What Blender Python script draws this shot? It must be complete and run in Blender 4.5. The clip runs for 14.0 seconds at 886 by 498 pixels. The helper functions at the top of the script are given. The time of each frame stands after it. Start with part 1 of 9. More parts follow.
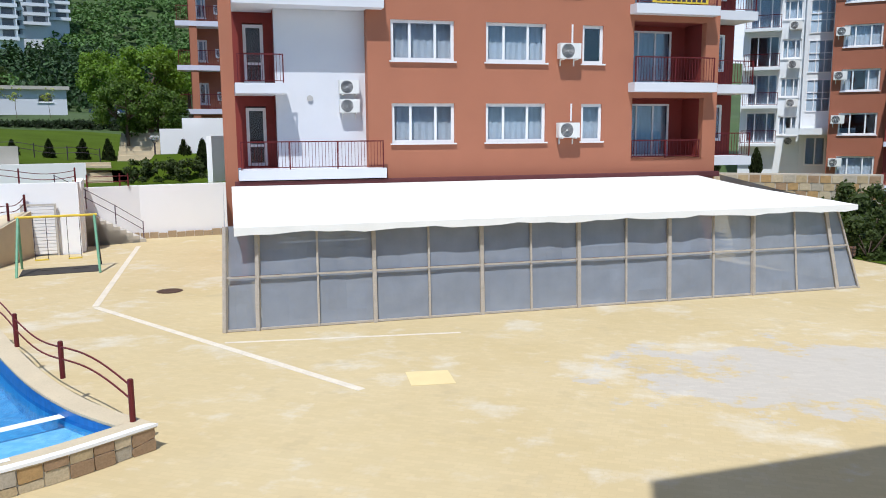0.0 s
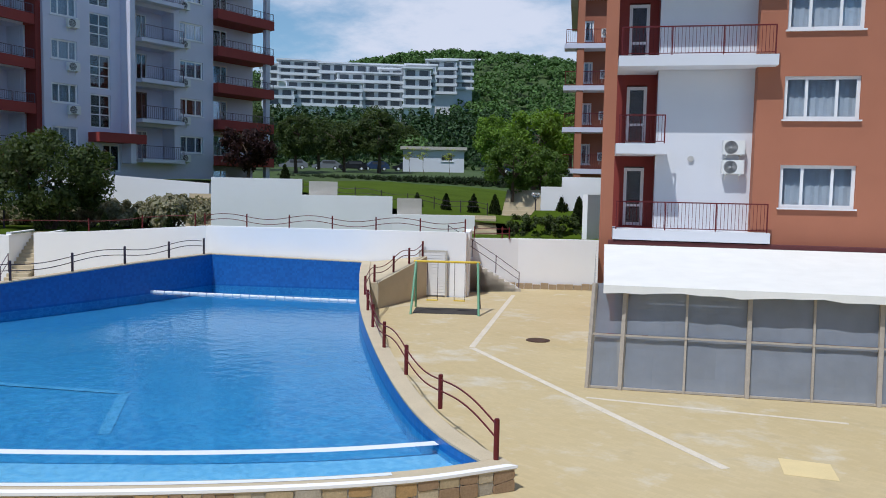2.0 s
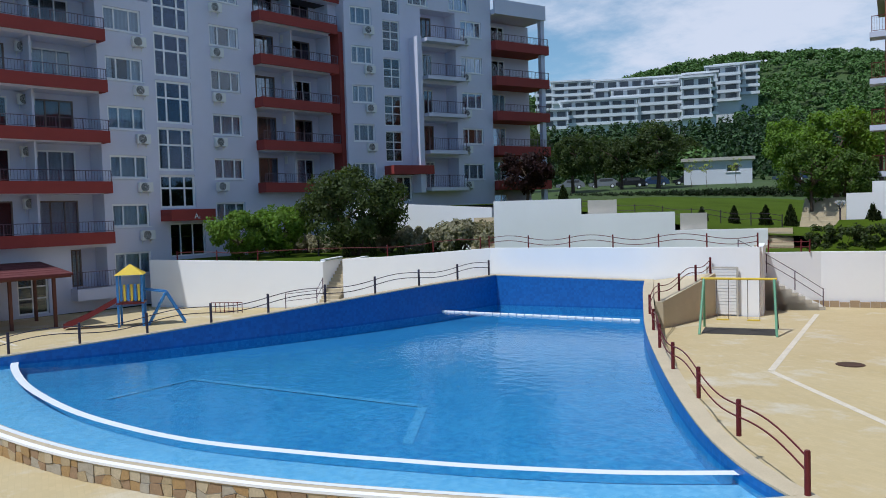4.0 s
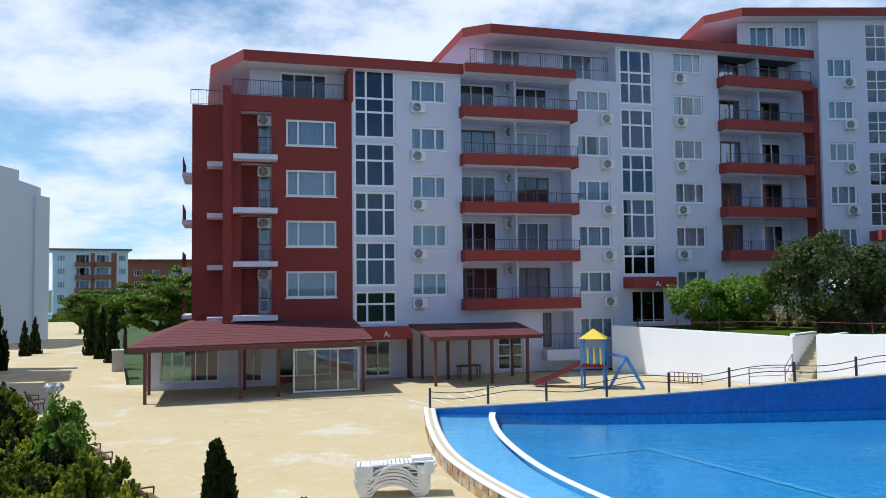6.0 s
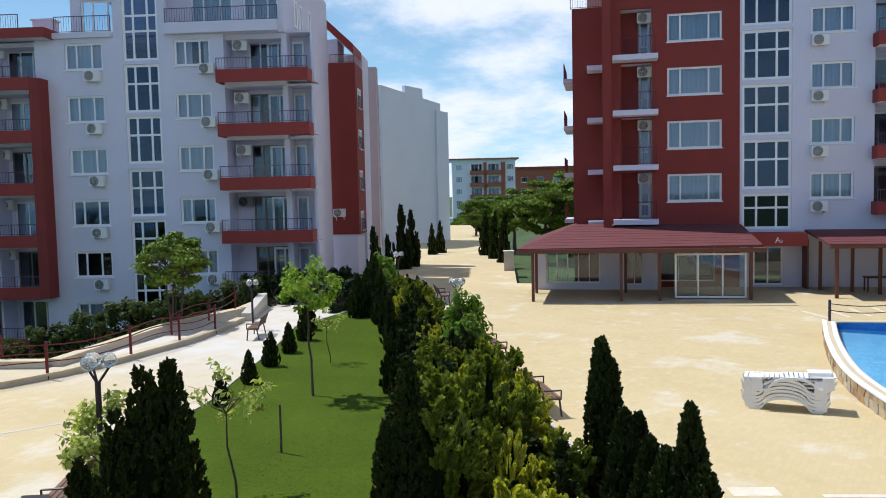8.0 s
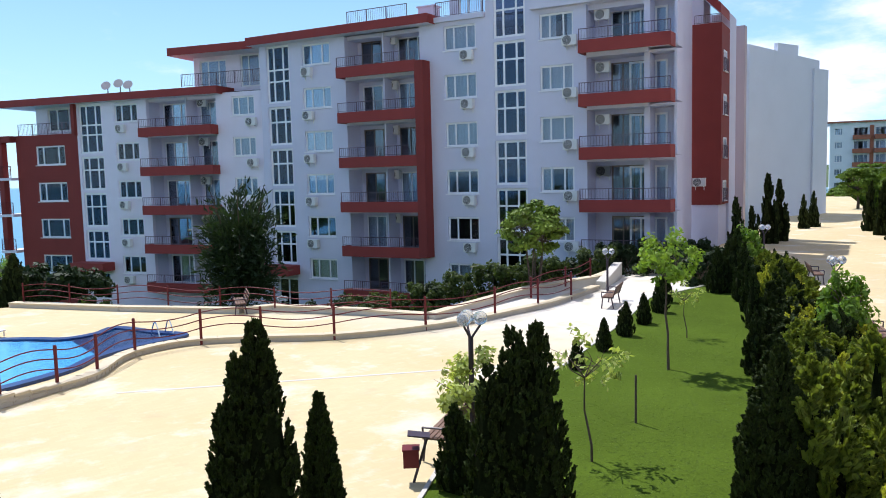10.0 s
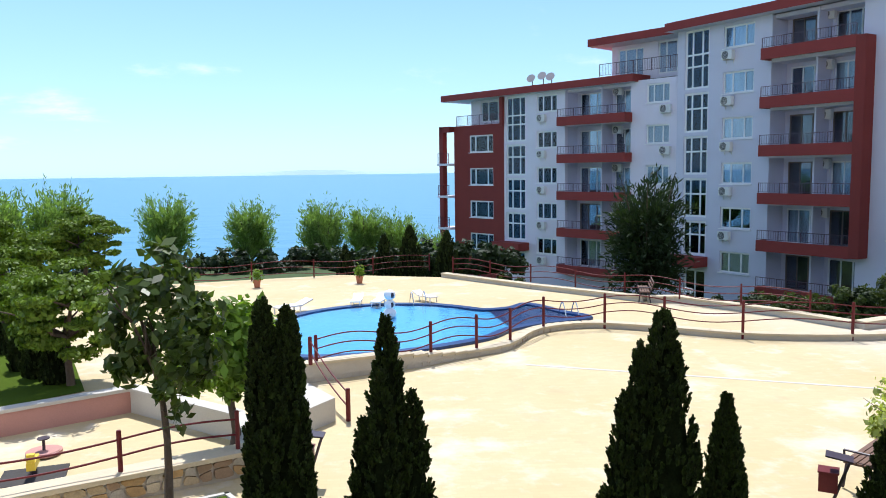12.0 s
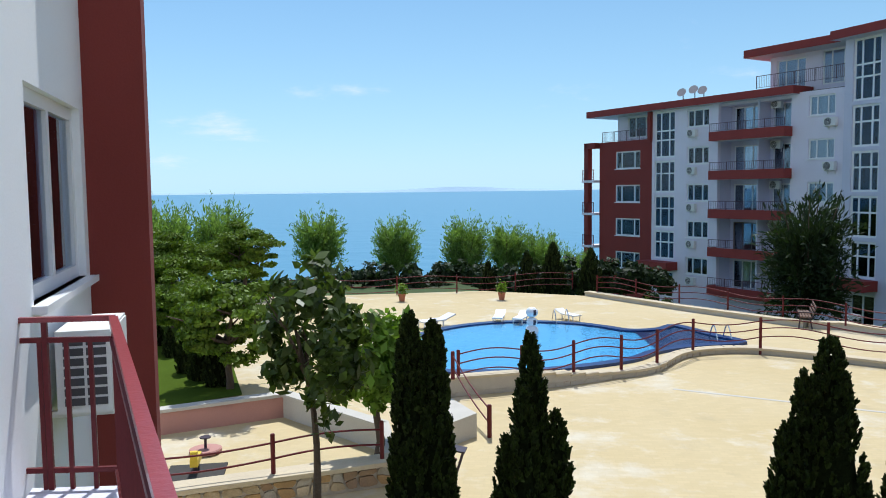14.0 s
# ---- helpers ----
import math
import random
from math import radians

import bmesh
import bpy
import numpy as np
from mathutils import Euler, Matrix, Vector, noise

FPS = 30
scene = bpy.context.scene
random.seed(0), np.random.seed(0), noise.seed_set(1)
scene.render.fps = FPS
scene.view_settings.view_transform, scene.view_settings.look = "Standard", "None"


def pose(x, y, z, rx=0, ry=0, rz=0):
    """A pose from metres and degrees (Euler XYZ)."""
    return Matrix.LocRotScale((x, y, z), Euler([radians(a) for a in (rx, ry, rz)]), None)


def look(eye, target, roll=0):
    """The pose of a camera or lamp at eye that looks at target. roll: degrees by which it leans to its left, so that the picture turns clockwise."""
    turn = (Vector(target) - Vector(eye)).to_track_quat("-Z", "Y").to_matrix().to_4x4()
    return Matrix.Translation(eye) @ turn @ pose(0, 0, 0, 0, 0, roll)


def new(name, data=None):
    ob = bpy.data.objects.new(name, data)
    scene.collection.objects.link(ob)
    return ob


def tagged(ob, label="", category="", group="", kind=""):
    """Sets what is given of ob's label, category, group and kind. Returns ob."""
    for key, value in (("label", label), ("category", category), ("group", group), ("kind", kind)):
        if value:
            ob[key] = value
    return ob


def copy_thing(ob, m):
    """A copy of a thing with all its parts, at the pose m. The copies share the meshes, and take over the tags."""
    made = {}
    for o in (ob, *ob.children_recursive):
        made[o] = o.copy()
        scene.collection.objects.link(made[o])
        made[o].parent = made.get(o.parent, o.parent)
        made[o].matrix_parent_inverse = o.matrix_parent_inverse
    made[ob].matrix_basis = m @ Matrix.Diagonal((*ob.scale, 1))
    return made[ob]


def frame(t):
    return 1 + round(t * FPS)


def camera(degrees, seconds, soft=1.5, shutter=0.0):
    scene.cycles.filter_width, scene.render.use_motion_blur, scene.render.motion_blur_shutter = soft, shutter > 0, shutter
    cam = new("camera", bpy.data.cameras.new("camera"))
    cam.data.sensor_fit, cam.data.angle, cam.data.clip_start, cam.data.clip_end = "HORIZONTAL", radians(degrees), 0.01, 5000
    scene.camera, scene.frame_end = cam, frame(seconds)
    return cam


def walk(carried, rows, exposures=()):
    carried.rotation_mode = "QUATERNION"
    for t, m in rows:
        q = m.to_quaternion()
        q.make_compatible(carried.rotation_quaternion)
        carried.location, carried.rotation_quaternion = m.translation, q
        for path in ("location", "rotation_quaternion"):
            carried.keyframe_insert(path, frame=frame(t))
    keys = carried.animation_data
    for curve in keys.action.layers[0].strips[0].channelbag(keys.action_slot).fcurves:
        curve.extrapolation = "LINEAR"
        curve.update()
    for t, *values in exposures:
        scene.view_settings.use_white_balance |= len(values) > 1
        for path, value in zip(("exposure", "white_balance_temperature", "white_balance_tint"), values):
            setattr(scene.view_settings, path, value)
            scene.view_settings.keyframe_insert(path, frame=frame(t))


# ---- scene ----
cam = camera(58.7, 14.0, soft=0.95)
PATH = [
    (0, pose(0.146, 0.004, 5.221, 81.425, 0.365, 0.202)),
    (0.5, pose(0.131, 0.005, 5.213, 81.781, -0.308, 7.638)),
    (1, pose(0.115, 0.007, 5.205, 82.353, -0.658, 16.449)),
    (1.5, pose(0.099, 0.008, 5.197, 84.002, -1.241, 21.255)),
    (2, pose(0.084, 0.009, 5.189, 85.589, -1.131, 26.794)),
    (2.2, pose(0.078, 0.010, 5.186, 85.546, -0.607, 29.107)),
    (4.3, pose(-0.015, -0.100, 5.203, 88.207, 1.453, 49.836)),
    (4.5, pose(-0.026, -0.079, 5.206, 89.033, 1.228, 52.107)),
    (5, pose(-0.054, -0.026, 5.215, 90.369, 1.317, 58.416)),
    (5.5, pose(-0.082, 0.026, 5.223, 91.923, 0.848, 67.600)),
    (6, pose(-0.110, 0.079, 5.232, 92.691, 0.654, 79.369)),
    (6.5, pose(-0.144, 0.086, 5.224, 91.762, 0.907, 85.278)),
    (7, pose(-0.183, 0.063, 5.206, 88.802, 0.850, 91.638)),
    (7.5, pose(-0.222, 0.040, 5.187, 85.547, 0.957, 98.505)),
    (8, pose(-0.260, 0.016, 5.169, 86.258, 1.285, 106.398)),
    (8.2, pose(-0.276, 0.007, 5.162, 86.328, 1.226, 109.585)),
    (10.3, pose(-0.171, -0.154, 5.191, 84.091, 1.297, 135.470)),
    (10.5, pose(-0.171, -0.170, 5.188, 83.778, 1.110, 138.176)),
    (11, pose(-0.170, -0.209, 5.183, 84.152, 0.426, 144.758)),
    (11.5, pose(-0.170, -0.248, 5.178, 84.151, 0.585, 152.417)),
    (12, pose(-0.169, -0.287, 5.172, 84.318, 0.710, 160.666)),
    (12.5, pose(-0.160, -0.295, 5.172, 84.723, 1.439, 164.987)),
    (13, pose(-0.150, -0.303, 5.171, 84.547, 1.497, 170.605)),
    (13.5, pose(-0.140, -0.312, 5.171, 85.768, 0.162, 169.746)),
    (14, pose(-0.130, -0.320, 5.170, 85.656, 0.651, 171.002)),
]
EXPOSURES = [(0.0, 0.04, 6100, 11), (1.5, -0.25, 6050, 11), (2.0, -0.35, 6000, 11), (4.5, -0.36, 5900, 9), (5.5, -0.07, 5900, 9), (6.5, 0.11, 5950, 10), (8.2, 0.1, 6200, 11), (10.5, 0.50, 6080, 15), (11.5, 0.50, 6080, 14), (12.5, 0.41, 6130, 12), (13.3, 0.27, 6250, 10), (14.0, 0.08, 6050, 9)]
walk(cam, PATH, EXPOSURES)

# ---- light ----
SUN_TO = Vector((0.21, 1.0, -1.9)).normalized()
world = bpy.data.worlds.new("world")
scene.world = world
world.use_nodes = True
wn = world.node_tree.nodes
wl = world.node_tree.links
sky = wn.new("ShaderNodeTexSky")
sky.sky_type = "NISHITA"
sky.sun_disc = False
sky.sun_elevation = radians(62)
sky.sun_rotation = radians(168)
sky.altitude = 50
sky.air_density = 1.0
sky.dust_density = 0.15
sky.ozone_density = 4.0
wn["Background"].inputs[1].default_value = 0.098


def wmath(op, a, b=None, c=None):
    n = wn.new("ShaderNodeMath")
    n.operation = op
    for i, v in enumerate((a, b, c)):
        if v is None:
            continue
        if isinstance(v, (int, float)):
            n.inputs[i].default_value = v
        else:
            wl.new(v, n.inputs[i])
    return n.outputs[0]


# broken fair-weather cloud, thickest inland, over the sky
wco = wn.new("ShaderNodeTexCoord")
wsep = wn.new("ShaderNodeSeparateXYZ")
wl.new(wco.outputs["Generated"], wsep.inputs[0])
up = wmath("ADD", wmath("MAXIMUM", wsep.outputs[2], 0.0), 0.22)
wcomb = wn.new("ShaderNodeCombineXYZ")
wl.new(wmath("DIVIDE", wsep.outputs[0], up), wcomb.inputs[0])
wl.new(wmath("DIVIDE", wsep.outputs[1], up), wcomb.inputs[1])
wno = wn.new("ShaderNodeTexNoise")
wno.inputs["Scale"].default_value = 1.15
wno.inputs["Detail"].default_value = 9
wno.inputs["Roughness"].default_value = 0.6
wl.new(wcomb.outputs[0], wno.inputs["Vector"])
inland = wn.new("ShaderNodeMapRange")
inland.inputs["From Min"].default_value, inland.inputs["From Max"].default_value = -0.75, 0.15
inland.inputs["To Min"].default_value, inland.inputs["To Max"].default_value = -0.105, 0.07
wl.new(wmath("SUBTRACT", wsep.outputs[1], wmath("MULTIPLY", wsep.outputs[0], 0.45)), inland.inputs["Value"])
cover = wn.new("ShaderNodeMapRange")
cover.interpolation_type = "SMOOTHSTEP"
cover.inputs["From Min"].default_value, cover.inputs["From Max"].default_value = 0.47, 0.66
cover.inputs["To Max"].default_value = 0.92
wl.new(wmath("ADD", wno.outputs["Fac"], inland.outputs[0]), cover.inputs["Value"])
wmix = wn.new("ShaderNodeMix")
wmix.data_type = "RGBA"
wl.new(cover.outputs[0], wmix.inputs[0])
whs = wn.new("ShaderNodeHueSaturation")
whs.inputs["Saturation"].default_value = 1.22
whz = wn.new("ShaderNodeMapRange")
whz.inputs["From Max"].default_value = 0.75
whz.inputs["To Min"].default_value, whz.inputs["To Max"].default_value = 0.85, 0.0
wl.new(wmath("POWER", wmath("MAXIMUM", wsep.outputs[2], 0.0001), 0.6), whz.inputs["Value"])
wsum = wn.new("ShaderNodeMix")
wsum.data_type = "RGBA"
wl.new(whz.outputs[0], wsum.inputs[0])
wl.new(sky.outputs[0], wsum.inputs[6])
wsum.inputs[7].default_value = (6.2, 8.7, 10.4, 1)
wl.new(wsum.outputs[2], whs.inputs["Color"])
wl.new(whs.outputs[0], wmix.inputs[6])
wmix.inputs[7].default_value = (9.2, 9.45, 10.5, 1)
wl.new(wmix.outputs[2], wn["Background"].inputs[0])
sun = new("sun", bpy.data.lights.new("sun", "SUN"))
sun.data.energy = 4.2
sun.data.angle = radians(0.5)
sun.data.color = (1.0, 0.97, 0.92)
sun.matrix_world = look((0, 0, 60), Vector((0, 0, 60)) + SUN_TO)

# ---- helpers of this scene ----
RNG = random.Random(7)


class MB:
    """Collects quads and boxes into one mesh."""

    def __init__(self):
        self.v, self.f, self.m = [], [], []

    def face(self, pts, mi=0):
        n = len(self.v)
        self.v.extend(tuple(p) for p in pts)
        self.f.append(tuple(range(n, n + len(pts))))
        self.m.append(mi)

    def box(self, x0, y0, z0, x1, y1, z1, mi=0):
        x0, x1 = min(x0, x1), max(x0, x1)
        y0, y1 = min(y0, y1), max(y0, y1)
        z0, z1 = min(z0, z1), max(z0, z1)
        n = len(self.v)
        self.v.extend([(x0, y0, z0), (x1, y0, z0), (x1, y1, z0), (x0, y1, z0), (x0, y0, z1), (x1, y0, z1), (x1, y1, z1), (x0, y1, z1)])
        for q in ((0, 3, 2, 1), (4, 5, 6, 7), (0, 1, 5, 4), (1, 2, 6, 5), (2, 3, 7, 6), (3, 0, 4, 7)):
            self.f.append(tuple(n + i for i in q))
            self.m.append(mi)
        return self

    def bar(self, a, b, r, sides=6, mi=0, r2=None):
        """A round bar from a to b."""
        a, b = Vector(a), Vector(b)
        r2 = r if r2 is None else r2
        q = (b - a).to_track_quat("Z", "Y")
        n = len(self.v)
        for p, rr in ((a, r), (b, r2)):
            for i in range(sides):
                w = 2 * math.pi * (i + 0.5) / sides
                self.v.append(tuple(p + q @ Vector((math.cos(w) * rr, math.sin(w) * rr, 0))))
        for i in range(sides):
            j = (i + 1) % sides
            self.f.append((n + i, n + j, n + sides + j, n + sides + i))
            self.m.append(mi)
        self.f.append(tuple(n + i for i in reversed(range(sides))))
        self.f.append(tuple(n + sides + i for i in range(sides)))
        self.m.extend((mi, mi))
        return self

    def tube(self, P, r, sides=6, mi=0):
        """One bent round bar through the points P."""
        n0 = len(self.v)
        for k, p in enumerate(P):
            d = (Vector(P[min(k + 1, len(P) - 1)]) - Vector(P[max(k - 1, 0)])).to_track_quat("Z", "Y")
            for i in range(sides):
                w = 2 * math.pi * i / sides
                self.v.append(tuple(Vector(p) + d @ Vector((math.cos(w) * r, math.sin(w) * r, 0))))
        for k in range(len(P) - 1):
            for i in range(sides):
                j = (i + 1) % sides
                a, b = n0 + k * sides, n0 + (k + 1) * sides
                self.f.append((a + i, a + j, b + j, b + i))
                self.m.append(mi)
        return self

    def prism(self, pts, z0, z1, mi=0, side=None):
        """An upright prism on a plan outline given anticlockwise; z0 and z1 are numbers or lists."""
        n, k = len(self.v), len(pts)
        a = z0 if isinstance(z0, (list, tuple)) else [z0] * k
        b = z1 if isinstance(z1, (list, tuple)) else [z1] * k
        self.v.extend((p[0], p[1], z) for p, z in zip(pts, a))
        self.v.extend((p[0], p[1], z) for p, z in zip(pts, b))
        self.f.append(tuple(n + k + i for i in range(k)))
        self.m.append(mi)
        for i in range(k):
            j = (i + 1) % k
            self.f.append((n + i, n + j, n + k + j, n + k + i))
            self.m.append(mi if side is None else side)
        return self

    def mesh(self, name, mats, smooth=False):
        me = bpy.data.meshes.new(name)
        me.from_pydata(self.v, [], self.f)
        for m in mats if isinstance(mats, (list, tuple)) else [mats]:
            me.materials.append(m)
        me.polygons.foreach_set("material_index", self.m)
        if smooth:
            me.polygons.foreach_set("use_smooth", [True] * len(self.f))
        me.update()
        return me

    def put_split(self, name, mats, parent=None, label=""):
        """Puts each connected piece as an object of its own."""
        at, root = {}, list(range(len(self.f)))

        def find(i):
            while root[i] != i:
                root[i] = root[root[i]]
                i = root[i]
            return i

        for i, f in enumerate(self.f):
            ring = [tuple(round(c, 3) for c in self.v[k]) for k in f]
            for a, b in zip(ring, ring[1:] + ring[:1]):
                key = (min(a, b), max(a, b))
                if key in at:
                    root[find(i)] = find(at[key])
                else:
                    at[key] = i
        groups = {}
        for i in range(len(self.f)):
            groups.setdefault(find(i), []).append(i)
        out = []
        for ids in groups.values():
            mb, seen = MB(), {}
            for i in ids:
                face = []
                for k in self.f[i]:
                    if k not in seen:
                        seen[k] = len(mb.v)
                        mb.v.append(self.v[k])
                    face.append(seen[k])
                mb.f.append(tuple(face))
                mb.m.append(self.m[i])
            out.append(mb.put(name, mats, parent, label))
        return out

    def put(self, name, mats, parent=None, label="", smooth=False, at=None):
        ob = new(name, self.mesh(name, mats, smooth))
        return child(ob, parent, label, at)


def child(ob, parent=None, label="", at=None):
    if at is not None:
        ob.matrix_basis = at if isinstance(at, Matrix) else Matrix.Translation(at)
    if parent is not None:
        ob.parent = parent
    if label:
        tagged(ob, label)
    return ob


def thing(name, label, category, at=None, group="", kind=""):
    ob = new(name)
    ob.empty_display_size = 0.2
    if at is not None:
        ob.matrix_basis = at if isinstance(at, Matrix) else Matrix.Translation(at)
    return tagged(ob, label, category, group, kind)


# ---- materials ----
def material(name, color, rough=0.8, metal=0.0, var=0.12, scale=3.0, fine=40.0, bump=0.1, island=0.0, spec=0.4, stain=0.0, stain_color=(0.2, 0.18, 0.15)):
    """A surface with variation at two scales, fine relief and, if wanted, stains."""
    m = bpy.data.materials.new(name)
    m.use_nodes = True
    n, l = m.node_tree.nodes, m.node_tree.links
    b = n["Principled BSDF"]
    b.inputs["Roughness"].default_value = rough
    b.inputs["Metallic"].default_value = metal
    b.inputs["Specular IOR Level"].default_value = spec
    co = n.new("ShaderNodeTexCoord")
    big = n.new("ShaderNodeTexNoise")
    big.inputs["Scale"].default_value = scale
    big.inputs["Detail"].default_value = 5
    small = n.new("ShaderNodeTexNoise")
    small.inputs["Scale"].default_value = fine
    small.inputs["Detail"].default_value = 4
    for t in (big, small):
        l.new(co.outputs["Object"], t.inputs["Vector"])
    add = n.new("ShaderNodeMath")
    add.operation = "ADD"
    l.new(big.outputs["Fac"], add.inputs[0])
    l.new(small.outputs["Fac"], add.inputs[1])
    mr = n.new("ShaderNodeMapRange")
    mr.inputs["From Min"].default_value, mr.inputs["From Max"].default_value = 0.6, 1.4
    mr.inputs["To Min"].default_value, mr.inputs["To Max"].default_value = 1 - var, 1 + var
    l.new(add.outputs[0], mr.inputs["Value"])
    last = mr.outputs[0]
    if island:
        geo = n.new("ShaderNodeNewGeometry")
        mi = n.new("ShaderNodeMapRange")
        mi.inputs["To Min"].default_value, mi.inputs["To Max"].default_value = 1 - island, 1 + island
        l.new(geo.outputs["Random Per Island"], mi.inputs["Value"])
        mm = n.new("ShaderNodeMath")
        mm.operation = "MULTIPLY"
        l.new(last, mm.inputs[0])
        l.new(mi.outputs[0], mm.inputs[1])
        last = mm.outputs[0]
    sc = n.new("ShaderNodeVectorMath")
    sc.operation = "SCALE"
    sc.inputs[0].default_value = color[:3]
    l.new(last, sc.inputs["Scale"])
    out = sc.outputs[0]
    if stain:
        st = n.new("ShaderNodeTexNoise")
        st.inputs["Scale"].default_value = scale * 0.6
        st.inputs["Detail"].default_value = 8
        st.inputs["Roughness"].default_value = 0.7
        l.new(co.outputs["Object"], st.inputs["Vector"])
        r = n.new("ShaderNodeMapRange")
        r.inputs["From Min"].default_value, r.inputs["From Max"].default_value = 0.55, 0.75
        r.inputs["To Max"].default_value = stain
        l.new(st.outputs["Fac"], r.inputs["Value"])
        mx = n.new("ShaderNodeMix")
        mx.data_type = "RGBA"
        l.new(r.outputs[0], mx.inputs[0])
        l.new(out, mx.inputs[6])
        mx.inputs[7].default_value = (*stain_color, 1)
        out = mx.outputs[2]
    l.new(out, b.inputs["Base Color"])
    if bump:
        bp = n.new("ShaderNodeBump")
        bp.inputs["Strength"].default_value = bump
        bp.inputs["Distance"].default_value = 0.02
        l.new(small.outputs["Fac"], bp.inputs["Height"])
        l.new(bp.outputs[0], b.inputs["Normal"])
    return m


def glass(name, tint, rough=0.02, see=0.8, ior=1.6, sheen=(0.85, 0.92, 1.0)):
    m = bpy.data.materials.new(name)
    m.use_nodes = True
    n, l = m.node_tree.nodes, m.node_tree.links
    n.remove(n["Principled BSDF"])
    tr = n.new("ShaderNodeBsdfTransparent")
    tr.inputs[0].default_value = (*[c * see for c in tint], 1)
    gl = n.new("ShaderNodeBsdfGlossy")
    gl.inputs["Roughness"].default_value = rough
    gl.inputs[0].default_value = (*sheen, 1)
    fr = n.new("ShaderNodeFresnel")
    fr.inputs[0].default_value = ior
    mx = n.new("ShaderNodeMixShader")
    l.new(fr.outputs[0], mx.inputs[0])
    l.new(tr.outputs[0], mx.inputs[1])
    l.new(gl.outputs[0], mx.inputs[2])
    l.new(mx.outputs[0], n["Material Output"].inputs[0])
    return m


# white darkened and blued: the tint of skylit shade is in the colour
WHITE = material("shade_tinted_white_render", (0.645, 0.642, 0.74), 0.85, var=0.05, scale=0.7, fine=60, bump=0.06, stain=0.18, stain_color=(0.5, 0.5, 0.48))
WALLWHITE = material("white_garden_wall", (0.92, 0.92, 0.92), 0.85, var=0.03, scale=0.5, fine=50, bump=0.08, stain=0.12, stain_color=(0.7, 0.69, 0.66))
# copy of the white with less shade blue, for sunlit building C
CWHITE = material("sunlit_white_render", (0.69, 0.70, 0.735), 0.85, var=0.05, scale=0.7, fine=60, bump=0.06, stain=0.18, stain_color=(0.55, 0.55, 0.54))
TERRA = material("terracotta_render", (0.41, 0.16, 0.092), 0.85, var=0.07, scale=0.8, fine=60, bump=0.06, stain=0.15, stain_color=(0.42, 0.17, 0.1))
RED = material("dark_red_render", (0.225, 0.036, 0.028), 0.8, var=0.09, scale=0.8, fine=60, bump=0.06, stain=0.2, stain_color=(0.20, 0.045, 0.035))
BAND = material("red_balcony_render", (0.275, 0.042, 0.034), 0.75, var=0.09, scale=1.2, fine=50, bump=0.05)
# the gloom of unlit rooms is painted in as a near-black colour
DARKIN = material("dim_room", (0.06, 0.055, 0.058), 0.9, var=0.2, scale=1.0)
PVC = material("white_pvc", (0.84, 0.84, 0.84), 0.35, var=0.03, scale=4, bump=0.0)
STAIRPANE = glass("stair_glass", (0.62, 0.72, 0.85), ior=1.75, sheen=(0.5, 0.62, 0.8))
PANE = glass("window_glass", (0.86, 0.92, 0.97), see=0.92)
CURTAIN = material("pale_curtain", (0.64, 0.66, 0.69), 0.9, var=0.25, scale=9, fine=60, bump=0.1)
METAL_RED = material("red_painted_steel", (0.13, 0.018, 0.02), 0.5, var=0.15, scale=6, bump=0.03, spec=0.25)
METAL_DARK = material("dark_painted_steel", (0.05, 0.035, 0.05), 0.45, var=0.15, scale=6, bump=0.03)
RAILGREY = material("violet_grey_railing", (0.13, 0.09, 0.12), 0.5, var=0.15, scale=6, bump=0.03)
ACWHITE = material("ac_plastic", (0.76, 0.76, 0.73), 0.5, var=0.05, scale=5, bump=0.02)
SHINGLE_TRIM = material("maroon_felt", (0.12, 0.035, 0.035), 0.85, var=0.2, scale=3)
CONCRETE_TRIM = material("pale_grey_cap", (0.45, 0.44, 0.42), 0.8, var=0.1)
ACDARK = material("ac_grille_dark", (0.06, 0.06, 0.065), 0.6, var=0.1)

# ---- buildings: shared parts ----
PITCH = 2.86
BROWNPVC = material("brown_pvc", (0.16, 0.12, 0.10), 0.4, var=0.08, scale=4, bump=0.0)
CACHE = {}


def wall_holes(mb, x0, x1, z0, z1, holes, th=0.3, y=0.0, mi=0, reveal=0):
    """A wall in the local x-z plane with real openings (x0, x1, z0, z1)."""
    xs = sorted({x0, x1, *[min(max(h[i], x0), x1) for h in holes for i in (0, 1)]})
    zs = sorted({z0, z1, *[min(max(h[i], z0), z1) for h in holes for i in (2, 3)]})

    def solid(i, k):
        if not (0 <= i < len(xs) - 1 and 0 <= k < len(zs) - 1):
            return False
        cx, cz = (xs[i] + xs[i + 1]) / 2, (zs[k] + zs[k + 1]) / 2
        return not any(h[0] < cx < h[1] and h[2] < cz < h[3] for h in holes)

    for i in range(len(xs) - 1):
        for k in range(len(zs) - 1):
            if not solid(i, k):
                continue
            a, b, c, d = xs[i], xs[i + 1], zs[k], zs[k + 1]
            mb.face([(a, y, c), (b, y, c), (b, y, d), (a, y, d)], mi)
            mb.face([(b, y + th, c), (a, y + th, c), (a, y + th, d), (b, y + th, d)], reveal)
            if not solid(i - 1, k):
                mb.face([(a, y + th, c), (a, y, c), (a, y, d), (a, y + th, d)], mi)
            if not solid(i + 1, k):
                mb.face([(b, y, c), (b, y + th, c), (b, y + th, d), (b, y, d)], mi)
            if not solid(i, k - 1):
                mb.face([(a, y, c), (a, y + th, c), (b, y + th, c), (b, y, c)], mi)
            if not solid(i, k + 1):
                mb.face([(a, y, d), (b, y, d), (b, y + th, d), (a, y + th, d)], mi)


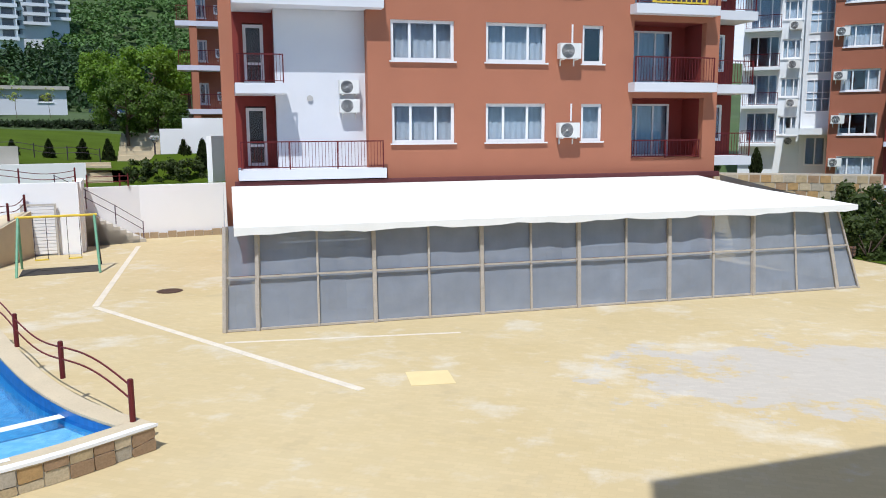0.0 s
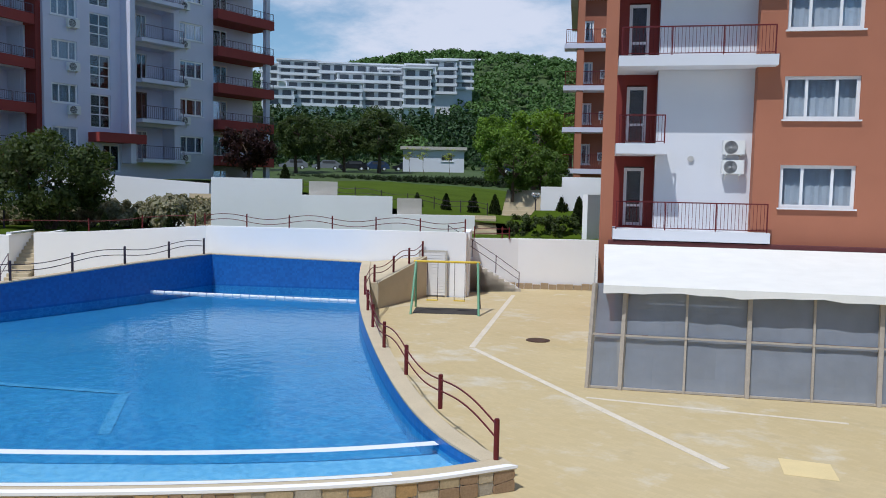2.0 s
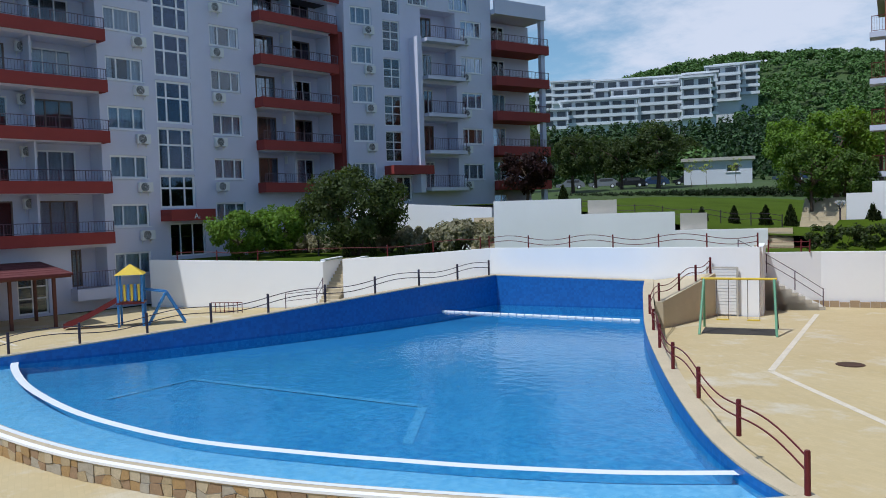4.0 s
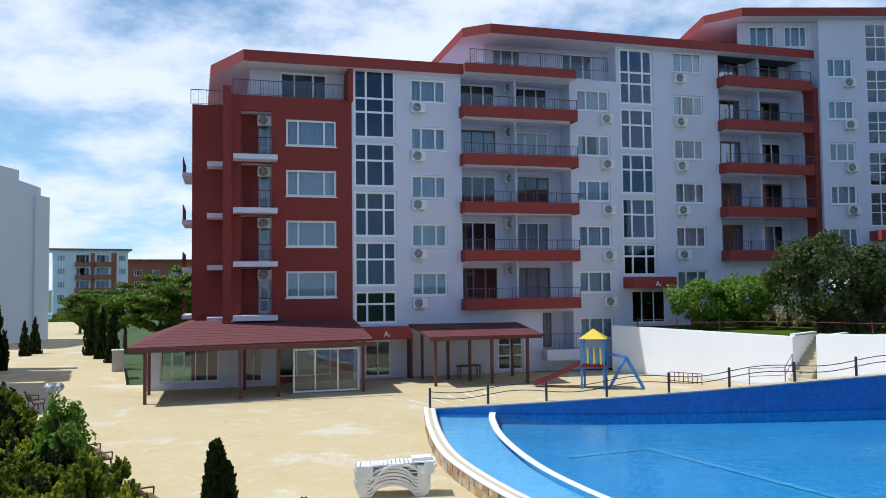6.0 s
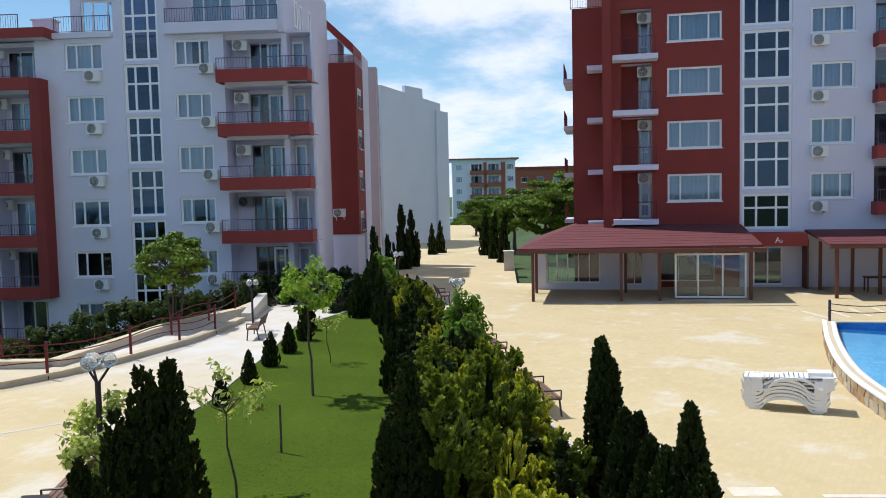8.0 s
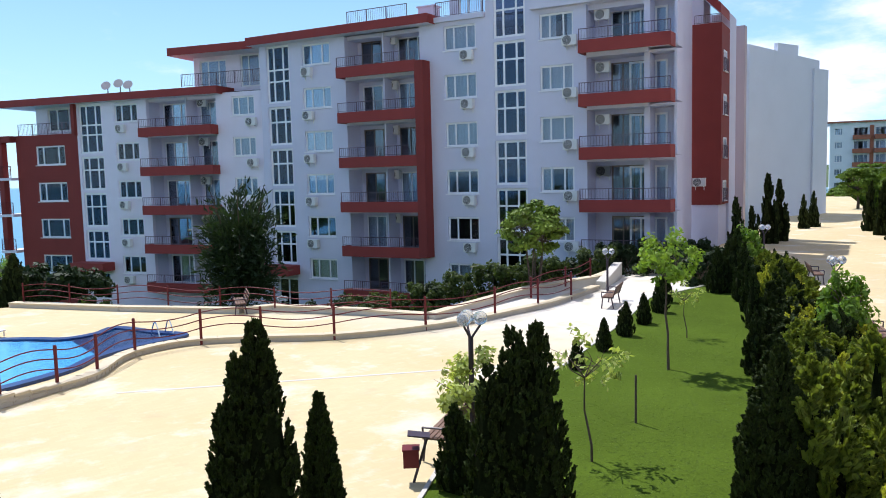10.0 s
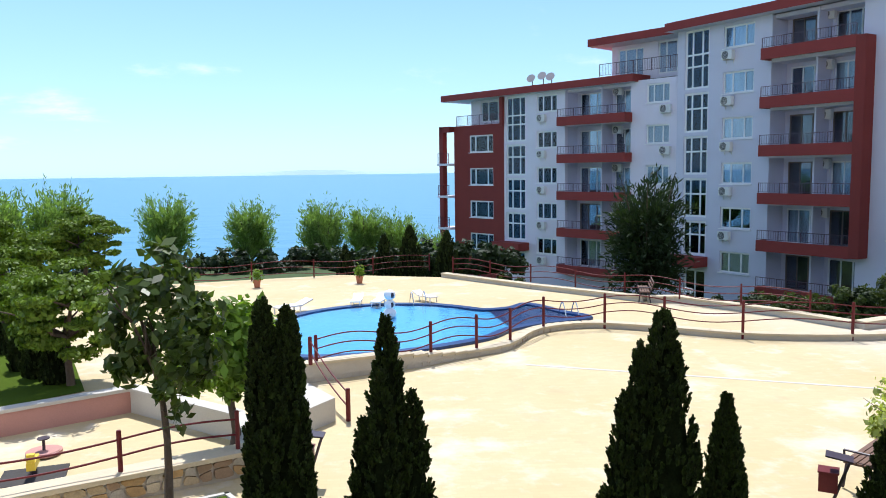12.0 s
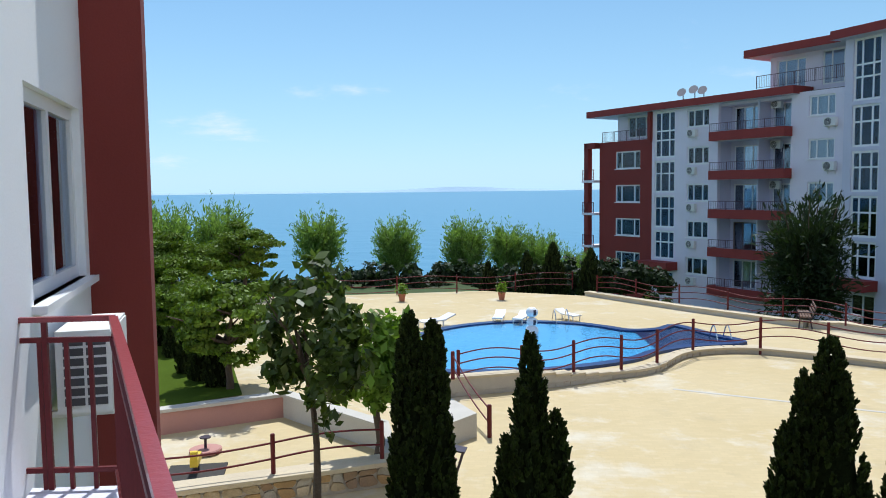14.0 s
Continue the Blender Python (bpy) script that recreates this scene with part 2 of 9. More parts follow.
def window(parent, x, z, w, h, cols=(0.3, 0.4, 0.3), rows=(1.0,), y=0.1, bar=0.11, curtain=True, sill=True, name="window", frame_mat=None, pane=None, open_share=0.0):
    """A framed window with its lower left corner at x, z; each pane is a piece of its own."""
    key = (round(w, 2), round(h, 2), cols, rows, bar, name, sill, frame_mat.name if frame_mat else "")
    cx = [sum(cols[:i]) * w for i in range(len(cols) + 1)]
    cz = [sum(rows[:i]) * h for i in range(len(rows) + 1)]
    if key not in CACHE:
        mb = MB()
        gaps = []
        for j in range(len(cols)):
            for i in range(len(rows)):
                l0, r0 = cx[j] + (bar if j == 0 else bar * 0.4), cx[j + 1] - (bar if j == len(cols) - 1 else bar * 0.4)
                b0, t0 = cz[i] + (bar if i == 0 else bar * 0.4), cz[i + 1] - (bar if i == len(rows) - 1 else bar * 0.4)
                gaps.append((l0, r0, b0, t0))
        wall_holes(mb, 0, w, 0, h, gaps, th=0.07)
        sm = MB().box(-0.06, -0.16, -0.05, w + 0.06, 0.0, 0.0).mesh("sill", PVC) if sill else None
        pm = {}
        for j in range(len(cols)):
            for i in range(len(rows)):
                pm[j, i] = MB().box(cx[j] + 0.02, 0.03, cz[i] + 0.02, cx[j + 1] - 0.02, 0.04, cz[i + 1] - 0.02).mesh("pane", pane or PANE)
        CACHE[key] = (mb.mesh(name, frame_mat or PVC), sm, pm)
    fm, sm, pm = CACHE[key]
    ob = child(new(name, fm), parent, at=(x, y, z))
    if sm:
        child(new("sill", sm), ob, at=(0, -y + 0.07, 0))
    for me in pm.values():
        p = child(new("pane", me), ob)
        p.visible_shadow = False
    if curtain:
        mb = MB()
        full = RNG.random()
        spans = [(0.02, w - 0.02)] if full < 0.72 else ([(0.02, w * RNG.uniform(0.2, 0.45)), (w * RNG.uniform(0.6, 0.8), w - 0.02)] if full < 0.85 else [])
        for a, b in spans:
            n = max(3, int((b - a) / 0.12))
            for i in range(n):
                p, q = a + (b - a) * i / n, a + (b - a) * (i + 1) / n
                ya, yb = 0.22 + 0.03 * (i % 2), 0.22 + 0.03 * ((i + 1) % 2)
                mb.face([(p, ya, 0.03), (q, yb, 0.03), (q, yb, h - 0.03), (p, ya, h - 0.03)])
        if spans:
            mb.put("curtain", CURTAIN, ob)
    return ob


def railing_mesh(length, h=0.9, gap=0.11, rails=2, mat=None, post=1.6, top=0.025):
    mb = MB()
    mb.box(0, -0.02, h - 0.04, length, 0.02, h)
    for k in range(rails - 1):
        z = 0.06 + k * (h - 0.2) / max(1, rails - 1)
        mb.box(0, -0.012, z, length, 0.012, z + 0.025)
    n = max(1, round(length / post))
    for i in range(n + 1):
        x = min(max(length * i / n, 0.02), length - 0.02)
        mb.box(x - 0.02, -0.021, 0, x + 0.02, 0.019, h - 0.041)
    k = int(length / gap)
    for i in range(1, k):
        x = length * i / k
        mb.box(x - 0.007, -0.007, 0.061, x + 0.007, 0.007, h - 0.041)
    return mb.mesh("railing", mat or RAILGREY)


def loggia(parent, x0, x1, zf, depth=1.5, band=(-0.35, 0.32), out=0.9, split=0.5, height=2.5, band_mat=None, lines=0.62, doors=True, side=True, rail_mat=None):
    """A recessed balcony: room niche, doors, projecting parapet band and railing."""
    w = x1 - x0
    mb = MB()
    dw = min(2.4, w * 0.4)
    spots = [x0 + 0.3, x0 + w * split + 0.3] if split else [x0 + w * 0.2]
    wall_holes(mb, x0, x1, zf - 0.2, zf + height + 0.1, [(a, a + dw, zf + 0.02, zf + 2.17) for a in spots] if doors else [], th=0.15, y=depth)
    mb.box(x0 - 0.15, 0.31, zf - 0.2, x0, depth + 0.15, zf + height + 0.1)
    mb.box(x1, 0.31, zf - 0.2, x1 + 0.15, depth + 0.15, zf + height + 0.1)
    mb.box(x0, 0.0, zf - 0.2, x1, depth, zf)
    mb.box(x0, 0.31, zf + height, x1, depth, zf + height + 0.12)
    if split:
        mb.box(x0 + w * split - 0.06, 0.2, zf, x0 + w * split + 0.06, depth, zf + height)
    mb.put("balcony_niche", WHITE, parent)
    if doors:
        for a in spots:
            window(parent, a, zf + 0.02, dw, 2.15, (0.35, 0.33, 0.32), y=depth + 0.02, sill=False, name="balcony_door", bar=0.09, curtain=RNG.random() < 0.4, frame_mat=PVC if RNG.random() < 0.5 else BROWNPVC)
    b = MB()
    b.box(x0 - 0.12, -out, zf + band[0], x1 + 0.12, -out + 0.14, zf + band[1])
    b.box(x0 - 0.12, -out + 0.14, zf + band[0], x0 + 0.0, -0.003, zf + band[1])
    b.box(x1 - 0.0, -out + 0.14, zf + band[0], x1 + 0.12, -0.003, zf + band[1])
    b.box(x0, -out + 0.14, zf - 0.2, x1, -0.003, zf - 0.01, 1)
    bo = b.put("balcony", [band_mat or BAND, WHITE], parent)
    key = ("rail", round(w, 2), lines)
    if key not in CACHE:
        CACHE[key] = railing_mesh(w + 0.2, lines, 0.16, 2, rail_mat)
    child(new("railing", CACHE[key]), bo, at=(x0 - 0.1, -out + 0.07, zf + band[1]))
    return bo


def make_ac():
    ob = thing("air_conditioner", "white outdoor air conditioner unit on wall bracket", "air conditioner", group="outdoor air conditioners")
    mb = MB()
    mb.box(0, -0.36, 0, 0.82, -0.06, 0.55)
    mb.box(0.02, -0.365, 0.02, 0.80, -0.36, 0.53)
    mb.put("casing", ACWHITE, ob)
    g = MB()
    for ring in range(5):
        r0 = 0.04 + ring * 0.045
        for i in range(20):
            a, b = 2 * math.pi * i / 20, 2 * math.pi * (i + 1) / 20
            g.face([(0.3 + math.cos(q) * r, -0.372, 0.275 + math.sin(q) * r) for q, r in ((a, r0), (a, r0 + 0.03), (b, r0 + 0.03), (b, r0))])
    g.put("fan_grille", ACDARK, ob)
    k = MB()
    for x in (0.12, 0.66):
        k.box(x, -0.36, -0.05, x + 0.04, 0.0, 0.0)
        k.box(x, -0.03, -0.25, x + 0.04, 0.0, -0.05)
    k.put_split("bracket", ACWHITE, ob)
    return ob


AC = make_ac()
AC_USED = []


def ac(m, x, z, y=0.0):
    p = m @ Matrix.Translation((x, y, z))
    if AC_USED:
        AC_USED.append(copy_thing(AC, p))
    else:
        AC.matrix_basis = p
        AC_USED.append(AC)


def fframe(theta, dist):
    t = radians(theta)
    return pose(-math.sin(t) * dist, math.cos(t) * dist, 0, 0, 0, theta)


def closed_shell(mb, x0, x1, z0, z1, depth, mi=0, th=0.3, left=True, right=True, roof=True):
    if left:
        mb.box(x0, 0.301, z0, x0 + th, depth, z1, mi)
    if right:
        mb.box(x1 - th, 0.301, z0, x1, depth, z1, mi)
    mb.box(x0 + th + 0.002, depth - th, z0, x1 - th - 0.002, depth, z1 - 0.301, mi)
    if roof:
        mb.box(x0 + th + 0.002, 0.301, z1 - 0.3, x1 - th - 0.002, depth, z1 - 0.02, mi)


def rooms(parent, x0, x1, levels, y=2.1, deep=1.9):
    """Rooms behind the windows, their dimness put into a dark colour: a floor slab at each level and a partition wall.
    """
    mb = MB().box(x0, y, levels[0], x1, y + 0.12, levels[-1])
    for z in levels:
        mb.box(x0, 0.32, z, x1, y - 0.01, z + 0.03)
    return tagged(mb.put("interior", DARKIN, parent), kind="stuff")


SEA_SIDE = Matrix.Translation((-0.14, -0.27, 0)) @ Matrix.Rotation(radians(-0.2), 4, "Z")


def standing():
    return {o for o in scene.collection.objects if o.parent is None}


def settle(known):
    """Turns all that was built since into the line of the seaward square."""
    for o in standing() - known:
        o.matrix_basis = SEA_SIDE @ o.matrix_basis


def roof_slab(parent, pts, z0, z1, name="roof", mat=None):
    mb = MB()
    mb.prism(pts, z0, z1)
    mb.f.append(tuple(len(mb.v) - 2 * len(pts) + i for i in reversed(range(len(pts)))))
    mb.m.append(1)
    return mb.put(name, [mat or BAND, WHITE], parent)


# ---- apartment building A ----
def stair_glass(b, x, w, spans, y=0.1):
    for z0, z1 in spans:
        window(b, x, z0, w, z1 - z0, (0.3, 0.4, 0.3), (0.6, 0.4) if z1 - z0 < 3 else (0.38, 0.2, 0.42), y=y, bar=0.14, curtain=False, sill=False, name="stair_window", pane=STAIRPANE)


def building_a():
    m = fframe(95.0, 44.86)
    b = thing("apartment_building", "long white and red apartment block with balconies", "apartment building", m)
    zt = 6.05
    z_roof = 18.1
    # first section: red end block, stair, windows, loggias
    holes_red = [(3.53, 6.35, zt + 0.1 + PITCH * k - 1.5, zt + 0.1 + PITCH * k) for k in range(4)]
    slots = [(1.1, 2.75, 3.75 + 2.93 * k, 3.75 + 2.93 * k + 2.6) for k in range(4)]
    mb = MB()
    wall_holes(mb, 0.5, 7.25, 0, 16.0, holes_red + slots + [(2.2, 6.0, 0.3, 2.3)], y=-0.02)
    mb.box(0.5, 0.281, 0, 0.8, 11.5, 16.0)
    mb.box(0.801, 0.281, 15.7, 7.25, 11.5, 15.98)
    mb.put_split("red_wall", RED, b, "dark red rendered end block")
    for h in holes_red:
        window(b, h[0], h[2], h[1] - h[0], h[3] - h[2], (0.24, 0.52, 0.24), y=0.06)
    for k, s in enumerate(slots):
        n = MB()
        n.box(2.75, 0.28, s[2], 2.9, 1.75, s[3])
        n.box(2.05, 1.6, s[2], 2.75, 1.75, s[3])
        n.box(1.1, 0.28, s[3], 2.75, 1.75, s[3] + 0.15)
        n.put("balcony_niche", WHITE, b)
        MB().box(0.95, 0.281, s[2], 1.1, 1.75, s[3]).put("niche_side", RED, b)
        MB().box(1.1, 1.1, s[2], 2.05, 1.75, s[3]).put("niche_pier", RED, b)
        window(b, 2.12, s[2] + 0.05, 0.58, 2.1, (1.0,), (0.35, 0.65), y=1.5, sill=False, name="balcony_door", curtain=False)
        ac(m, 2.0, s[2] + 1.95, 1.1)
        bal = MB().box(0.65, -1.0, s[2] - 0.28, 3.0, -0.022, s[2]).box(1.1, -0.022, s[2] - 0.28, 2.75, 1.6, s[2])
        bo = bal.put("balcony", WHITE, b)
        child(new("railing", CACHE.setdefault("arail", railing_mesh(1.9, 0.95, 0.13, 2, METAL_RED))), bo, at=(1.0, -0.9, s[2]))
    pill = MB().box(0.1, -1.1, 0.0, 0.55, -0.6, 16.2)
    pill.put("corner_pillar", RED, b)
    # the end of the block towards the sea, stepping back
    MB().box(-1.6, 2.5, 0, 0.498, 11.5, 15.9).put("red_end_wall", RED, b)
    for k in range(4):
        z = 3.6 + 2.93 * k
        bo = MB().box(-2.3, 6.0, z - 0.22, -1.602, 10.0, z + 0.02).put("end_balcony", WHITE, b)
        child(new("railing", CACHE.setdefault("arail4", railing_mesh(4.0, 0.95, 0.13, 2, METAL_RED))), bo, at=pose(-2.25, 10.0, z + 0.02, 0, 0, -90))
        MB().box(-0.75, 1.2, z - 0.25, 0.498, 2.49, z + 0.02).put("end_balcony", WHITE, b)
    child(new("railing", railing_mesh(2.2, 0.9, 0.14)), b, at=(-1.7, 2.6, 15.9))
    # white main wall
    spans1 = [(3.1, 5.0), (5.25, 7.85), (8.1, 10.75), (11.0, 13.6), (13.85, 17.9)]
    holes = [(7.36, 9.86, *s) for s in spans1]
    w1 = [(10.75, 12.9, zt + PITCH * k - 1.38, zt + PITCH * k) for k in range(5)]
    w2 = [(21.4, 23.68, zt + PITCH * k - 1.35, zt + PITCH * k) for k in range(-1, 5)]
    log1 = [(13.85, 20.95, 4.15 + PITCH * k, 4.15 + PITCH * k + 2.5) for k in range(-1, 5)]
    doorh = [(7.95, 9.45, 0.1, 2.15)]
    door2 = [(16.0, 17.6, 0.15, 2.3)]
    log1 = [h for h in log1]
    mb = MB()
    wall_holes(mb, 7.255, 13.8, 0, z_roof, holes + w1 + doorh, reveal=0)
    wall_holes(mb, 13.8, 24.2, 0, z_roof, w2 + log1[1:] + [(18.9, 20.95, 1.3, 3.6)] + door2)
    closed_shell(mb, 7.255, 24.2, 0, z_roof, 11.5, left=False, right=False)
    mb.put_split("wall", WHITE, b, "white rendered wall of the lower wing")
    stair_glass(b, 7.36, 2.5, spans1)
    for h in w1 + w2:
        window(b, h[0], h[2], h[1] - h[0], h[3] - h[2])
    window(b, 7.95, 0.1, 1.5, 2.05, (0.5, 0.5), sill=False, name="entrance_door", curtain=False, bar=0.09)
    window(b, 16.0, 0.15, 1.6, 2.15, (0.5, 0.5), (0.4, 0.3, 0.3), sill=False, name="terrace_door", curtain=False, bar=0.09)
    for i, h in enumerate(log1[1:]):
        loggia(b, h[0], h[1], h[2])
    loggia(b, 18.9, 20.95, 1.3, height=2.3, split=0, band_mat=WHITE, band=(-0.6, 0.05), lines=0.95)
    for k in range(5):
        ac(m, 10.75, zt + PITCH * k - 2.05)
        ac(m, 23.0, zt + PITCH * k - 2.15)
        ac(m, 17.0, 4.15 + PITCH * k + 1.75, y=1.4)
    # second section, one storey higher, from the terrace on
    z2 = 20.9
    holes = [(24.45, 26.85, *s) for s in [(5.75, 7.8), (8.05, 10.7), (10.95, 13.55), (13.8, 16.45), (16.7, 20.3)]]
    w3 = [(28.3, 30.5, zt + PITCH * k - 1.35, zt + PITCH * k) for k in range(0, 6)]
    log2 = [(31.7, 38.25, 4.15 + PITCH * k, 4.15 + PITCH * k + 2.5) for k in range(1, 6)]
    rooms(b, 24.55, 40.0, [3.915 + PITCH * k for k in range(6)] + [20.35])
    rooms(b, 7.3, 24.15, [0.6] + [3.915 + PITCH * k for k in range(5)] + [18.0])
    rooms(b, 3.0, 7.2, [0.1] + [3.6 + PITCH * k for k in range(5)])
    ent2 = [(25.0, 27.4, 2.75, 4.8)]
    mb = MB()
    wall_holes(mb, 24.2, 40.35, 0, z2, holes + w3 + log2 + ent2)
    closed_shell(mb, 24.2, 40.35, 0, z2, 12.0)
    # penthouse over the first section
    ph = [(16.5, 18.4, 18.4, 20.2), (21.2, 23.4, 18.55, 20.2)]
    wall_holes(mb, 15.9, 24.2, z_roof, z2, ph, y=1.6)
    mb.box(15.9, 1.9, z_roof, 16.2, 11, z2)
    mb.put_split("upper_wall", WHITE, b, "white rendered wall of the higher wing")
    for h in ph:
        window(b, h[0], h[2], h[1] - h[0], h[3] - h[2], y=1.7, sill=False, curtain=False)
    for h in w3:
        window(b, h[0], h[2], h[1] - h[0], h[3] - h[2])
    stair_glass(b, 24.45, 2.4, [(h[2], h[3]) for h in holes])
    window(b, 25.0, 2.75, 2.4, 2.05, (0.3, 0.35, 0.35), sill=False, name="entrance_door", curtain=False, bar=0.08)
    for h in log2:
        loggia(b, h[0], h[1], h[2], split=0.5)
    for k in range(1, 6):
        ac(m, 28.3, zt + PITCH * k - 2.1)
        ac(m, 34.9, 4.15 + PITCH * k + 1.75, y=1.4)
    frame_red = MB().box(38.38, -0.95, 5.4, 39.0, -0.01, 18.3)
    frame_red.put("red_frame", RED, b)
    can = MB().box(24.4, -1.3, 4.95, 27.4, -0.01, 5.65)
    can.put("entrance_canopy", BAND, b)
    # roofs with their red edges
    roof_slab(b, [(1.2, -0.5), (13.85, -0.5), (13.85, 12), (-0.9, 12), (-0.6, 3.2)], 17.78, 18.42)
    roof_slab(b, [(13.86, -0.95), (21.0, -0.95), (21.0, 1.5), (13.86, 1.5)], 17.85, 18.4)
    roof_slab(b, [(14.2, 0.6), (15.6, -0.6), (40.4, -0.6), (40.4, 12.5), (14.2, 12.5)], 20.4, 20.98)
    # top floor of the red block, set back behind a terrace
    mb = MB()
    wall_holes(mb, 1.6, 7.25, 16.0, 18.1, [(3.3, 6.0, 16.1, 17.75)], y=1.2)
    mb.box(1.6, 1.5, 16.0, 1.9, 11.5, 18.1)
    mb.put("top_floor_wall", WHITE, b)
    window(b, 3.3, 16.1, 2.7, 1.65, y=1.3, sill=False, curtain=False)
    mb = MB().box(7.0, -0.3, 15.9, 7.3, 1.2, 18.1)
    mb.put("red_fin", RED, b)
    child(new("railing", railing_mesh(6.2, 0.9, 0.14)), b, at=(0.6, 0.1, 16.0))
    child(new("railing", railing_mesh(9.0, 0.9, 0.14)), b, at=(14.2, -0.8, 18.41))
    return b


def building_a_wing():
    m = fframe(81.0, 51.69)
    b = thing("apartment_building", "white apartment wing with red balconies, uphill end", "apartment building", m)
    zt = 20.25
    w1 = [(27.5, 29.3, zt - PITCH * k - 1.3, zt - PITCH * k) for k in range(5)]
    st = [(30.2, 31.7, z, z + 2.3) for z in (8.9, 11.6, 14.4, 17.2)] + [(30.2, 31.7, 20.0, 22.6)]
    w2 = [(37.4, 39.5, zt - PITCH * k - 1.3, zt - PITCH * k) for k in range(5)]
    bl = [(33.6, 36.9, 15.45 - PITCH * k, 15.45 - PITCH * k + 2.4) for k in range(-1, 4)]
    pw = [(32.5, 34.3, 20.9, 22.4), (36.3, 38.3, 20.9, 22.4)]
    ent = [(31.0, 32.4, 5.9, 7.8)]
    mb = MB()
    wall_holes(mb, 27.0, 40.5, 0, 22.9, w1 + w2 + bl + [(*s,) for s in st] + pw + ent)
    closed_shell(mb, 27.0, 40.5, 0, 22.9, 12)
    rooms(b, 27.32, 40.15, [6.57 + PITCH * k for k in range(6)] + [22.5])
    mb.box(32.5, -1.2, 6.5, 32.9, -0.01, 18.3)
    wall_holes(mb, 21.9, 26.99, 20.98, 22.9, [(22.6, 24.4, 21.2, 22.7), (25.0, 26.6, 21.2, 22.7)], y=0.7)
    mb.put_split("wall", WHITE, b)
    for h in w1 + w2 + pw:
        window(b, h[0], h[2], h[1] - h[0], h[3] - h[2])
    for h in st:
        window(b, h[0], h[2], h[1] - h[0], h[3] - h[2], (0.5, 0.5), (0.4, 0.25, 0.35), bar=0.08, curtain=False, sill=False, name="stair_window")
    for x in (22.6, 25.0):
        window(b, x, 21.2, 1.8 if x < 24 else 1.6, 1.5, y=0.8, sill=False)
    window(b, 31.0, 5.9, 1.4, 1.9, (0.5, 0.5), sill=False, name="entrance_door", curtain=False)
    for h in bl:
        loggia(b, h[0], h[1], h[2], split=0, band_mat=WHITE, band=(-0.25, 0.02), lines=0.95, out=1.1, height=2.4)
    MB().box(30.0, -1.4, 7.9, 33.6, -0.01, 8.55).put("entrance_canopy", BAND, b)
    # open corner balconies on slim pillars
    for k in range(6):
        z = 18.1 - PITCH * k
        mb = MB().box(40.502, -0.6, z, 46.3, 5.5, z + 0.75).put("corner_balcony", BAND, b)
        child(new("railing", CACHE.setdefault("wrail", railing_mesh(5.8, 0.6, 0.16))), mb, at=(40.5, -0.5, z + 0.75))
        MB().box(44.0, 2.0, z + 0.752, 46.2, 5.4, z + PITCH - 0.002).box(40.502, 2.0, z + 0.752, 44.0, 2.2, z + PITCH - 0.002).put("corner_room", WHITE, b)
        window(b, 41.2, z + 0.8, 2.2, 1.75, y=1.91, sill=False, name="balcony_door")
    MB().box(45.6, -0.4, 2, 46.0, 0.0, 21.0).put("pillar", WHITE, b)
    MB().box(40.502, -0.6, 21.0, 46.0, 5.5, 21.4).box(40.502, -0.6, 21.4, 46.0, -0.4, 22.2).put("terrace_parapet", WHITE, b)
    roof_slab(b, [(19.6, 1.0), (21.6, -0.6), (40.9, -0.6), (40.9, 12.5), (19.6, 12.5)], 22.92, 23.5)
    for k in range(5):
        ac(m, 28.5, zt - PITCH * k - 2.0)
        ac(m, 37.3, zt - PITCH * k - 2.0)
    return b


building_a()
building_a_wing()


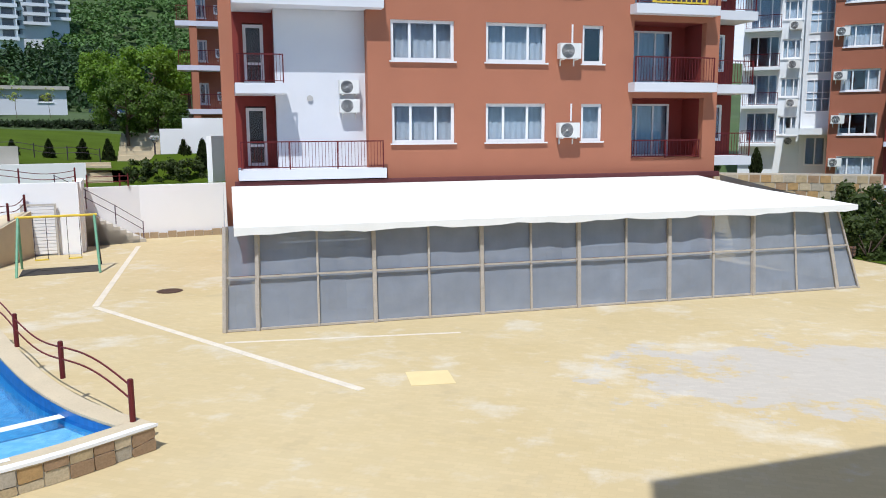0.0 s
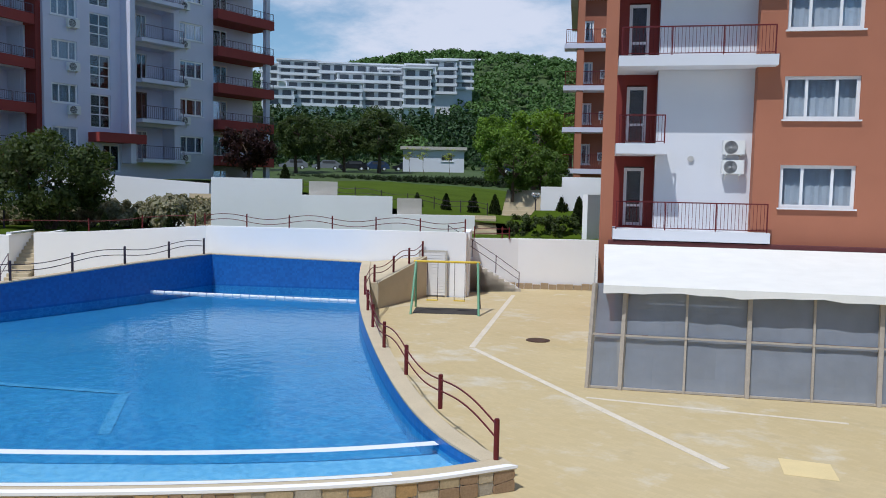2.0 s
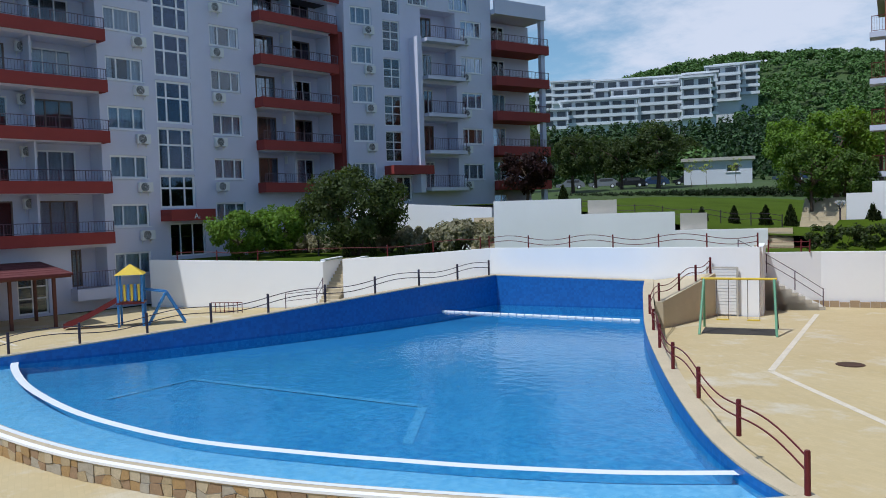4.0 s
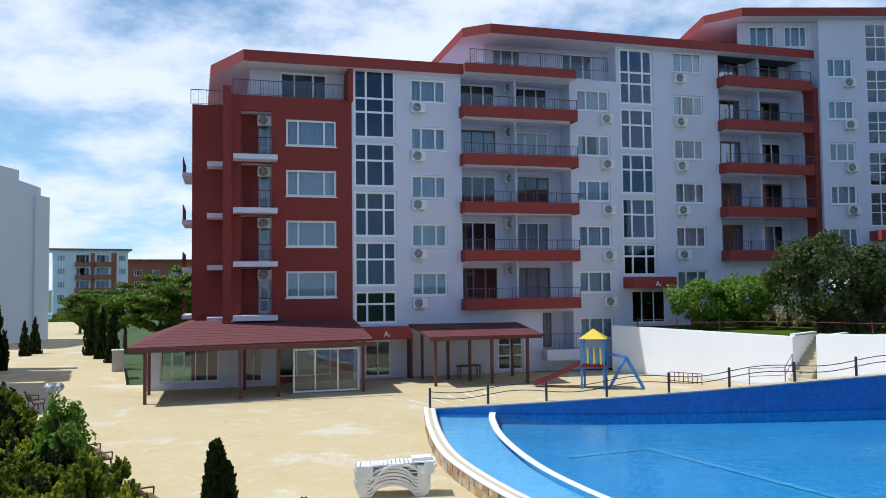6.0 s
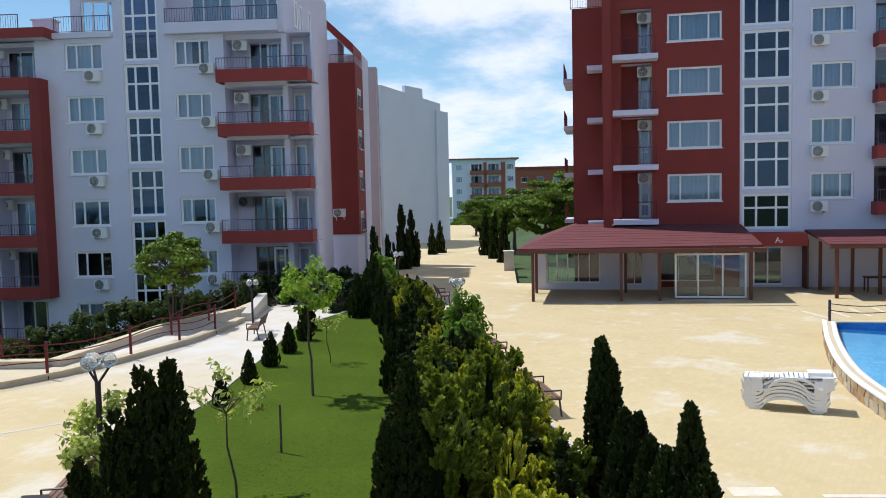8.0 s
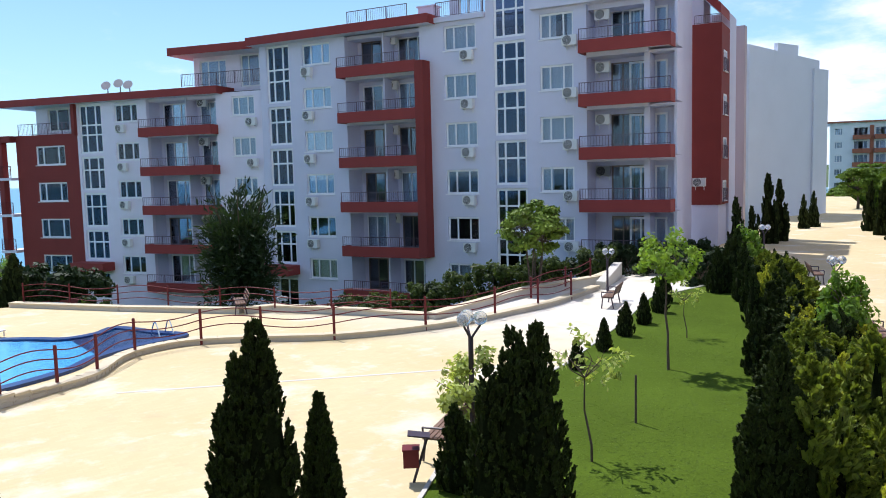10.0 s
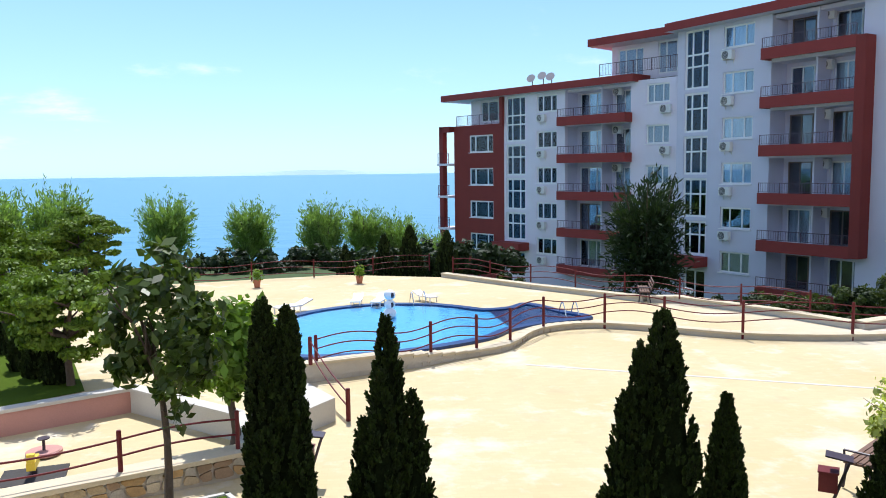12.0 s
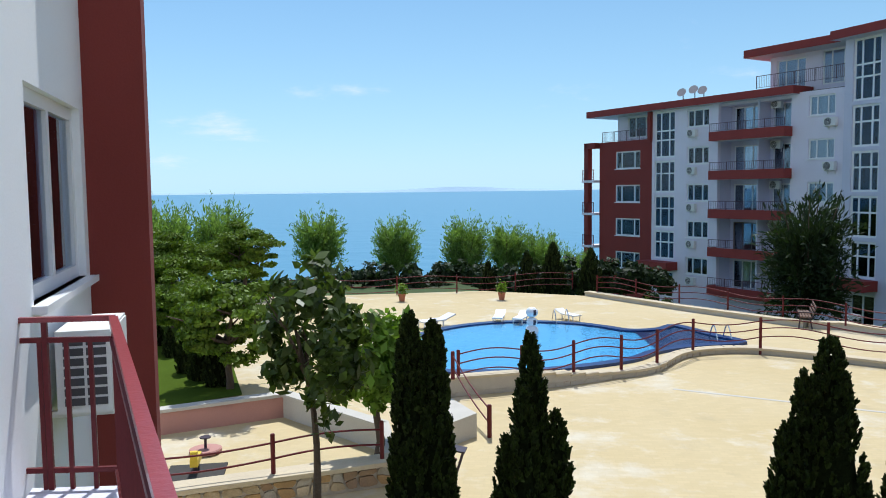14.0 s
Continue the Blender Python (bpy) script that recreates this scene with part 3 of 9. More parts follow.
# ---- apartment building B ----
# brighter lilac copy of the white, skylight on the shaded facade painted in
WHITE_SEA = material("skylit_white_render", (0.79, 0.75, 0.83), 0.85, var=0.05, scale=0.7, fine=60, bump=0.06, stain=0.18, stain_color=(0.55, 0.52, 0.5))
PALEROSE = material("pale_rose_render", (0.52, 0.42, 0.42), 0.85, var=0.06, scale=0.6, bump=0.05)
def building_b():
    m = fframe(112.25, 48.31)
    b = thing("apartment_building", "white and red apartment block by the sea", "apartment building", m)
    zt = 5.36
    zb = -4.2
    red = [(-51.2, -48.25, zt + PITCH * k - 1.5, zt + PITCH * k) for k in range(-2, 2)]
    mb = MB()
    wall_holes(mb, -53.2, -46.95, zb, 9.1, red, y=-0.02)
    mb.box(-53.2, 0.281, zb, -52.9, 11, 9.1)
    mb.box(-54.6, -0.6, zb, -54.1, -0.1, 9.1)
    mb.box(-54.6, -0.6, 8.6, -53.2, 0.0, 9.1)
    mb.put_split("red_wall", RED, b)
    for k in range(4):
        s = MB().box(-54.8, -0.7, -2.9 + 2.9 * k - 0.2, -53.202, 4.0, -2.9 + 2.9 * k).put("balcony", WHITE_SEA, b)
        child(new("railing", CACHE.setdefault("brail", railing_mesh(1.5, 0.95, 0.13, 2, METAL_RED))), s, at=(-54.75, -0.65, -2.9 + 2.9 * k))
    for h in red:
        window(b, h[0], h[2], h[1] - h[0], h[3] - h[2], (0.24, 0.52, 0.24), y=0.06)
    st = [(-46.7, -44.5, z0, z1) for z0, z1 in [(-0.7, 1.6), (1.85, 4.45), (4.7, 7.25), (7.5, 11.2)]]
    w1 = [(-43.3, -41.15, zt + PITCH * k - 1.35, zt + PITCH * k) for k in range(-2, 3)]
    w2 = [(-32.9, -31.0, zt + PITCH * k - 1.35, zt + PITCH * k) for k in range(-2, 3)]
    lg = [(-40.3, -34.2, 8.85 - PITCH * k, 8.85 - PITCH * k + 2.5) for k in range(5)]
    en = [(-46.4, -44.6, -3.8, -1.7)]
    mb = MB()
    wall_holes(mb, -46.945, -29.9, zb, 11.4, st + w1 + lg + en + w2)
    closed_shell(mb, -46.945, -29.9, zb, 11.4, 11, left=False)
    ph = [(-36.5, -34.2, 11.9, 14.0), (-33.0, -30.8, 11.9, 14.2)]
    wall_holes(mb, -37.0, -29.9, 11.4, 14.3, ph, y=1.5)
    mb.box(-37.0, 1.8, 11.4, -36.7, 11, 14.3)
    wall_holes(mb, -52.2, -46.95, 9.1, 11.4, [(-51.0, -48.0, 9.4, 11.2)], y=1.2)
    mb.put_split("wall", WHITE_SEA, b)
    window(b, -51.0, 9.4, 3.0, 1.8, y=1.3, sill=False, curtain=False)
    MB().box(-47.2, -0.3, 8.9, -46.9, 1.2, 11.4).put("red_fin", RED, b)
    for h in ph:
        window(b, h[0], h[2], h[1] - h[0], h[3] - h[2], y=1.6, sill=False, curtain=False)
    for h in w1 + w2:
        window(b, h[0], h[2], h[1] - h[0], h[3] - h[2])
    stair_glass(b, -46.7, 2.2, [(h[2], h[3]) for h in st])
    window(b, -46.4, -3.8, 1.8, 2.1, (0.5, 0.5), sill=False, name="entrance_door", curtain=False)
    MB().box(-47.3, -1.3, -1.5, -44.1, -0.025, -0.85).put("entrance_canopy", BAND, b)
    for h in lg:
        loggia(b, h[0], h[1], h[2], split=0.55)
    for k in range(-2, 3):
        ac(m, -43.0, zt + PITCH * k - 2.1)
        ac(m, -31.6, zt + PITCH * k - 2.1)
        ac(m, -36.6, 8.85 - PITCH * (k + 2) + 1.8, y=1.4)
    rooms(b, -46.9, -30.25, [-2.825 + PITCH * k for k in range(5)] + [11.45])
    roof_slab(b, [(-54.2, -0.7), (-33.6, -0.7), (-33.6, 11.5), (-54.2, 11.5)], 11.3, 11.85)
    roof_slab(b, [(-38.0, -0.2), (-29.8, -0.2), (-29.8, 11.5), (-38.0, 11.5)], 14.25, 14.8)
    child(new("railing", railing_mesh(7.6, 0.9, 0.14)), b, at=(-37.2, 0.2, 11.42 + 0.6))
    child(new("railing", railing_mesh(6.0, 0.9, 0.14)), b, at=(-53.0, 0.1, 9.1))
    # dishes on the roof
    return m


def building_b_wing():
    m = fframe(103.0, 42.8)
    b = thing("apartment_building", "white apartment wing with red framed balconies and end wall", "apartment building", m)
    zt = 5.46
    zb = -4.2
    st = [(-37.0, -35.0, z0, z1) for z0, z1 in [(-0.7, 1.6), (1.85, 4.45), (4.7, 7.25), (7.5, 10.1), (10.35, 14.2)]]
    st2 = [(-19.8, -17.8, z0, z0 + 2.6) for z0 in (-1.2, 1.7, 4.5, 7.4, 10.2)] + [(-19.8, -17.8, 13.0, 17.2)]
    w1 = [(-33.9, -31.6, zt + PITCH * k - 1.38, zt + PITCH * k) for k in range(-2, 4)]
    w2 = [(-23.1, -20.95, zt + PITCH * k - 1.45, zt + PITCH * k) for k in range(-2, 4)]
    w3 = [(-16.95, -14.95, zt + PITCH * k - 1.4, zt + PITCH * k) for k in range(-1, 4)]
    lg = [(-30.4, -24.8, 11.85 - PITCH * k, 11.85 - PITCH * k + 2.4) for k in range(6)]
    lg2 = [(-14.2, -9.5, 3.3 + PITCH * k, 3.3 + PITCH * k + 2.4) for k in range(-1, 4)]
    en = [(-36.8, -35.0, -3.8, -1.7)]
    mb = MB()
    wall_holes(mb, -37.6, -23.8, zb, 14.3, st + w1 + lg + en)
    wall_holes(mb, -23.8, -10.8, zb, 14.3, w2 + st2[:-1] + w3 + lg2 + [(-19.8, -17.8, 13.0, 14.3)])
    wall_holes(mb, -20.3, -17.36, 14.3, 17.8, [(-19.8, -17.8, 14.3, 17.2)])
    closed_shell(mb, -37.6, -23.8, zb, 14.3, 11, right=False)
    closed_shell(mb, -23.8, -10.8, zb, 14.3, 11.4, right=False)
    mb.box(-11.1, 0.301, zb, -10.8, 11.4, 18.5)
    wall_holes(mb, -23.6, -11.102, 14.3, 17.8, [(-16.6, -14.2, 14.6, 16.8), (-13.6, -11.6, 14.6, 16.8), (-23.0, -20.8, 14.6, 16.8)], y=1.8)
    mb.put_split("wall", WHITE, b)
    for h in w1 + w2 + w3:
        window(b, h[0], h[2], h[1] - h[0], h[3] - h[2])
    stair_glass(b, -37.0, 2.0, [(h[2], h[3]) for h in st])
    stair_glass(b, -19.8, 2.0, [(h[2], h[3]) for h in st2])
    window(b, -36.8, -3.8, 1.8, 2.1, (0.5, 0.5), sill=False, name="entrance_door", curtain=False)
    MB().box(-38.3, -1.3, -1.4, -34.8, -0.01, -0.75).put("entrance_canopy", BAND, b)
    for h in lg:
        loggia(b, h[0], h[1], h[2], split=0.5, height=2.4)
    for i, h in enumerate(lg2):
        if i:
            loggia(b, h[0], h[1], h[2], split=0, height=2.4, out=1.1)
        else:
            loggia(b, h[0], h[1], h[2], split=0, height=2.4, band_mat=WHITE, band=(-0.4, 0.05), lines=0.95)
        window(b, h[0] + 2.0, h[2] + 0.02, 2.1, 2.1, y=1.38, sill=False, name="balcony_door")
    MB().box(-24.68, -0.93, 0.1, -24.1, -0.01, 12.1).put("red_frame", RED, b)
    for k in range(-1, 4):
        ac(m, -33.8, zt + PITCH * k - 2.1)
        ac(m, -21.9, zt + PITCH * k - 2.1)
        ac(m, -15.5, zt + PITCH * k - 1.9)
        ac(m, -28.0, 11.85 - PITCH * (k + 1) + 1.75, y=1.4)
        ac(m, -13.9, 3.3 + PITCH * max(k, 0) + 1.6, y=0.9)
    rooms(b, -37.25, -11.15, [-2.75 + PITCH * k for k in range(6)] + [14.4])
    roof_slab(b, [(-38.0, -0.9), (-23.7, -0.9), (-23.7, 11.5), (-38.0, 11.5)], 14.25, 14.8)
    roof_slab(b, [(-23.69, 0.9), (-11.12, 0.9), (-11.12, 11.3), (-23.69, 11.3)], 17.8, 18.3, name="upper_roof")
    MB().box(-17.35, -0.45, 14.302, -11.102, -0.01, 14.88).put("terrace_parapet", WHITE, b)
    MB().box(-23.65, -0.2, 14.302, -20.35, 0.1, 14.6).put("terrace_parapet", WHITE, b)
    MB().box(-11.1, 0.0, 14.302, -10.8, 0.3, 18.5).put("end_pier", WHITE, b)
    window(b, -16.6, 14.6, 2.4, 2.2, y=1.9, sill=False)
    window(b, -13.6, 14.6, 2.0, 2.2, y=1.9, sill=False)
    window(b, -23.0, 14.6, 2.2, 2.2, y=1.9, sill=False)
    child(new("railing", railing_mesh(6.2, 0.8, 0.14)), b, at=(-17.3, -0.25, 14.88))
    child(new("railing", railing_mesh(3.2, 0.9, 0.14)), b, at=(-23.6, -0.05, 14.6))
    child(new("railing", railing_mesh(4.5, 0.9, 0.14)), b, at=(-30.0, -0.2, 14.8))
    MB().box(-25.4, 1.0, 14.8, -24.3, 1.8, 15.6).box(-25.5, 0.95, 15.6, -24.2, 1.85, 15.68).put("chimney", WHITE, b)
    for y0, z in ((2.2, 15.0), (3.4, 15.0), (5.6, 15.2), (2.4, 12.3), (4.6, 12.3)):
        window(b, 0, 0, 0.55, 1.5, (1.0,), y=0, name="end_window", sill=False).matrix_basis = pose(-10.73, y0, z, 0, 0, 90)
    # red end block towards the path
    mb = MB()
    mb.box(-11.6, 12.0, 2.75, -9.05, 15.2, 14.6)
    mb.put("red_end_block", RED, b)
    for k in range(4):
        z = 3.6 + PITCH * k - 0.6
        window(b, 0, 0, 1.2, 1.35, (0.5, 0.5), y=0, name="end_window").matrix_basis = pose(-9.0, 12.7, z, 0, 0, 90)
        child(new("railing", CACHE.setdefault("berail", railing_mesh(1.6, 0.95, 0.13))), b, at=pose(-8.95, 12.5, z - 0.1, 0, 0, 90))
    MB().box(-11.6, 12.1, -3, -9.2, 15.1, 2.74).put("base_wall", WHITE, b)
    MB().box(-10.5, 15.3, -3, -9.05, 18.0, 15.7).put("white_end_block", WHITE, b)
    MB().box(-10.5, 19.0, -3, -8.6, 20.0, 15.4).put("rose_end_block", PALEROSE, b, "pale rose rendered strip")
    roof_slab(b, [(-10.9, 11.5), (-9.05, 11.5), (-9.05, 15.0), (-10.9, 15.0)], [16.9, 15.1, 15.1, 16.9], [17.5, 15.75, 15.75, 17.5], name="end_roof")
    MB().box(-11.1, 12.5, 14.6, -10.3, 15.0, 16.3).put("roof_room", WHITE, b)
    child(new("railing", railing_mesh(1.7, 0.6, 0.14)), b, at=(-10.8, 12.1, 14.6))
    ac(m, -10.72, 4.0, 11.6)
    return b


known = standing()
building_b()
settle(known)
building_b_wing()


# ---- apartment building C, terracotta ----
def building_c():
    m = fframe(15.75, 27.47)
    b = thing("apartment_building", "terracotta apartment block with white balconies and windows", "apartment building", m)
    wz = [6.17 + PITCH * k for k in range(-1, 4)]
    wins = [(5.93, 8.23, z - 1.4, z) for z in wz[1:]] + [(9.41, 11.74, z - 1.4, z) for z in wz[1:]] + [(13.18, 14.04, z - 1.4, z) for z in wz[1:]]
    rec = [(15.3, 18.4, 4.1 + PITCH * k, 4.1 + PITCH * k + 2.3) for k in range(4)]
    mb = MB()
    wall_holes(mb, 5.1, 19.0, 0, 15.0, wins + rec)
    closed_shell(mb, 5.1, 19.0, 0, 15.0, 11, left=False)
    mb.box(5.1, 0.301, 0, 5.4, 1.6, 15)
    mb.put_split("wall", TERRA, b, "terracotta rendered wall")
    rooms(b, 5.45, 18.65, [0.1] + [3.7 + PITCH * k for k in range(4)] + [14.6])
    for h in wins:
        w = h[1] - h[0]
        window(b, h[0], h[2], w, 1.4, (0.3, 0.4, 0.3) if w > 2 else (1.0,), y=0.08)
    for k in range(4):
        z = wz[0] + PITCH * (k + 1)
        ac(m, 12.15, z - 1.25)
        MB().bar((12.75, -0.04, z - 0.65), (12.75, -0.04, z + 0.0), 0.035).put("pipe", PVC, b)
    # corner loggias on the uphill end
    for k, h in enumerate(rec):
        n = MB()
        wall_holes(n, 15.3, 18.4, h[2], h[3], [(15.6, 17.8, h[2] + 0.02, h[2] + 2.12)], th=0.15, y=1.5)
        n.box(15.15, 0.301, h[2], 15.3, 1.65, h[3])
        n.box(18.4, 0.301, h[2], 18.55, 1.65, h[3])
        n.box(15.3, 0.301, h[3], 18.4, 1.65, h[3] + 0.1)
        n.put("balcony_niche", RED, b)
        window(b, 15.6, h[2] + 0.02, 2.2, 2.1, (0.33, 0.34, 0.33), y=1.5, sill=False, name="balcony_door", bar=0.08)
        if k:
            bo = MB().box(15.1, -0.5, h[2] - 0.35, 18.65, -0.003, h[2]).box(15.3, -0.003, h[2] - 0.35, 18.4, 1.5, h[2]).put("balcony", CWHITE, b)
            child(new("railing", CACHE.setdefault("crail", railing_mesh(3.4, 0.95, 0.12, 2, METAL_RED))), bo, at=(15.15, -0.42, h[2]))
        else:
            bo = MB().box(15.3, 0.0, h[2] - 0.1, 18.4, 1.5, h[2]).put("balcony", TERRA, b)
            child(new("railing", CACHE.setdefault("crail0", railing_mesh(3.0, 0.7, 0.12, 2, METAL_RED))), bo, at=(15.35, 0.1, h[2]))
    # recessed white corner with balconies behind a pillar
    mb = MB()
    wall_holes(mb, 2.0, 5.1, 0, 15, [], y=0.5)
    mb.put("recessed_wall", CWHITE, b, "white recessed wall")
    mb = MB()
    doors = [(1.0, 1.7, 4.0 + PITCH * k, 4.05 + PITCH * k + 2.05) for k in range(4)]
    wall_holes(mb, 0.6, 2.0, 0, 15, doors, y=1.55)
    mb.box(0.62, 1.86, 0, 0.9, 11, 15)
    mb.box(2.005, 0.81, 0, 2.2, 1.9, 15)
    mb.put("door_bay", RED, b)
    tagged(MB().box(0.92, 2.3, 0.1, 2.0, 2.4, 14.9).put("interior", DARKIN, b), kind="stuff")
    for h in doors:
        window(b, h[0], h[2], 0.7, 2.05, (1.0,), (0.35, 0.65), y=1.62, sill=False, name="balcony_door", curtain=False)
    MB().box(0.2, -0.1, 0, 0.62, 0.3, 15).put("pillar", TERRA, b)
    for k in range(4):
        z = 3.6 + PITCH * k
        x1 = 2.3 if k == 1 else 5.62
        y0 = -0.5
        bo = MB().box(0.64, y0, z, x1, -0.003 if x1 > 5 else 0.45, z + 0.34).box(0.64, 0.452, z, 1.99, 1.54, z + 0.34)
        if x1 > 5:
            bo.box(0.64, -0.003, z, 5.08, 0.45, z + 0.34)
        bo = bo.put("balcony", CWHITE, b)
        L = x1 - 0.8
        child(new("railing", CACHE.setdefault(("cl", x1), railing_mesh(L, 0.95, 0.11, 2, METAL_RED))), bo, at=(0.72, y0 + 0.08, z + 0.34))
    ac(m @ Matrix.Translation((4.15, 0.5, 6.5)) @ Matrix.Scale(0.84, 4), 0, 0)
    ac(m @ Matrix.Translation((4.15, 0.5, 5.85)) @ Matrix.Scale(0.84, 4), 0, 0)
    MB().box(0.5, -0.45, 3.36, 18.95, -0.004, 3.56).put("flashing", SHINGLE_TRIM, b, "maroon felt flashing above the tent roof")
    MB().bar((3.15, 0.5, 6.35), (3.15, 0.44, 6.35), 0.1, 14).put("vent_cap", CONCRETE_TRIM, b)
    for k in range(4):
        z = 4.1 + PITCH * k
        eb = MB().box(19.002, 0.4, z - 0.35, 21.0, 4.4, z).put("end_balcony", CWHITE, b)
        child(new("railing", CACHE.setdefault("cend", railing_mesh(1.95, 0.95, 0.12, 2, METAL_RED))), eb, at=(19.02, 0.5, z))
        MB().box(19.002, 1.9, z + 0.002, 21.0, 4.4, z + 2.5).put("end_bay", RED, b)
        window(b, 19.5, z + 0.6, 1.0, 1.5, (0.5, 0.5), y=1.82, sill=False)
    roof_slab(b, [(-0.6, -1.2), (19.8, -1.2), (19.8, 11.5), (-0.6, 11.5)], 15.02, 15.6)
    return b


building_c()

# ---- ground, plaza, pool ----
def smooth(e0, e1, x):
    t = min(1.0, max(0.0, (x - e0) / (e1 - e0)))
    return t * t * (3 - 2 * t)


def land(x, y):
    """Height of the open land."""
    p = -0.454 * x + 0.891 * y
    q = 0.891 * x + 0.454 * y
    h = -0.5 - 2.6 * (1 - smooth(18, 25, math.hypot(x + 17, y - 17)))
    h += 3.0 * smooth(43.5, 49, p) + 4.6 * smooth(49, 95, p) + 16.5 * smooth(95, 290, p)
    hill = (32 + 24 * math.exp(-(((q - 34) / (150 if q < 34 else 95)) ** 2))) * smooth(260, 480, p) * (1 - smooth(520, 1500, p))
    h += hill * (1 + 0.06 * noise.noise(Vector((x / 60, y / 60, 0))))
    if y < -17:
        west = smooth(-10, -22, x)
        h -= 3.4 * smooth(-17, -36, y) * west
        h -= 16 * smooth(-50, -105, y)
    return h


GRASSLAND = material("meadow_ground", (0.05, 0.085, 0.022), 0.95, var=0.35, scale=0.05, fine=1.5, bump=0.3, stain=0.5, stain_color=(0.085, 0.085, 0.035))
LAWN = material("lawn", (0.062, 0.098, 0.009), 0.95, spec=0.05, var=0.3, scale=0.45, fine=30, bump=0.4, stain=0.45, stain_color=(0.085, 0.118, 0.014))
STONE = material("tan_stone", (0.36, 0.27, 0.17), 0.85, var=0.2, scale=3, fine=30, bump=0.4, island=0.35)
MORTAR = material("stone_mortar", (0.5, 0.45, 0.37), 0.9, var=0.1, scale=4, fine=40, bump=0.3)
COPING = material("beige_coping", (0.56, 0.47, 0.32), 0.75, var=0.1, scale=1.5, fine=30, bump=0.12, stain=0.25, stain_color=(0.42, 0.36, 0.26))
CONCRETE = material("pale_concrete", (0.52, 0.49, 0.43), 0.85, var=0.1, scale=1.0, fine=30, bump=0.15, stain=0.3, stain_color=(0.36, 0.33, 0.28))


def pavers():
    """Beige painted pavers, worn to grey in patches."""
    m = bpy.data.materials.new("beige_pavers")
    m.use_nodes = True
    n, l = m.node_tree.nodes, m.node_tree.links
    b = n["Principled BSDF"]
    b.inputs["Roughness"].default_value = 0.8
    b.inputs["Specular IOR Level"].default_value = 0.25
    co = n.new("ShaderNodeTexCoord")
    rot = n.new("ShaderNodeMapping")
    rot.inputs["Rotation"].default_value = (0, 0, radians(16))
    l.new(co.outputs["Object"], rot.inputs["Vector"])
    br = n.new("ShaderNodeTexBrick")
    br.inputs["Scale"].default_value = 1.0
    br.inputs["Mortar Size"].default_value = 0.006
    br.inputs["Brick Width"].default_value = 0.24
    br.inputs["Row Height"].default_value = 0.12
    br.inputs["Color1"].default_value = (0.97, 0.97, 0.97, 1)
    br.inputs["Color2"].default_value = (1.03, 1.03, 1.03, 1)
    br.inputs["Mortar"].default_value = (0.955, 0.955, 0.955, 1)
    l.new(rot.outputs[0], br.inputs["Vector"])

    def noise_at(scale, detail, lo, hi, t0, t1):
        t = n.new("ShaderNodeTexNoise")
        t.inputs["Scale"].default_value = scale
        t.inputs["Detail"].default_value = detail
        t.inputs["Roughness"].default_value = 0.62
        l.new(rot.outputs[0], t.inputs["Vector"])
        r = n.new("ShaderNodeMapRange")
        r.inputs["From Min"].default_value, r.inputs["From Max"].default_value = lo, hi
        r.inputs["To Min"].default_value, r.inputs["To Max"].default_value = t0, t1
        l.new(t.outputs["Fac"], r.inputs["Value"])
        return r.outputs[0]

    def mix(fac, a, c2):
        x = n.new("ShaderNodeMix")
        x.data_type = "RGBA"
        l.new(fac, x.inputs[0])
        if isinstance(a, tuple):
            x.inputs[6].default_value = (*a, 1)
        else:
            l.new(a, x.inputs[6])
        x.inputs[7].default_value = (*c2, 1)
        return x.outputs[2]

    base = mix(noise_at(0.25, 6, 0.35, 0.7, 0, 1), (0.53, 0.42, 0.225), (0.575, 0.47, 0.275))
    base = mix(noise_at(1.6, 8, 0.56, 0.72, 0, 0.3), base, (0.66, 0.60, 0.46))
    base = mix(noise_at(5.0, 8, 0.6, 0.75, 0, 0.35), base, (0.46, 0.36, 0.22))
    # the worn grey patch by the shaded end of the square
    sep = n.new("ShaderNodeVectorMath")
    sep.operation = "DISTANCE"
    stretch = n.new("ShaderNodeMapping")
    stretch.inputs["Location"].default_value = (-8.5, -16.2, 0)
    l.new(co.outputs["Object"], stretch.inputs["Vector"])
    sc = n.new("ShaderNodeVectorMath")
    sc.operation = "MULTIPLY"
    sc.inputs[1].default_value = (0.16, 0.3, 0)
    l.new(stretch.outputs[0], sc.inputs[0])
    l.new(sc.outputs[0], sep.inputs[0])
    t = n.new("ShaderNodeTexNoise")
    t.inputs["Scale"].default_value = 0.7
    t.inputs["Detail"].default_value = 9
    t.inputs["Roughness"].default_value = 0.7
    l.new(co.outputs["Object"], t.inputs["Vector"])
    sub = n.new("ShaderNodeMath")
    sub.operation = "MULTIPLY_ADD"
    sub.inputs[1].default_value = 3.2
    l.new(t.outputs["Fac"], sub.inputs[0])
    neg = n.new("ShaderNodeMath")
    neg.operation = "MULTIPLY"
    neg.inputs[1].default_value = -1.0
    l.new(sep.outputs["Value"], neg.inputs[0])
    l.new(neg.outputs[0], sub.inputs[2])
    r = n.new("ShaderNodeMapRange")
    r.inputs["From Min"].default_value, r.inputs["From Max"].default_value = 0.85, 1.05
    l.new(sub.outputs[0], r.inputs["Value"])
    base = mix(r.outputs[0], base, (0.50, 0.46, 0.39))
    base = mix(noise_at(0.4, 9, 0.54, 0.66, 0, 0.6), base, (0.64, 0.60, 0.50))
    base = mix(noise_at(0.9, 9, 0.58, 0.7, 0, 0.45), base, (0.44, 0.36, 0.22))
    mul = n.new("ShaderNodeMix")
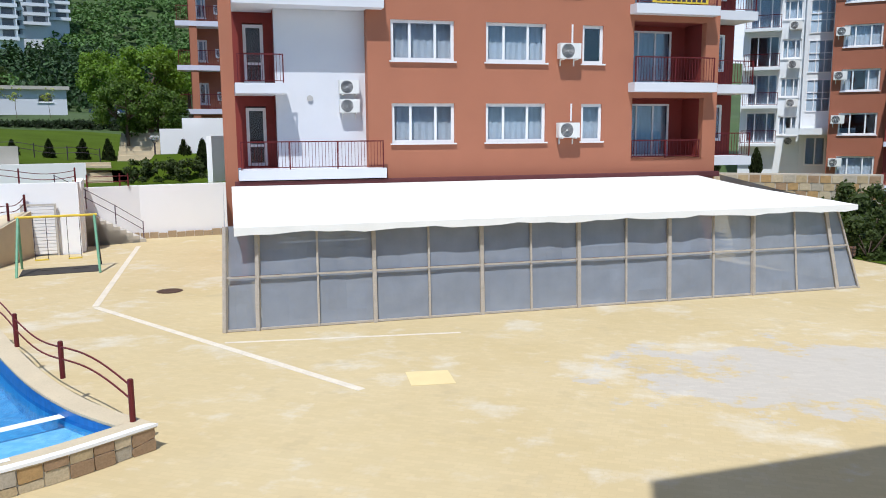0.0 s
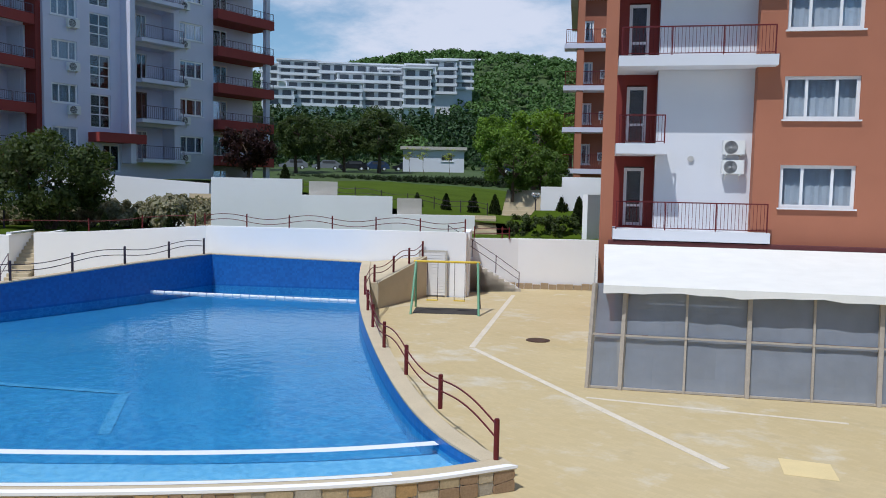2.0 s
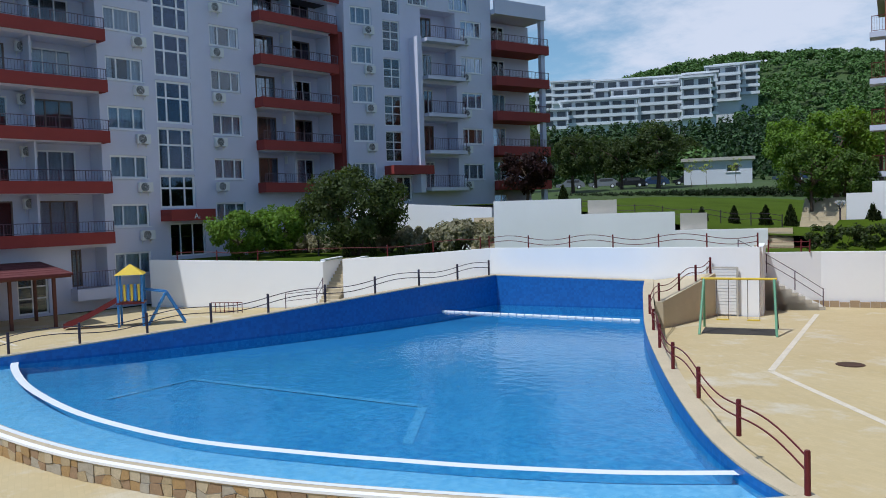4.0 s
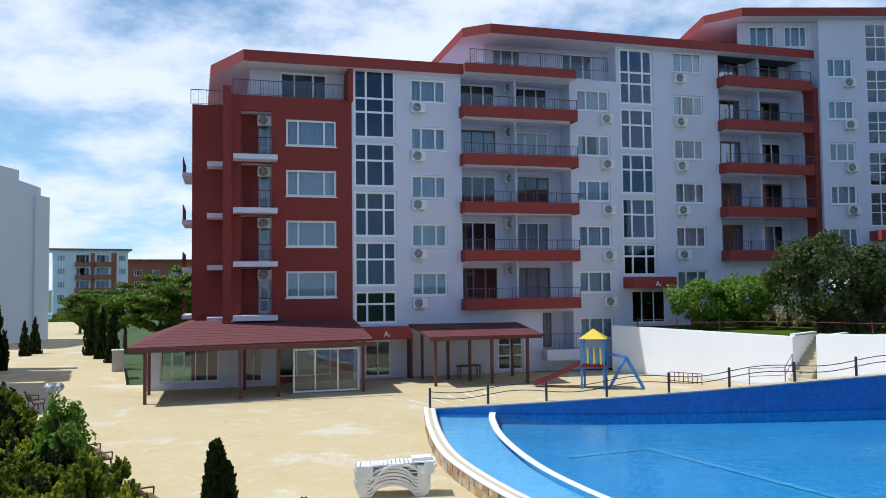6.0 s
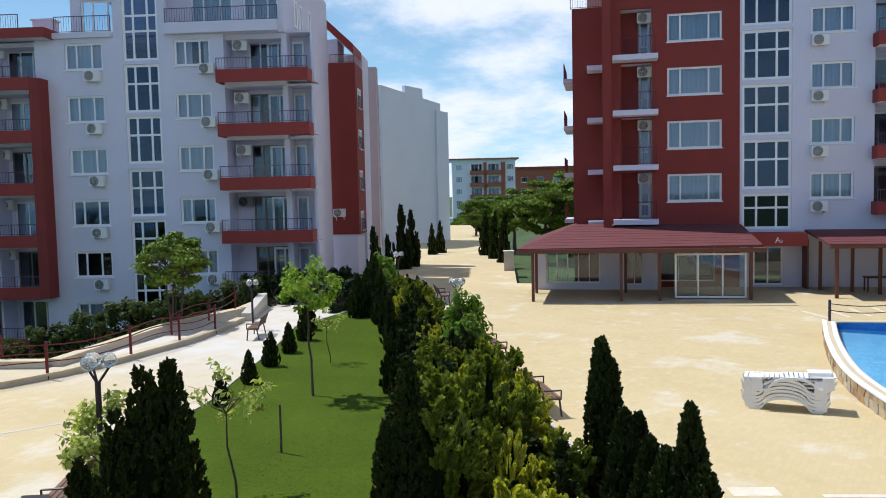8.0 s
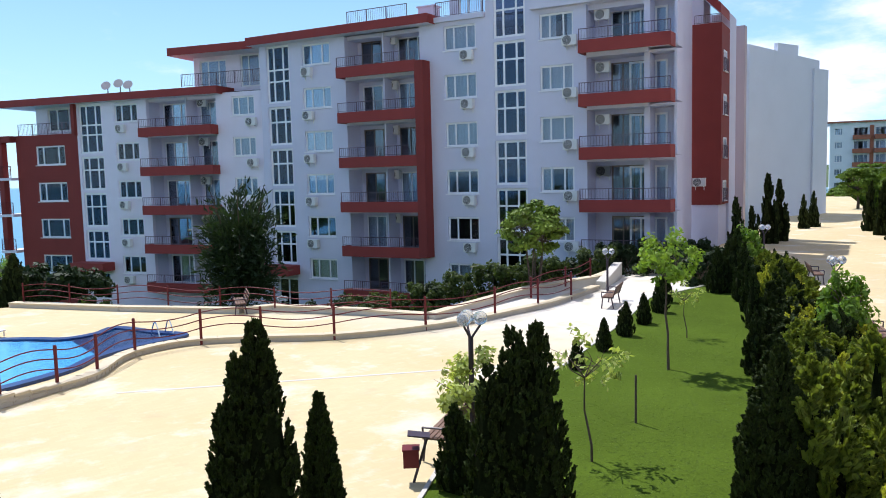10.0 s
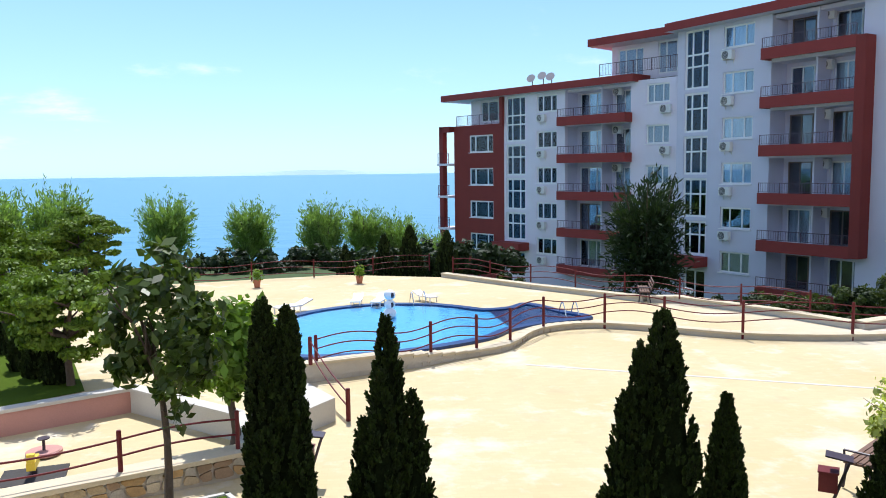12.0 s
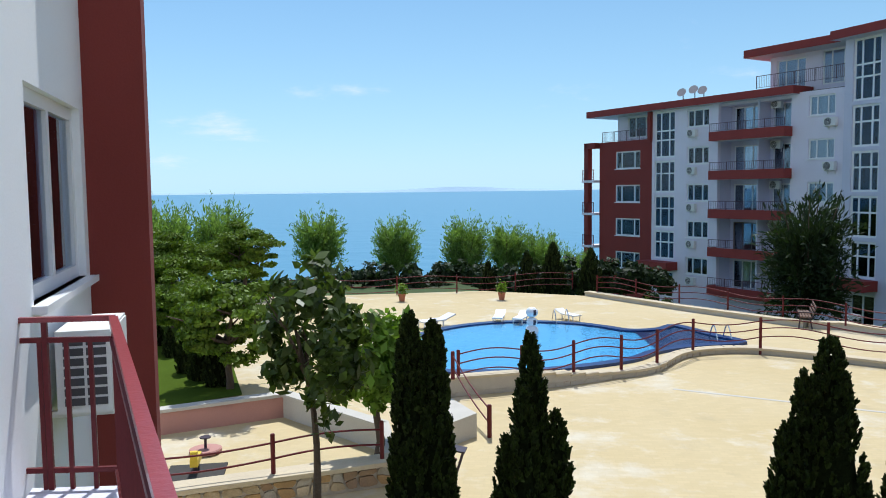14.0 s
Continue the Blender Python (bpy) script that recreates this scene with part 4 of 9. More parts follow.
    mul.data_type = "RGBA"
    mul.blend_type = "MULTIPLY"
    mul.inputs[0].default_value = 1.0
    l.new(base, mul.inputs[6])
    l.new(br.outputs["Color"], mul.inputs[7])
    l.new(mul.outputs[2], b.inputs["Base Color"])
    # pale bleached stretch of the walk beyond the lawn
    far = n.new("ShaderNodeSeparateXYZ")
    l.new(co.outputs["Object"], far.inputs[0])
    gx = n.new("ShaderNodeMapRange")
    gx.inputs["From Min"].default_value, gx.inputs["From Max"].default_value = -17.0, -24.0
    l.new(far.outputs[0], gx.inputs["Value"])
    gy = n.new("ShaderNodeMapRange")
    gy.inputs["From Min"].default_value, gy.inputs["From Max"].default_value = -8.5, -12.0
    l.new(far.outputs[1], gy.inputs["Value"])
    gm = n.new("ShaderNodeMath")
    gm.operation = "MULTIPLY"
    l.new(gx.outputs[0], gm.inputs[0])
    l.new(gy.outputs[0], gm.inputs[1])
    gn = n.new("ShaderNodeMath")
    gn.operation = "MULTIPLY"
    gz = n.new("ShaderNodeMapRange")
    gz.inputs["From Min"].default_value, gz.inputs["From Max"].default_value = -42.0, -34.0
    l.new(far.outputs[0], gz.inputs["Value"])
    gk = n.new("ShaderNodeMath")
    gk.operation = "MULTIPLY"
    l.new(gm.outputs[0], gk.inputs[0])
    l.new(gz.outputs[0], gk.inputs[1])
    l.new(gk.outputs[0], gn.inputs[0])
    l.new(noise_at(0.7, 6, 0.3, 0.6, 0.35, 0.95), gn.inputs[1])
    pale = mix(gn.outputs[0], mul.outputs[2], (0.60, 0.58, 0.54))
    l.new(pale, b.inputs["Base Color"])
    bp = n.new("ShaderNodeBump")
    bp.inputs["Strength"].default_value = 0.25
    bp.inputs["Distance"].default_value = 0.01
    l.new(br.outputs["Color"], bp.inputs["Height"])
    l.new(bp.outputs[0], b.inputs["Normal"])
    return m


PAVERS = pavers()


def catmull(pts, n=8, closed=False):
    """A smooth curve through points."""
    P = [np.array(p, float) for p in pts]
    out = []
    k = len(P)
    last = k if closed else k - 1
    for i in range(last):
        a, b, c, d = (P[(i - 1) % k] if closed or i else P[0], P[i], P[(i + 1) % k], P[(i + 2) % k] if closed or i + 2 < k else P[-1])
        for j in range(n):
            t = j / n
            out.append(0.5 * (2 * b + (c - a) * t + (2 * a - 5 * b + 4 * c - d) * t * t + (3 * b - a - 3 * c + d) * t ** 3))
    if not closed:
        out.append(P[-1])
    return [tuple(float(v) for v in p) for p in out]


def fill(name, loops, z, mat, parent=None):
    bm = bmesh.new()
    edges = []
    for lp in loops:
        vs = [bm.verts.new((p[0], p[1], z)) for p in lp]
        edges += [bm.edges.new((vs[i], vs[(i + 1) % len(vs)])) for i in range(len(vs))]
    bmesh.ops.triangle_fill(bm, edges=edges, use_beauty=True, normal=(0, 0, 1))
    for f in bm.faces:
        f.normal_update()
        if f.normal.z < 0:
            f.normal_flip()
    me = bpy.data.meshes.new(name)
    bm.to_mesh(me)
    bm.free()
    me.materials.append(mat)
    return child(new(name, me), parent)


def ground_sheet():
    mb = MB()
    xs = np.unique(np.r_[np.arange(-120, 60, 4.0), np.arange(-400, 400, 20.0), np.linspace(-3200, 3200, 65)])
    ys = np.unique(np.r_[np.arange(-120, 120, 4.0), np.arange(120, 800, 16.0), np.linspace(-400, 3200, 46)])
    xs, ys = [float(v) for v in xs], [float(v) for v in ys]
    for y in ys:
        for x in xs:
            mb.v.append((x, y, land(x, y)))
    nx = len(xs)
    for j in range(len(ys) - 1):
        for i in range(nx - 1):
            mb.f.append((j * nx + i, j * nx + i + 1, (j + 1) * nx + i + 1, (j + 1) * nx + i))
            mb.m.append(0)
    return tagged(mb.put("ground", GRASSLAND, smooth=True), "green sloping land round the apartment blocks", "ground", kind="structure")


ground_sheet()

# pool outline with the height of its rim
RIM_FRONT = [(-5.0, 12.4, 0.45), (-6.0, 11.2, 0.45), (-7.5, 9.95, 0.45), (-9.5, 8.6, 0.45), (-12.0, 7.15, 0.45), (-14.6, 6.0, 0.45), (-17.0, 5.2, 0.45), (-20.0, 4.65, 0.45), (-23.0, 4.45, 0.45), (-27.0, 4.75, 0.45), (-31.0, 5.3, 0.45)]
RIM_LEFT = [(-31.0, 5.3, 0.45), (-30.2, 8.0, 0.62), (-29.3, 11.0, 0.82), (-28.5, 15.0, 1.08), (-27.8, 20.0, 1.42), (-27.5, 25.0, 1.68), (-27.5, 29.4, 1.78)]
RIM_FAR = [(-27.5, 29.4, 1.78), (-20.2, 32.1, 1.78)]
RIM_RIGHT = [(-20.2, 32.1, 1.6), (-18.9, 29.9, 1.4), (-17.3, 27.4, 1.12), (-14.6, 23.3, 0.85), (-10.9, 18.3, 0.72), (-8.1, 14.9, 0.6), (-6.4, 13.3, 0.5), (-5.0, 12.4, 0.45)]
RIM = catmull(RIM_FRONT, 5)[:-1] + catmull(RIM_LEFT, 4)[:-1] + RIM_FAR[:-1] + catmull(RIM_RIGHT, 5)[:-1]


def offset(loop, d):
    """A closed plan outline (with heights) moved inwards by d; the outline runs clockwise."""
    out = []
    k = len(loop)
    for i in range(k):
        a, b, c = np.array(loop[i - 1][:2]), np.array(loop[i][:2]), np.array(loop[(i + 1) % k][:2])
        e1, e2 = (b - a) / np.linalg.norm(b - a), (c - b) / np.linalg.norm(c - b)
        n1, n2 = np.array([e1[1], -e1[0]]), np.array([e2[1], -e2[0]])
        nn = n1 + n2
        nn = nn / max(0.5, 1 + float(n1 @ n2))
        p = b + nn * d
        out.append((float(p[0]), float(p[1]), loop[i][2]))
    return out


PLAZA = [(30, 60), (2, 50), (-10.5, 40.5), (-15.0, 38.6), (-17.0, 37.0), (-15.75, 33.85), (-28, 29.55), (-33, 26.35), (-43.9, 19.3), (-46, 19), (-46, -9), (-60, -12), (-140, -36),
         (-143, -46), (-60, -22.5), (-33, -19.2), (-27.2, -19.4), (-20.6, -18.9), (-19.9, -21.7), (-18.4, -25.5), (-17.6, -25.9), (-15.1, -30.8), (-12.9, -35.7), (-8, -39), (14, -39), (14, -18.5), (3.9, -18.7), (1.0, -19.7), (-1.2, -16.7), (-1.2, -14.4), (14, -14.4), (14, -9.0), (1.0, -9.0), (1.2, 1.5), (24, 9)]
PLAZA = [tuple((SEA_SIDE @ Vector((x, y, 0))).xy) if y < -14 and x > -22 else (x, y) for x, y in PLAZA]
inner = offset(RIM, 0.16)
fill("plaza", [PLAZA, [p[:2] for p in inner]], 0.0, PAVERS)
tagged(bpy.data.objects["plaza"], "beige paved square with worn grey patches", "paving", kind="structure")


def tiles_blue(name, a, b, scale=9.0):
    m = bpy.data.materials.new(name)
    m.use_nodes = True
    n, l = m.node_tree.nodes, m.node_tree.links
    bs = n["Principled BSDF"]
    bs.inputs["Roughness"].default_value = 0.35
    co = n.new("ShaderNodeTexCoord")
    vo = n.new("ShaderNodeTexVoronoi")
    vo.distance = "CHEBYCHEV"
    vo.inputs["Scale"].default_value = scale
    vo.inputs["Randomness"].default_value = 0.15
    l.new(co.outputs["Object"], vo.inputs["Vector"])
    no = n.new("ShaderNodeTexNoise")
    no.inputs["Scale"].default_value = 0.5
    no.inputs["Detail"].default_value = 6
    l.new(co.outputs["Object"], no.inputs["Vector"])
    se = n.new("ShaderNodeSeparateColor")
    l.new(vo.outputs["Color"], se.inputs[0])
    ad = n.new("ShaderNodeMath")
    ad.operation = "MULTIPLY_ADD"
    ad.inputs[1].default_value = 0.6
    l.new(se.outputs[0], ad.inputs[0])
    sb = n.new("ShaderNodeMath")
    sb.operation = "MULTIPLY"
    sb.inputs[1].default_value = 0.6
    l.new(no.outputs["Fac"], sb.inputs[0])
    l.new(sb.outputs[0], ad.inputs[2])
    mx = n.new("ShaderNodeMix")
    mx.data_type = "RGBA"
    mx.inputs[6].default_value = (*a, 1)
    mx.inputs[7].default_value = (*b, 1)
    l.new(ad.outputs[0], mx.inputs[0])
    l.new(mx.outputs[2], bs.inputs["Base Color"])
    return m


POOL_DEEP = tiles_blue("deep_blue_mosaic", (0.02, 0.18, 0.42), (0.08, 0.36, 0.62))
POOL_WALL = tiles_blue("dark_blue_mosaic", (0.010, 0.085, 0.30), (0.018, 0.15, 0.46))
POOL_MARK = tiles_blue("faded_blue_mosaic", (0.05, 0.27, 0.52), (0.15, 0.45, 0.69))
POOL_LIGHT = tiles_blue("pale_blue_mosaic", (0.12, 0.4, 0.66), (0.3, 0.6, 0.8))
POOL_STRIPE = material("white_mosaic", (0.78, 0.82, 0.84), 0.5, var=0.06, scale=4)


def water_mat():
    m = bpy.data.materials.new("pool_water")
    m.use_nodes = True
    n, l = m.node_tree.nodes, m.node_tree.links
    n.remove(n["Principled BSDF"])
    tr = n.new("ShaderNodeBsdfTransparent")
    tr.inputs[0].default_value = (0.72, 0.9, 0.97, 1)
    gl = n.new("ShaderNodeBsdfGlossy")
    gl.inputs["Roughness"].default_value = 0.07
    fr = n.new("ShaderNodeFresnel")
    fr.inputs[0].default_value = 1.3
    no = n.new("ShaderNodeTexNoise")
    no.inputs["Scale"].default_value = 2.6
    no.inputs["Detail"].default_value = 4
    co = n.new("ShaderNodeTexCoord")
    l.new(co.outputs["Object"], no.inputs["Vector"])
    bp = n.new("ShaderNodeBump")
    bp.inputs["Strength"].default_value = 0.16
    bp.inputs["Distance"].default_value = 0.1
    l.new(no.outputs["Fac"], bp.inputs["Height"])
    l.new(bp.outputs[0], gl.inputs["Normal"])
    l.new(bp.outputs[0], fr.inputs["Normal"])
    mx = n.new("ShaderNodeMixShader")
    l.new(fr.outputs[0], mx.inputs[0])
    l.new(tr.outputs[0], mx.inputs[1])
    l.new(gl.outputs[0], mx.inputs[2])
    l.new(mx.outputs[0], n["Material Output"].inputs[0])
    return m


WATER = water_mat()
WATER_Z = 0.3


def pool_main():
    pool = thing("swimming_pool", "large blue mosaic swimming pool full of water", "swimming pool", (0, 0, 0), kind="structure")
    outer, mid, inn = offset(RIM, -0.22), RIM, offset(RIM, 0.2)
    k = len(RIM)
    # rim: stone clad base, white edge strip and beige coping
    cop, cl, wl2, uw = MB(), MB(), MB(), MB()
    for i in range(k):
        j = (i + 1) % k
        o0, o1, n0, n1 = outer[i], outer[j], inn[i], inn[j]
        z0, z1 = o0[2], o1[2]
        cop.face([(*o0[:2], z0), (*n0[:2], z0), (*n1[:2], z1), (*o1[:2], z1)][::-1])
        cop.face([(*o0[:2], z0 - 0.07), (*o0[:2], z0), (*o1[:2], z1), (*o1[:2], z1 - 0.07)][::-1])
        cop.face([(*n0[:2], z0 - 0.05), (*n0[:2], z0), (*n1[:2], z1), (*n1[:2], z1 - 0.05)])
        b0, b1 = offset(RIM, -0.19)[i], offset(RIM, -0.19)[j]
        cl.face([(*b0[:2], -0.05), (*b0[:2], z0 - 0.06), (*b1[:2], z1 - 0.06), (*b1[:2], -0.05)][::-1])
        wl2.face([(*n0[:2], 0.22), (*n0[:2], z0 - 0.04), (*n1[:2], z1 - 0.04), (*n1[:2], 0.22)])
        uw.face([(*n0[:2], -0.2), (*n0[:2], 0.22), (*n1[:2], 0.22), (*n1[:2], -0.2)])
    cop.put("coping", COPING, pool, "beige stone coping")
    cl.put("outer_wall", CONCRETE, pool)
    wl2.put("basin_wall", POOL_WALL, pool, "dark blue mosaic wall")
    uw.put("sunken_wall", POOL_DEEP, pool, "azure mosaic wall under water")
    fill("basin_floor", [[p[:2] for p in offset(RIM, 0.1)]], -0.15, POOL_DEEP, pool)
    # shallow shelf along the front arc
    arc = catmull(RIM_FRONT, 5)

    def arc_off(d, s0=0, s1=None):
        a = offset(RIM, d)[: len(arc)]
        return a[s0:s1]

    stripe = catmull([(-6.3, 13.55), (-6.75, 13.1), (-8.2, 11.85), (-10.2, 10.5), (-11.7, 9.65), (-13.4, 8.75), (-15.9, 7.6), (-18.4, 6.95), (-21.4, 6.6), (-25.2, 6.7), (-28.5, 7.2), (-30.4, 7.7)], 4)
    a = arc_off(0.19)
    fill("shallow_shelf", [[p[:2] for p in a] + stripe[::-1]], 0.1, POOL_LIGHT, pool)
    sh = MB()
    for p, q in zip(stripe, stripe[1:]):
        sh.face([(*p, 0.1), (*p, -0.2), (*q, -0.2), (*q, 0.1)])
    sh.put("shelf_face", POOL_DEEP, pool)

    def ribbon(line, w, z):
        mb = MB()
        L = []
        for k, p in enumerate(line):
            d = Vector((*line[min(k + 1, len(line) - 1)][:2], 0)) - Vector((*line[max(k - 1, 0)][:2], 0))
            d.normalize()
            L.append((Vector((*p[:2], z)) + Vector((-d.y, d.x, 0)) * w / 2, Vector((*p[:2], z)) - Vector((-d.y, d.x, 0)) * w / 2))
        for (p0, p1), (q0, q1) in zip(L, L[1:]):
            mb.face([p0, p1, q1, q0])
        return mb.put("white_stripe", POOL_STRIPE, pool)

    ribbon(stripe, 0.24, 0.306)
    ribbon(arc_off(0.1, 6), 0.13, 0.457)
    # pale joint lines on the basin floor
    for line in ([(-23.8, 8.4), (-24.35, 11.4), (-15.85, 13.95)], [(-15.85, 13.9), (-13.6, 11.4)]):
        ribbon(line, 0.26, -0.15 + 0.006 * len(line)).data.materials[0] = POOL_MARK
    # raised apron between the basin and the garden wall
    MB().prism([(-17.65, 28.45), (-17.35, 28.6), (-17.45, 33.3), (-17.78, 33.2)], -0.05, [1.12, 1.12, 1.95, 1.95]).put("apron_wall", COPING, pool, "beige rendered flank wall")
    MB().prism([(-17.66, 28.5), (-17.79, 33.15), (-20.1, 32.3), (-19.0, 30.3)], 0.9, [1.1, 1.9, 1.58, 1.42]).put("apron", COPING, pool)
    # rope line near the far end
    rp = MB()
    for i in range(24):
        t0, t1 = i / 24, (i + 0.9) / 24
        p = lambda t: (-27.4 + 9.3 * t, 25.4 + 2.7 * t, WATER_Z + 0.02)
        rp.bar(p(t0), p(t1), 0.06, 6)
    rp.put("lane_rope", PVC, pool, "white float rope")
    w = fill("water", [[p[:2] for p in offset(RIM, 0.19)]], WATER_Z, WATER, pool)
    w.visible_shadow = False
    return pool


pool_main()

# ---- terraces with white retaining walls ----
TERRACES = thing("terrace_wall", "white rendered garden retaining walls in steps", "retaining wall", (0, 0, 0), kind="structure")


def wall_run(parent, pts, th=0.3, z0=-0.3, mat=None, cap=None, name="wall_section"):
    """Upright wall along a plan line; each point carries its top height."""
    for (ax, ay, az), (bx, by, bz) in zip(pts, pts[1:]):
        e = Vector((bx - ax, by - ay, 0)).normalized()
        nrm = Vector((-e.y, e.x, 0)) * th
        o = [(ax, ay), (bx, by), (bx + nrm.x, by + nrm.y), (ax + nrm.x, ay + nrm.y)]
        MB().prism(o, z0, [az, bz, bz, az]).put(name, mat or WALLWHITE, parent)
        if cap:
            g = Vector((-e.y, e.x, 0)) * 0.04
            o2 = [(ax - g.x, ay - g.y), (bx - g.x, by - g.y), (bx + nrm.x + g.x, by + nrm.y + g.y), (ax + nrm.x + g.x, ay + nrm.y + g.y)]
            MB().prism(o2, [az + 0.002, bz + 0.002] + [bz + 0.002, az + 0.002], [az + 0.07, bz + 0.07, bz + 0.07, az + 0.07]).put("coping", cap, parent)


wall_run(TERRACES, [(-15.75, 33.95, 3.1), (-28.0, 29.6, 3.1), (-32.96, 26.43, 2.72), (-34.88, 25.19, 2.64)][::-1], th=0.35)
wall_run(TERRACES, [(-35.85, 24.57, 2.5), (-44.9, 18.76, 2.75)][::-1], th=0.35)
wall_run(TERRACES, [(-34.88, 25.55, 2.62), (-36.4, 27.9, 2.62)], th=-0.25)
wall_run(TERRACES, [(-36.05, 24.85, 2.62), (-37.5, 27.2, 2.62)], th=0.25)
wall_run(TERRACES, [(-17.0, 37.3, 2.62), (-15.0, 38.8, 2.62), (-10.2, 40.9, 2.62)], th=0.35)
wall_run(TERRACES, [(-15.75, 34.3, 3.1), (-17.0, 37.3, 3.1)], th=0.3)
wall_run(TERRACES, [(-31.6, 33.8, 5.56), (-27.6, 36.9, 5.56)], th=0.3)
wall_run(TERRACES, [(-27.6, 36.9, 4.66), (-23.3, 39.8, 4.66)], th=0.3)
wall_run(TERRACES, [(-23.3, 39.8, 3.62), (-19.0, 42.0, 3.62)], th=0.3)
wall_run(TERRACES, [(-50.5, 31.5, 5.9), (-44.0, 34.0, 5.8), (-35.5, 37.8, 5.2)], th=0.3)

wall_run(TERRACES, [(-27.5, 37.4, 5.45), (-26.2, 38.4, 5.45)], th=0.3, mat=CONCRETE)
wall_run(TERRACES, [(-23.2, 40.2, 4.55), (-22.0, 41.0, 4.55)], th=0.3, mat=CONCRETE)
wall_run(TERRACES, [(-15.6, 43.8, 5.4), (-13.2, 44.85, 5.4)], th=0.3, z0=2.4)
wall_run(TERRACES, [(-14.8, 45.25, 6.0), (-11.5, 46.8, 6.0)], th=0.3, z0=2.4)
wall_run(TERRACES, [(-12.2, 41.8, 5.0), (-11.4, 45.2, 5.0)], th=0.3, z0=2.4)
bank = MB()
bank.prism([(-16.2, 41.2), (-12.4, 42.4), (-12.4, 45.0), (-15.9, 43.6)], 2.4, [2.57, 2.57, 4.05, 4.0])
bank.prism([(-15.2, 44.35), (-12.4, 45.3), (-11.8, 46.5), (-14.9, 45.1)], 2.4, [4.6, 4.6, 4.95, 4.95])
tagged(bank.put("grass_bank", LAWN), "green grass bank below the white walls", "lawn", kind="structure")
T1 = [(-10.2, 41.2), (-15.0, 39.1), (-17.1, 37.5), (-15.95, 34.2), (-28.0, 29.9), (-33.2, 26.7), (-34.9, 25.6), (-36.3, 27.75), (-37.3, 27.15), (-35.95, 24.95), (-44.0, 19.6), (-47.2, 19.8), (-48.4, 36.0), (-31.4, 34.2), (-27.4, 37.2), (-23.1, 40.1), (-18.5, 42.5), (-9, 45)]
fill("terrace_lawn", [T1], 2.55, LAWN)
tagged(bpy.data.objects["terrace_lawn"], "mown green lawn on the garden terrace", "lawn", kind="structure")


def upper_lawn():
    mb = MB()
    nx, ny = 24, 18
    for j in range(ny + 1):
        for i in range(nx + 1):
            u, v = i / nx, j / ny
            ax, ay = -50 + u * 44, 36.5 + u * 8.5
            x, y = ax - 0.2 * v * 40, ay + v * 44
            z0 = 5.4 - 2.2 * smooth(0.3, 0.75, u)
            z = z0 + (5.9 - z0) * v + 0.15 * noise.noise(Vector((x / 7, y / 7, 3)))
            mb.v.append((x, y, z))
    for j in range(ny):
        for i in range(nx):
            a = j * (nx + 1) + i
            mb.f.append((a, a + 1, a + nx + 2, a + nx + 1))
            mb.m.append(0)
    return tagged(mb.put("upper_lawn", LAWN, smooth=True), "green lawn sloping up behind the terraces", "lawn", kind="structure")


upper_lawn()

# ---- the tent pavilion in front of building C ----
CANVAS = material("white_canvas", (0.80, 0.79, 0.74), 0.8, var=0.06, scale=1.5, fine=60, bump=0.1)
WOODPOST = material("weathered_batten", (0.45, 0.40, 0.34), 0.8, var=0.2, scale=5)


def sheeting():
    m = bpy.data.materials.new("clear_plastic_sheet")
    m.use_nodes = True
    n, l = m.node_tree.nodes, m.node_tree.links
    n.remove(n["Principled BSDF"])
    d = n.new("ShaderNodeBsdfPrincipled")
    d.inputs["Base Color"].default_value = (0.33, 0.37, 0.44, 1)
    d.inputs["Roughness"].default_value = 0.25
    tr = n.new("ShaderNodeBsdfTransparent")
    tr.inputs[0].default_value = (0.75, 0.8, 0.9, 1)
    no = n.new("ShaderNodeTexNoise")
    no.inputs["Scale"].default_value = 1.3
    no.inputs["Detail"].default_value = 5
    co = n.new("ShaderNodeTexCoord")
    l.new(co.outputs["Object"], no.inputs["Vector"])
    r = n.new("ShaderNodeMapRange")
    r.inputs["To Min"].default_value, r.inputs["To Max"].default_value = 0.55, 0.9
    l.new(no.outputs["Fac"], r.inputs["Value"])
    mx = n.new("ShaderNodeMixShader")
    l.new(r.outputs[0], mx.inputs[0])
    l.new(tr.outputs[0], mx.inputs[1])
    l.new(d.outputs[0], mx.inputs[2])
    bp = n.new("ShaderNodeBump")
    bp.inputs["Strength"].default_value = 0.3
    bp.inputs["Distance"].default_value = 0.1
    l.new(no.outputs["Fac"], bp.inputs["Height"])
    l.new(bp.outputs[0], d.inputs["Normal"])
    l.new(mx.outputs[0], n["Material Output"].inputs[0])
    return m


SHEET = sheeting()


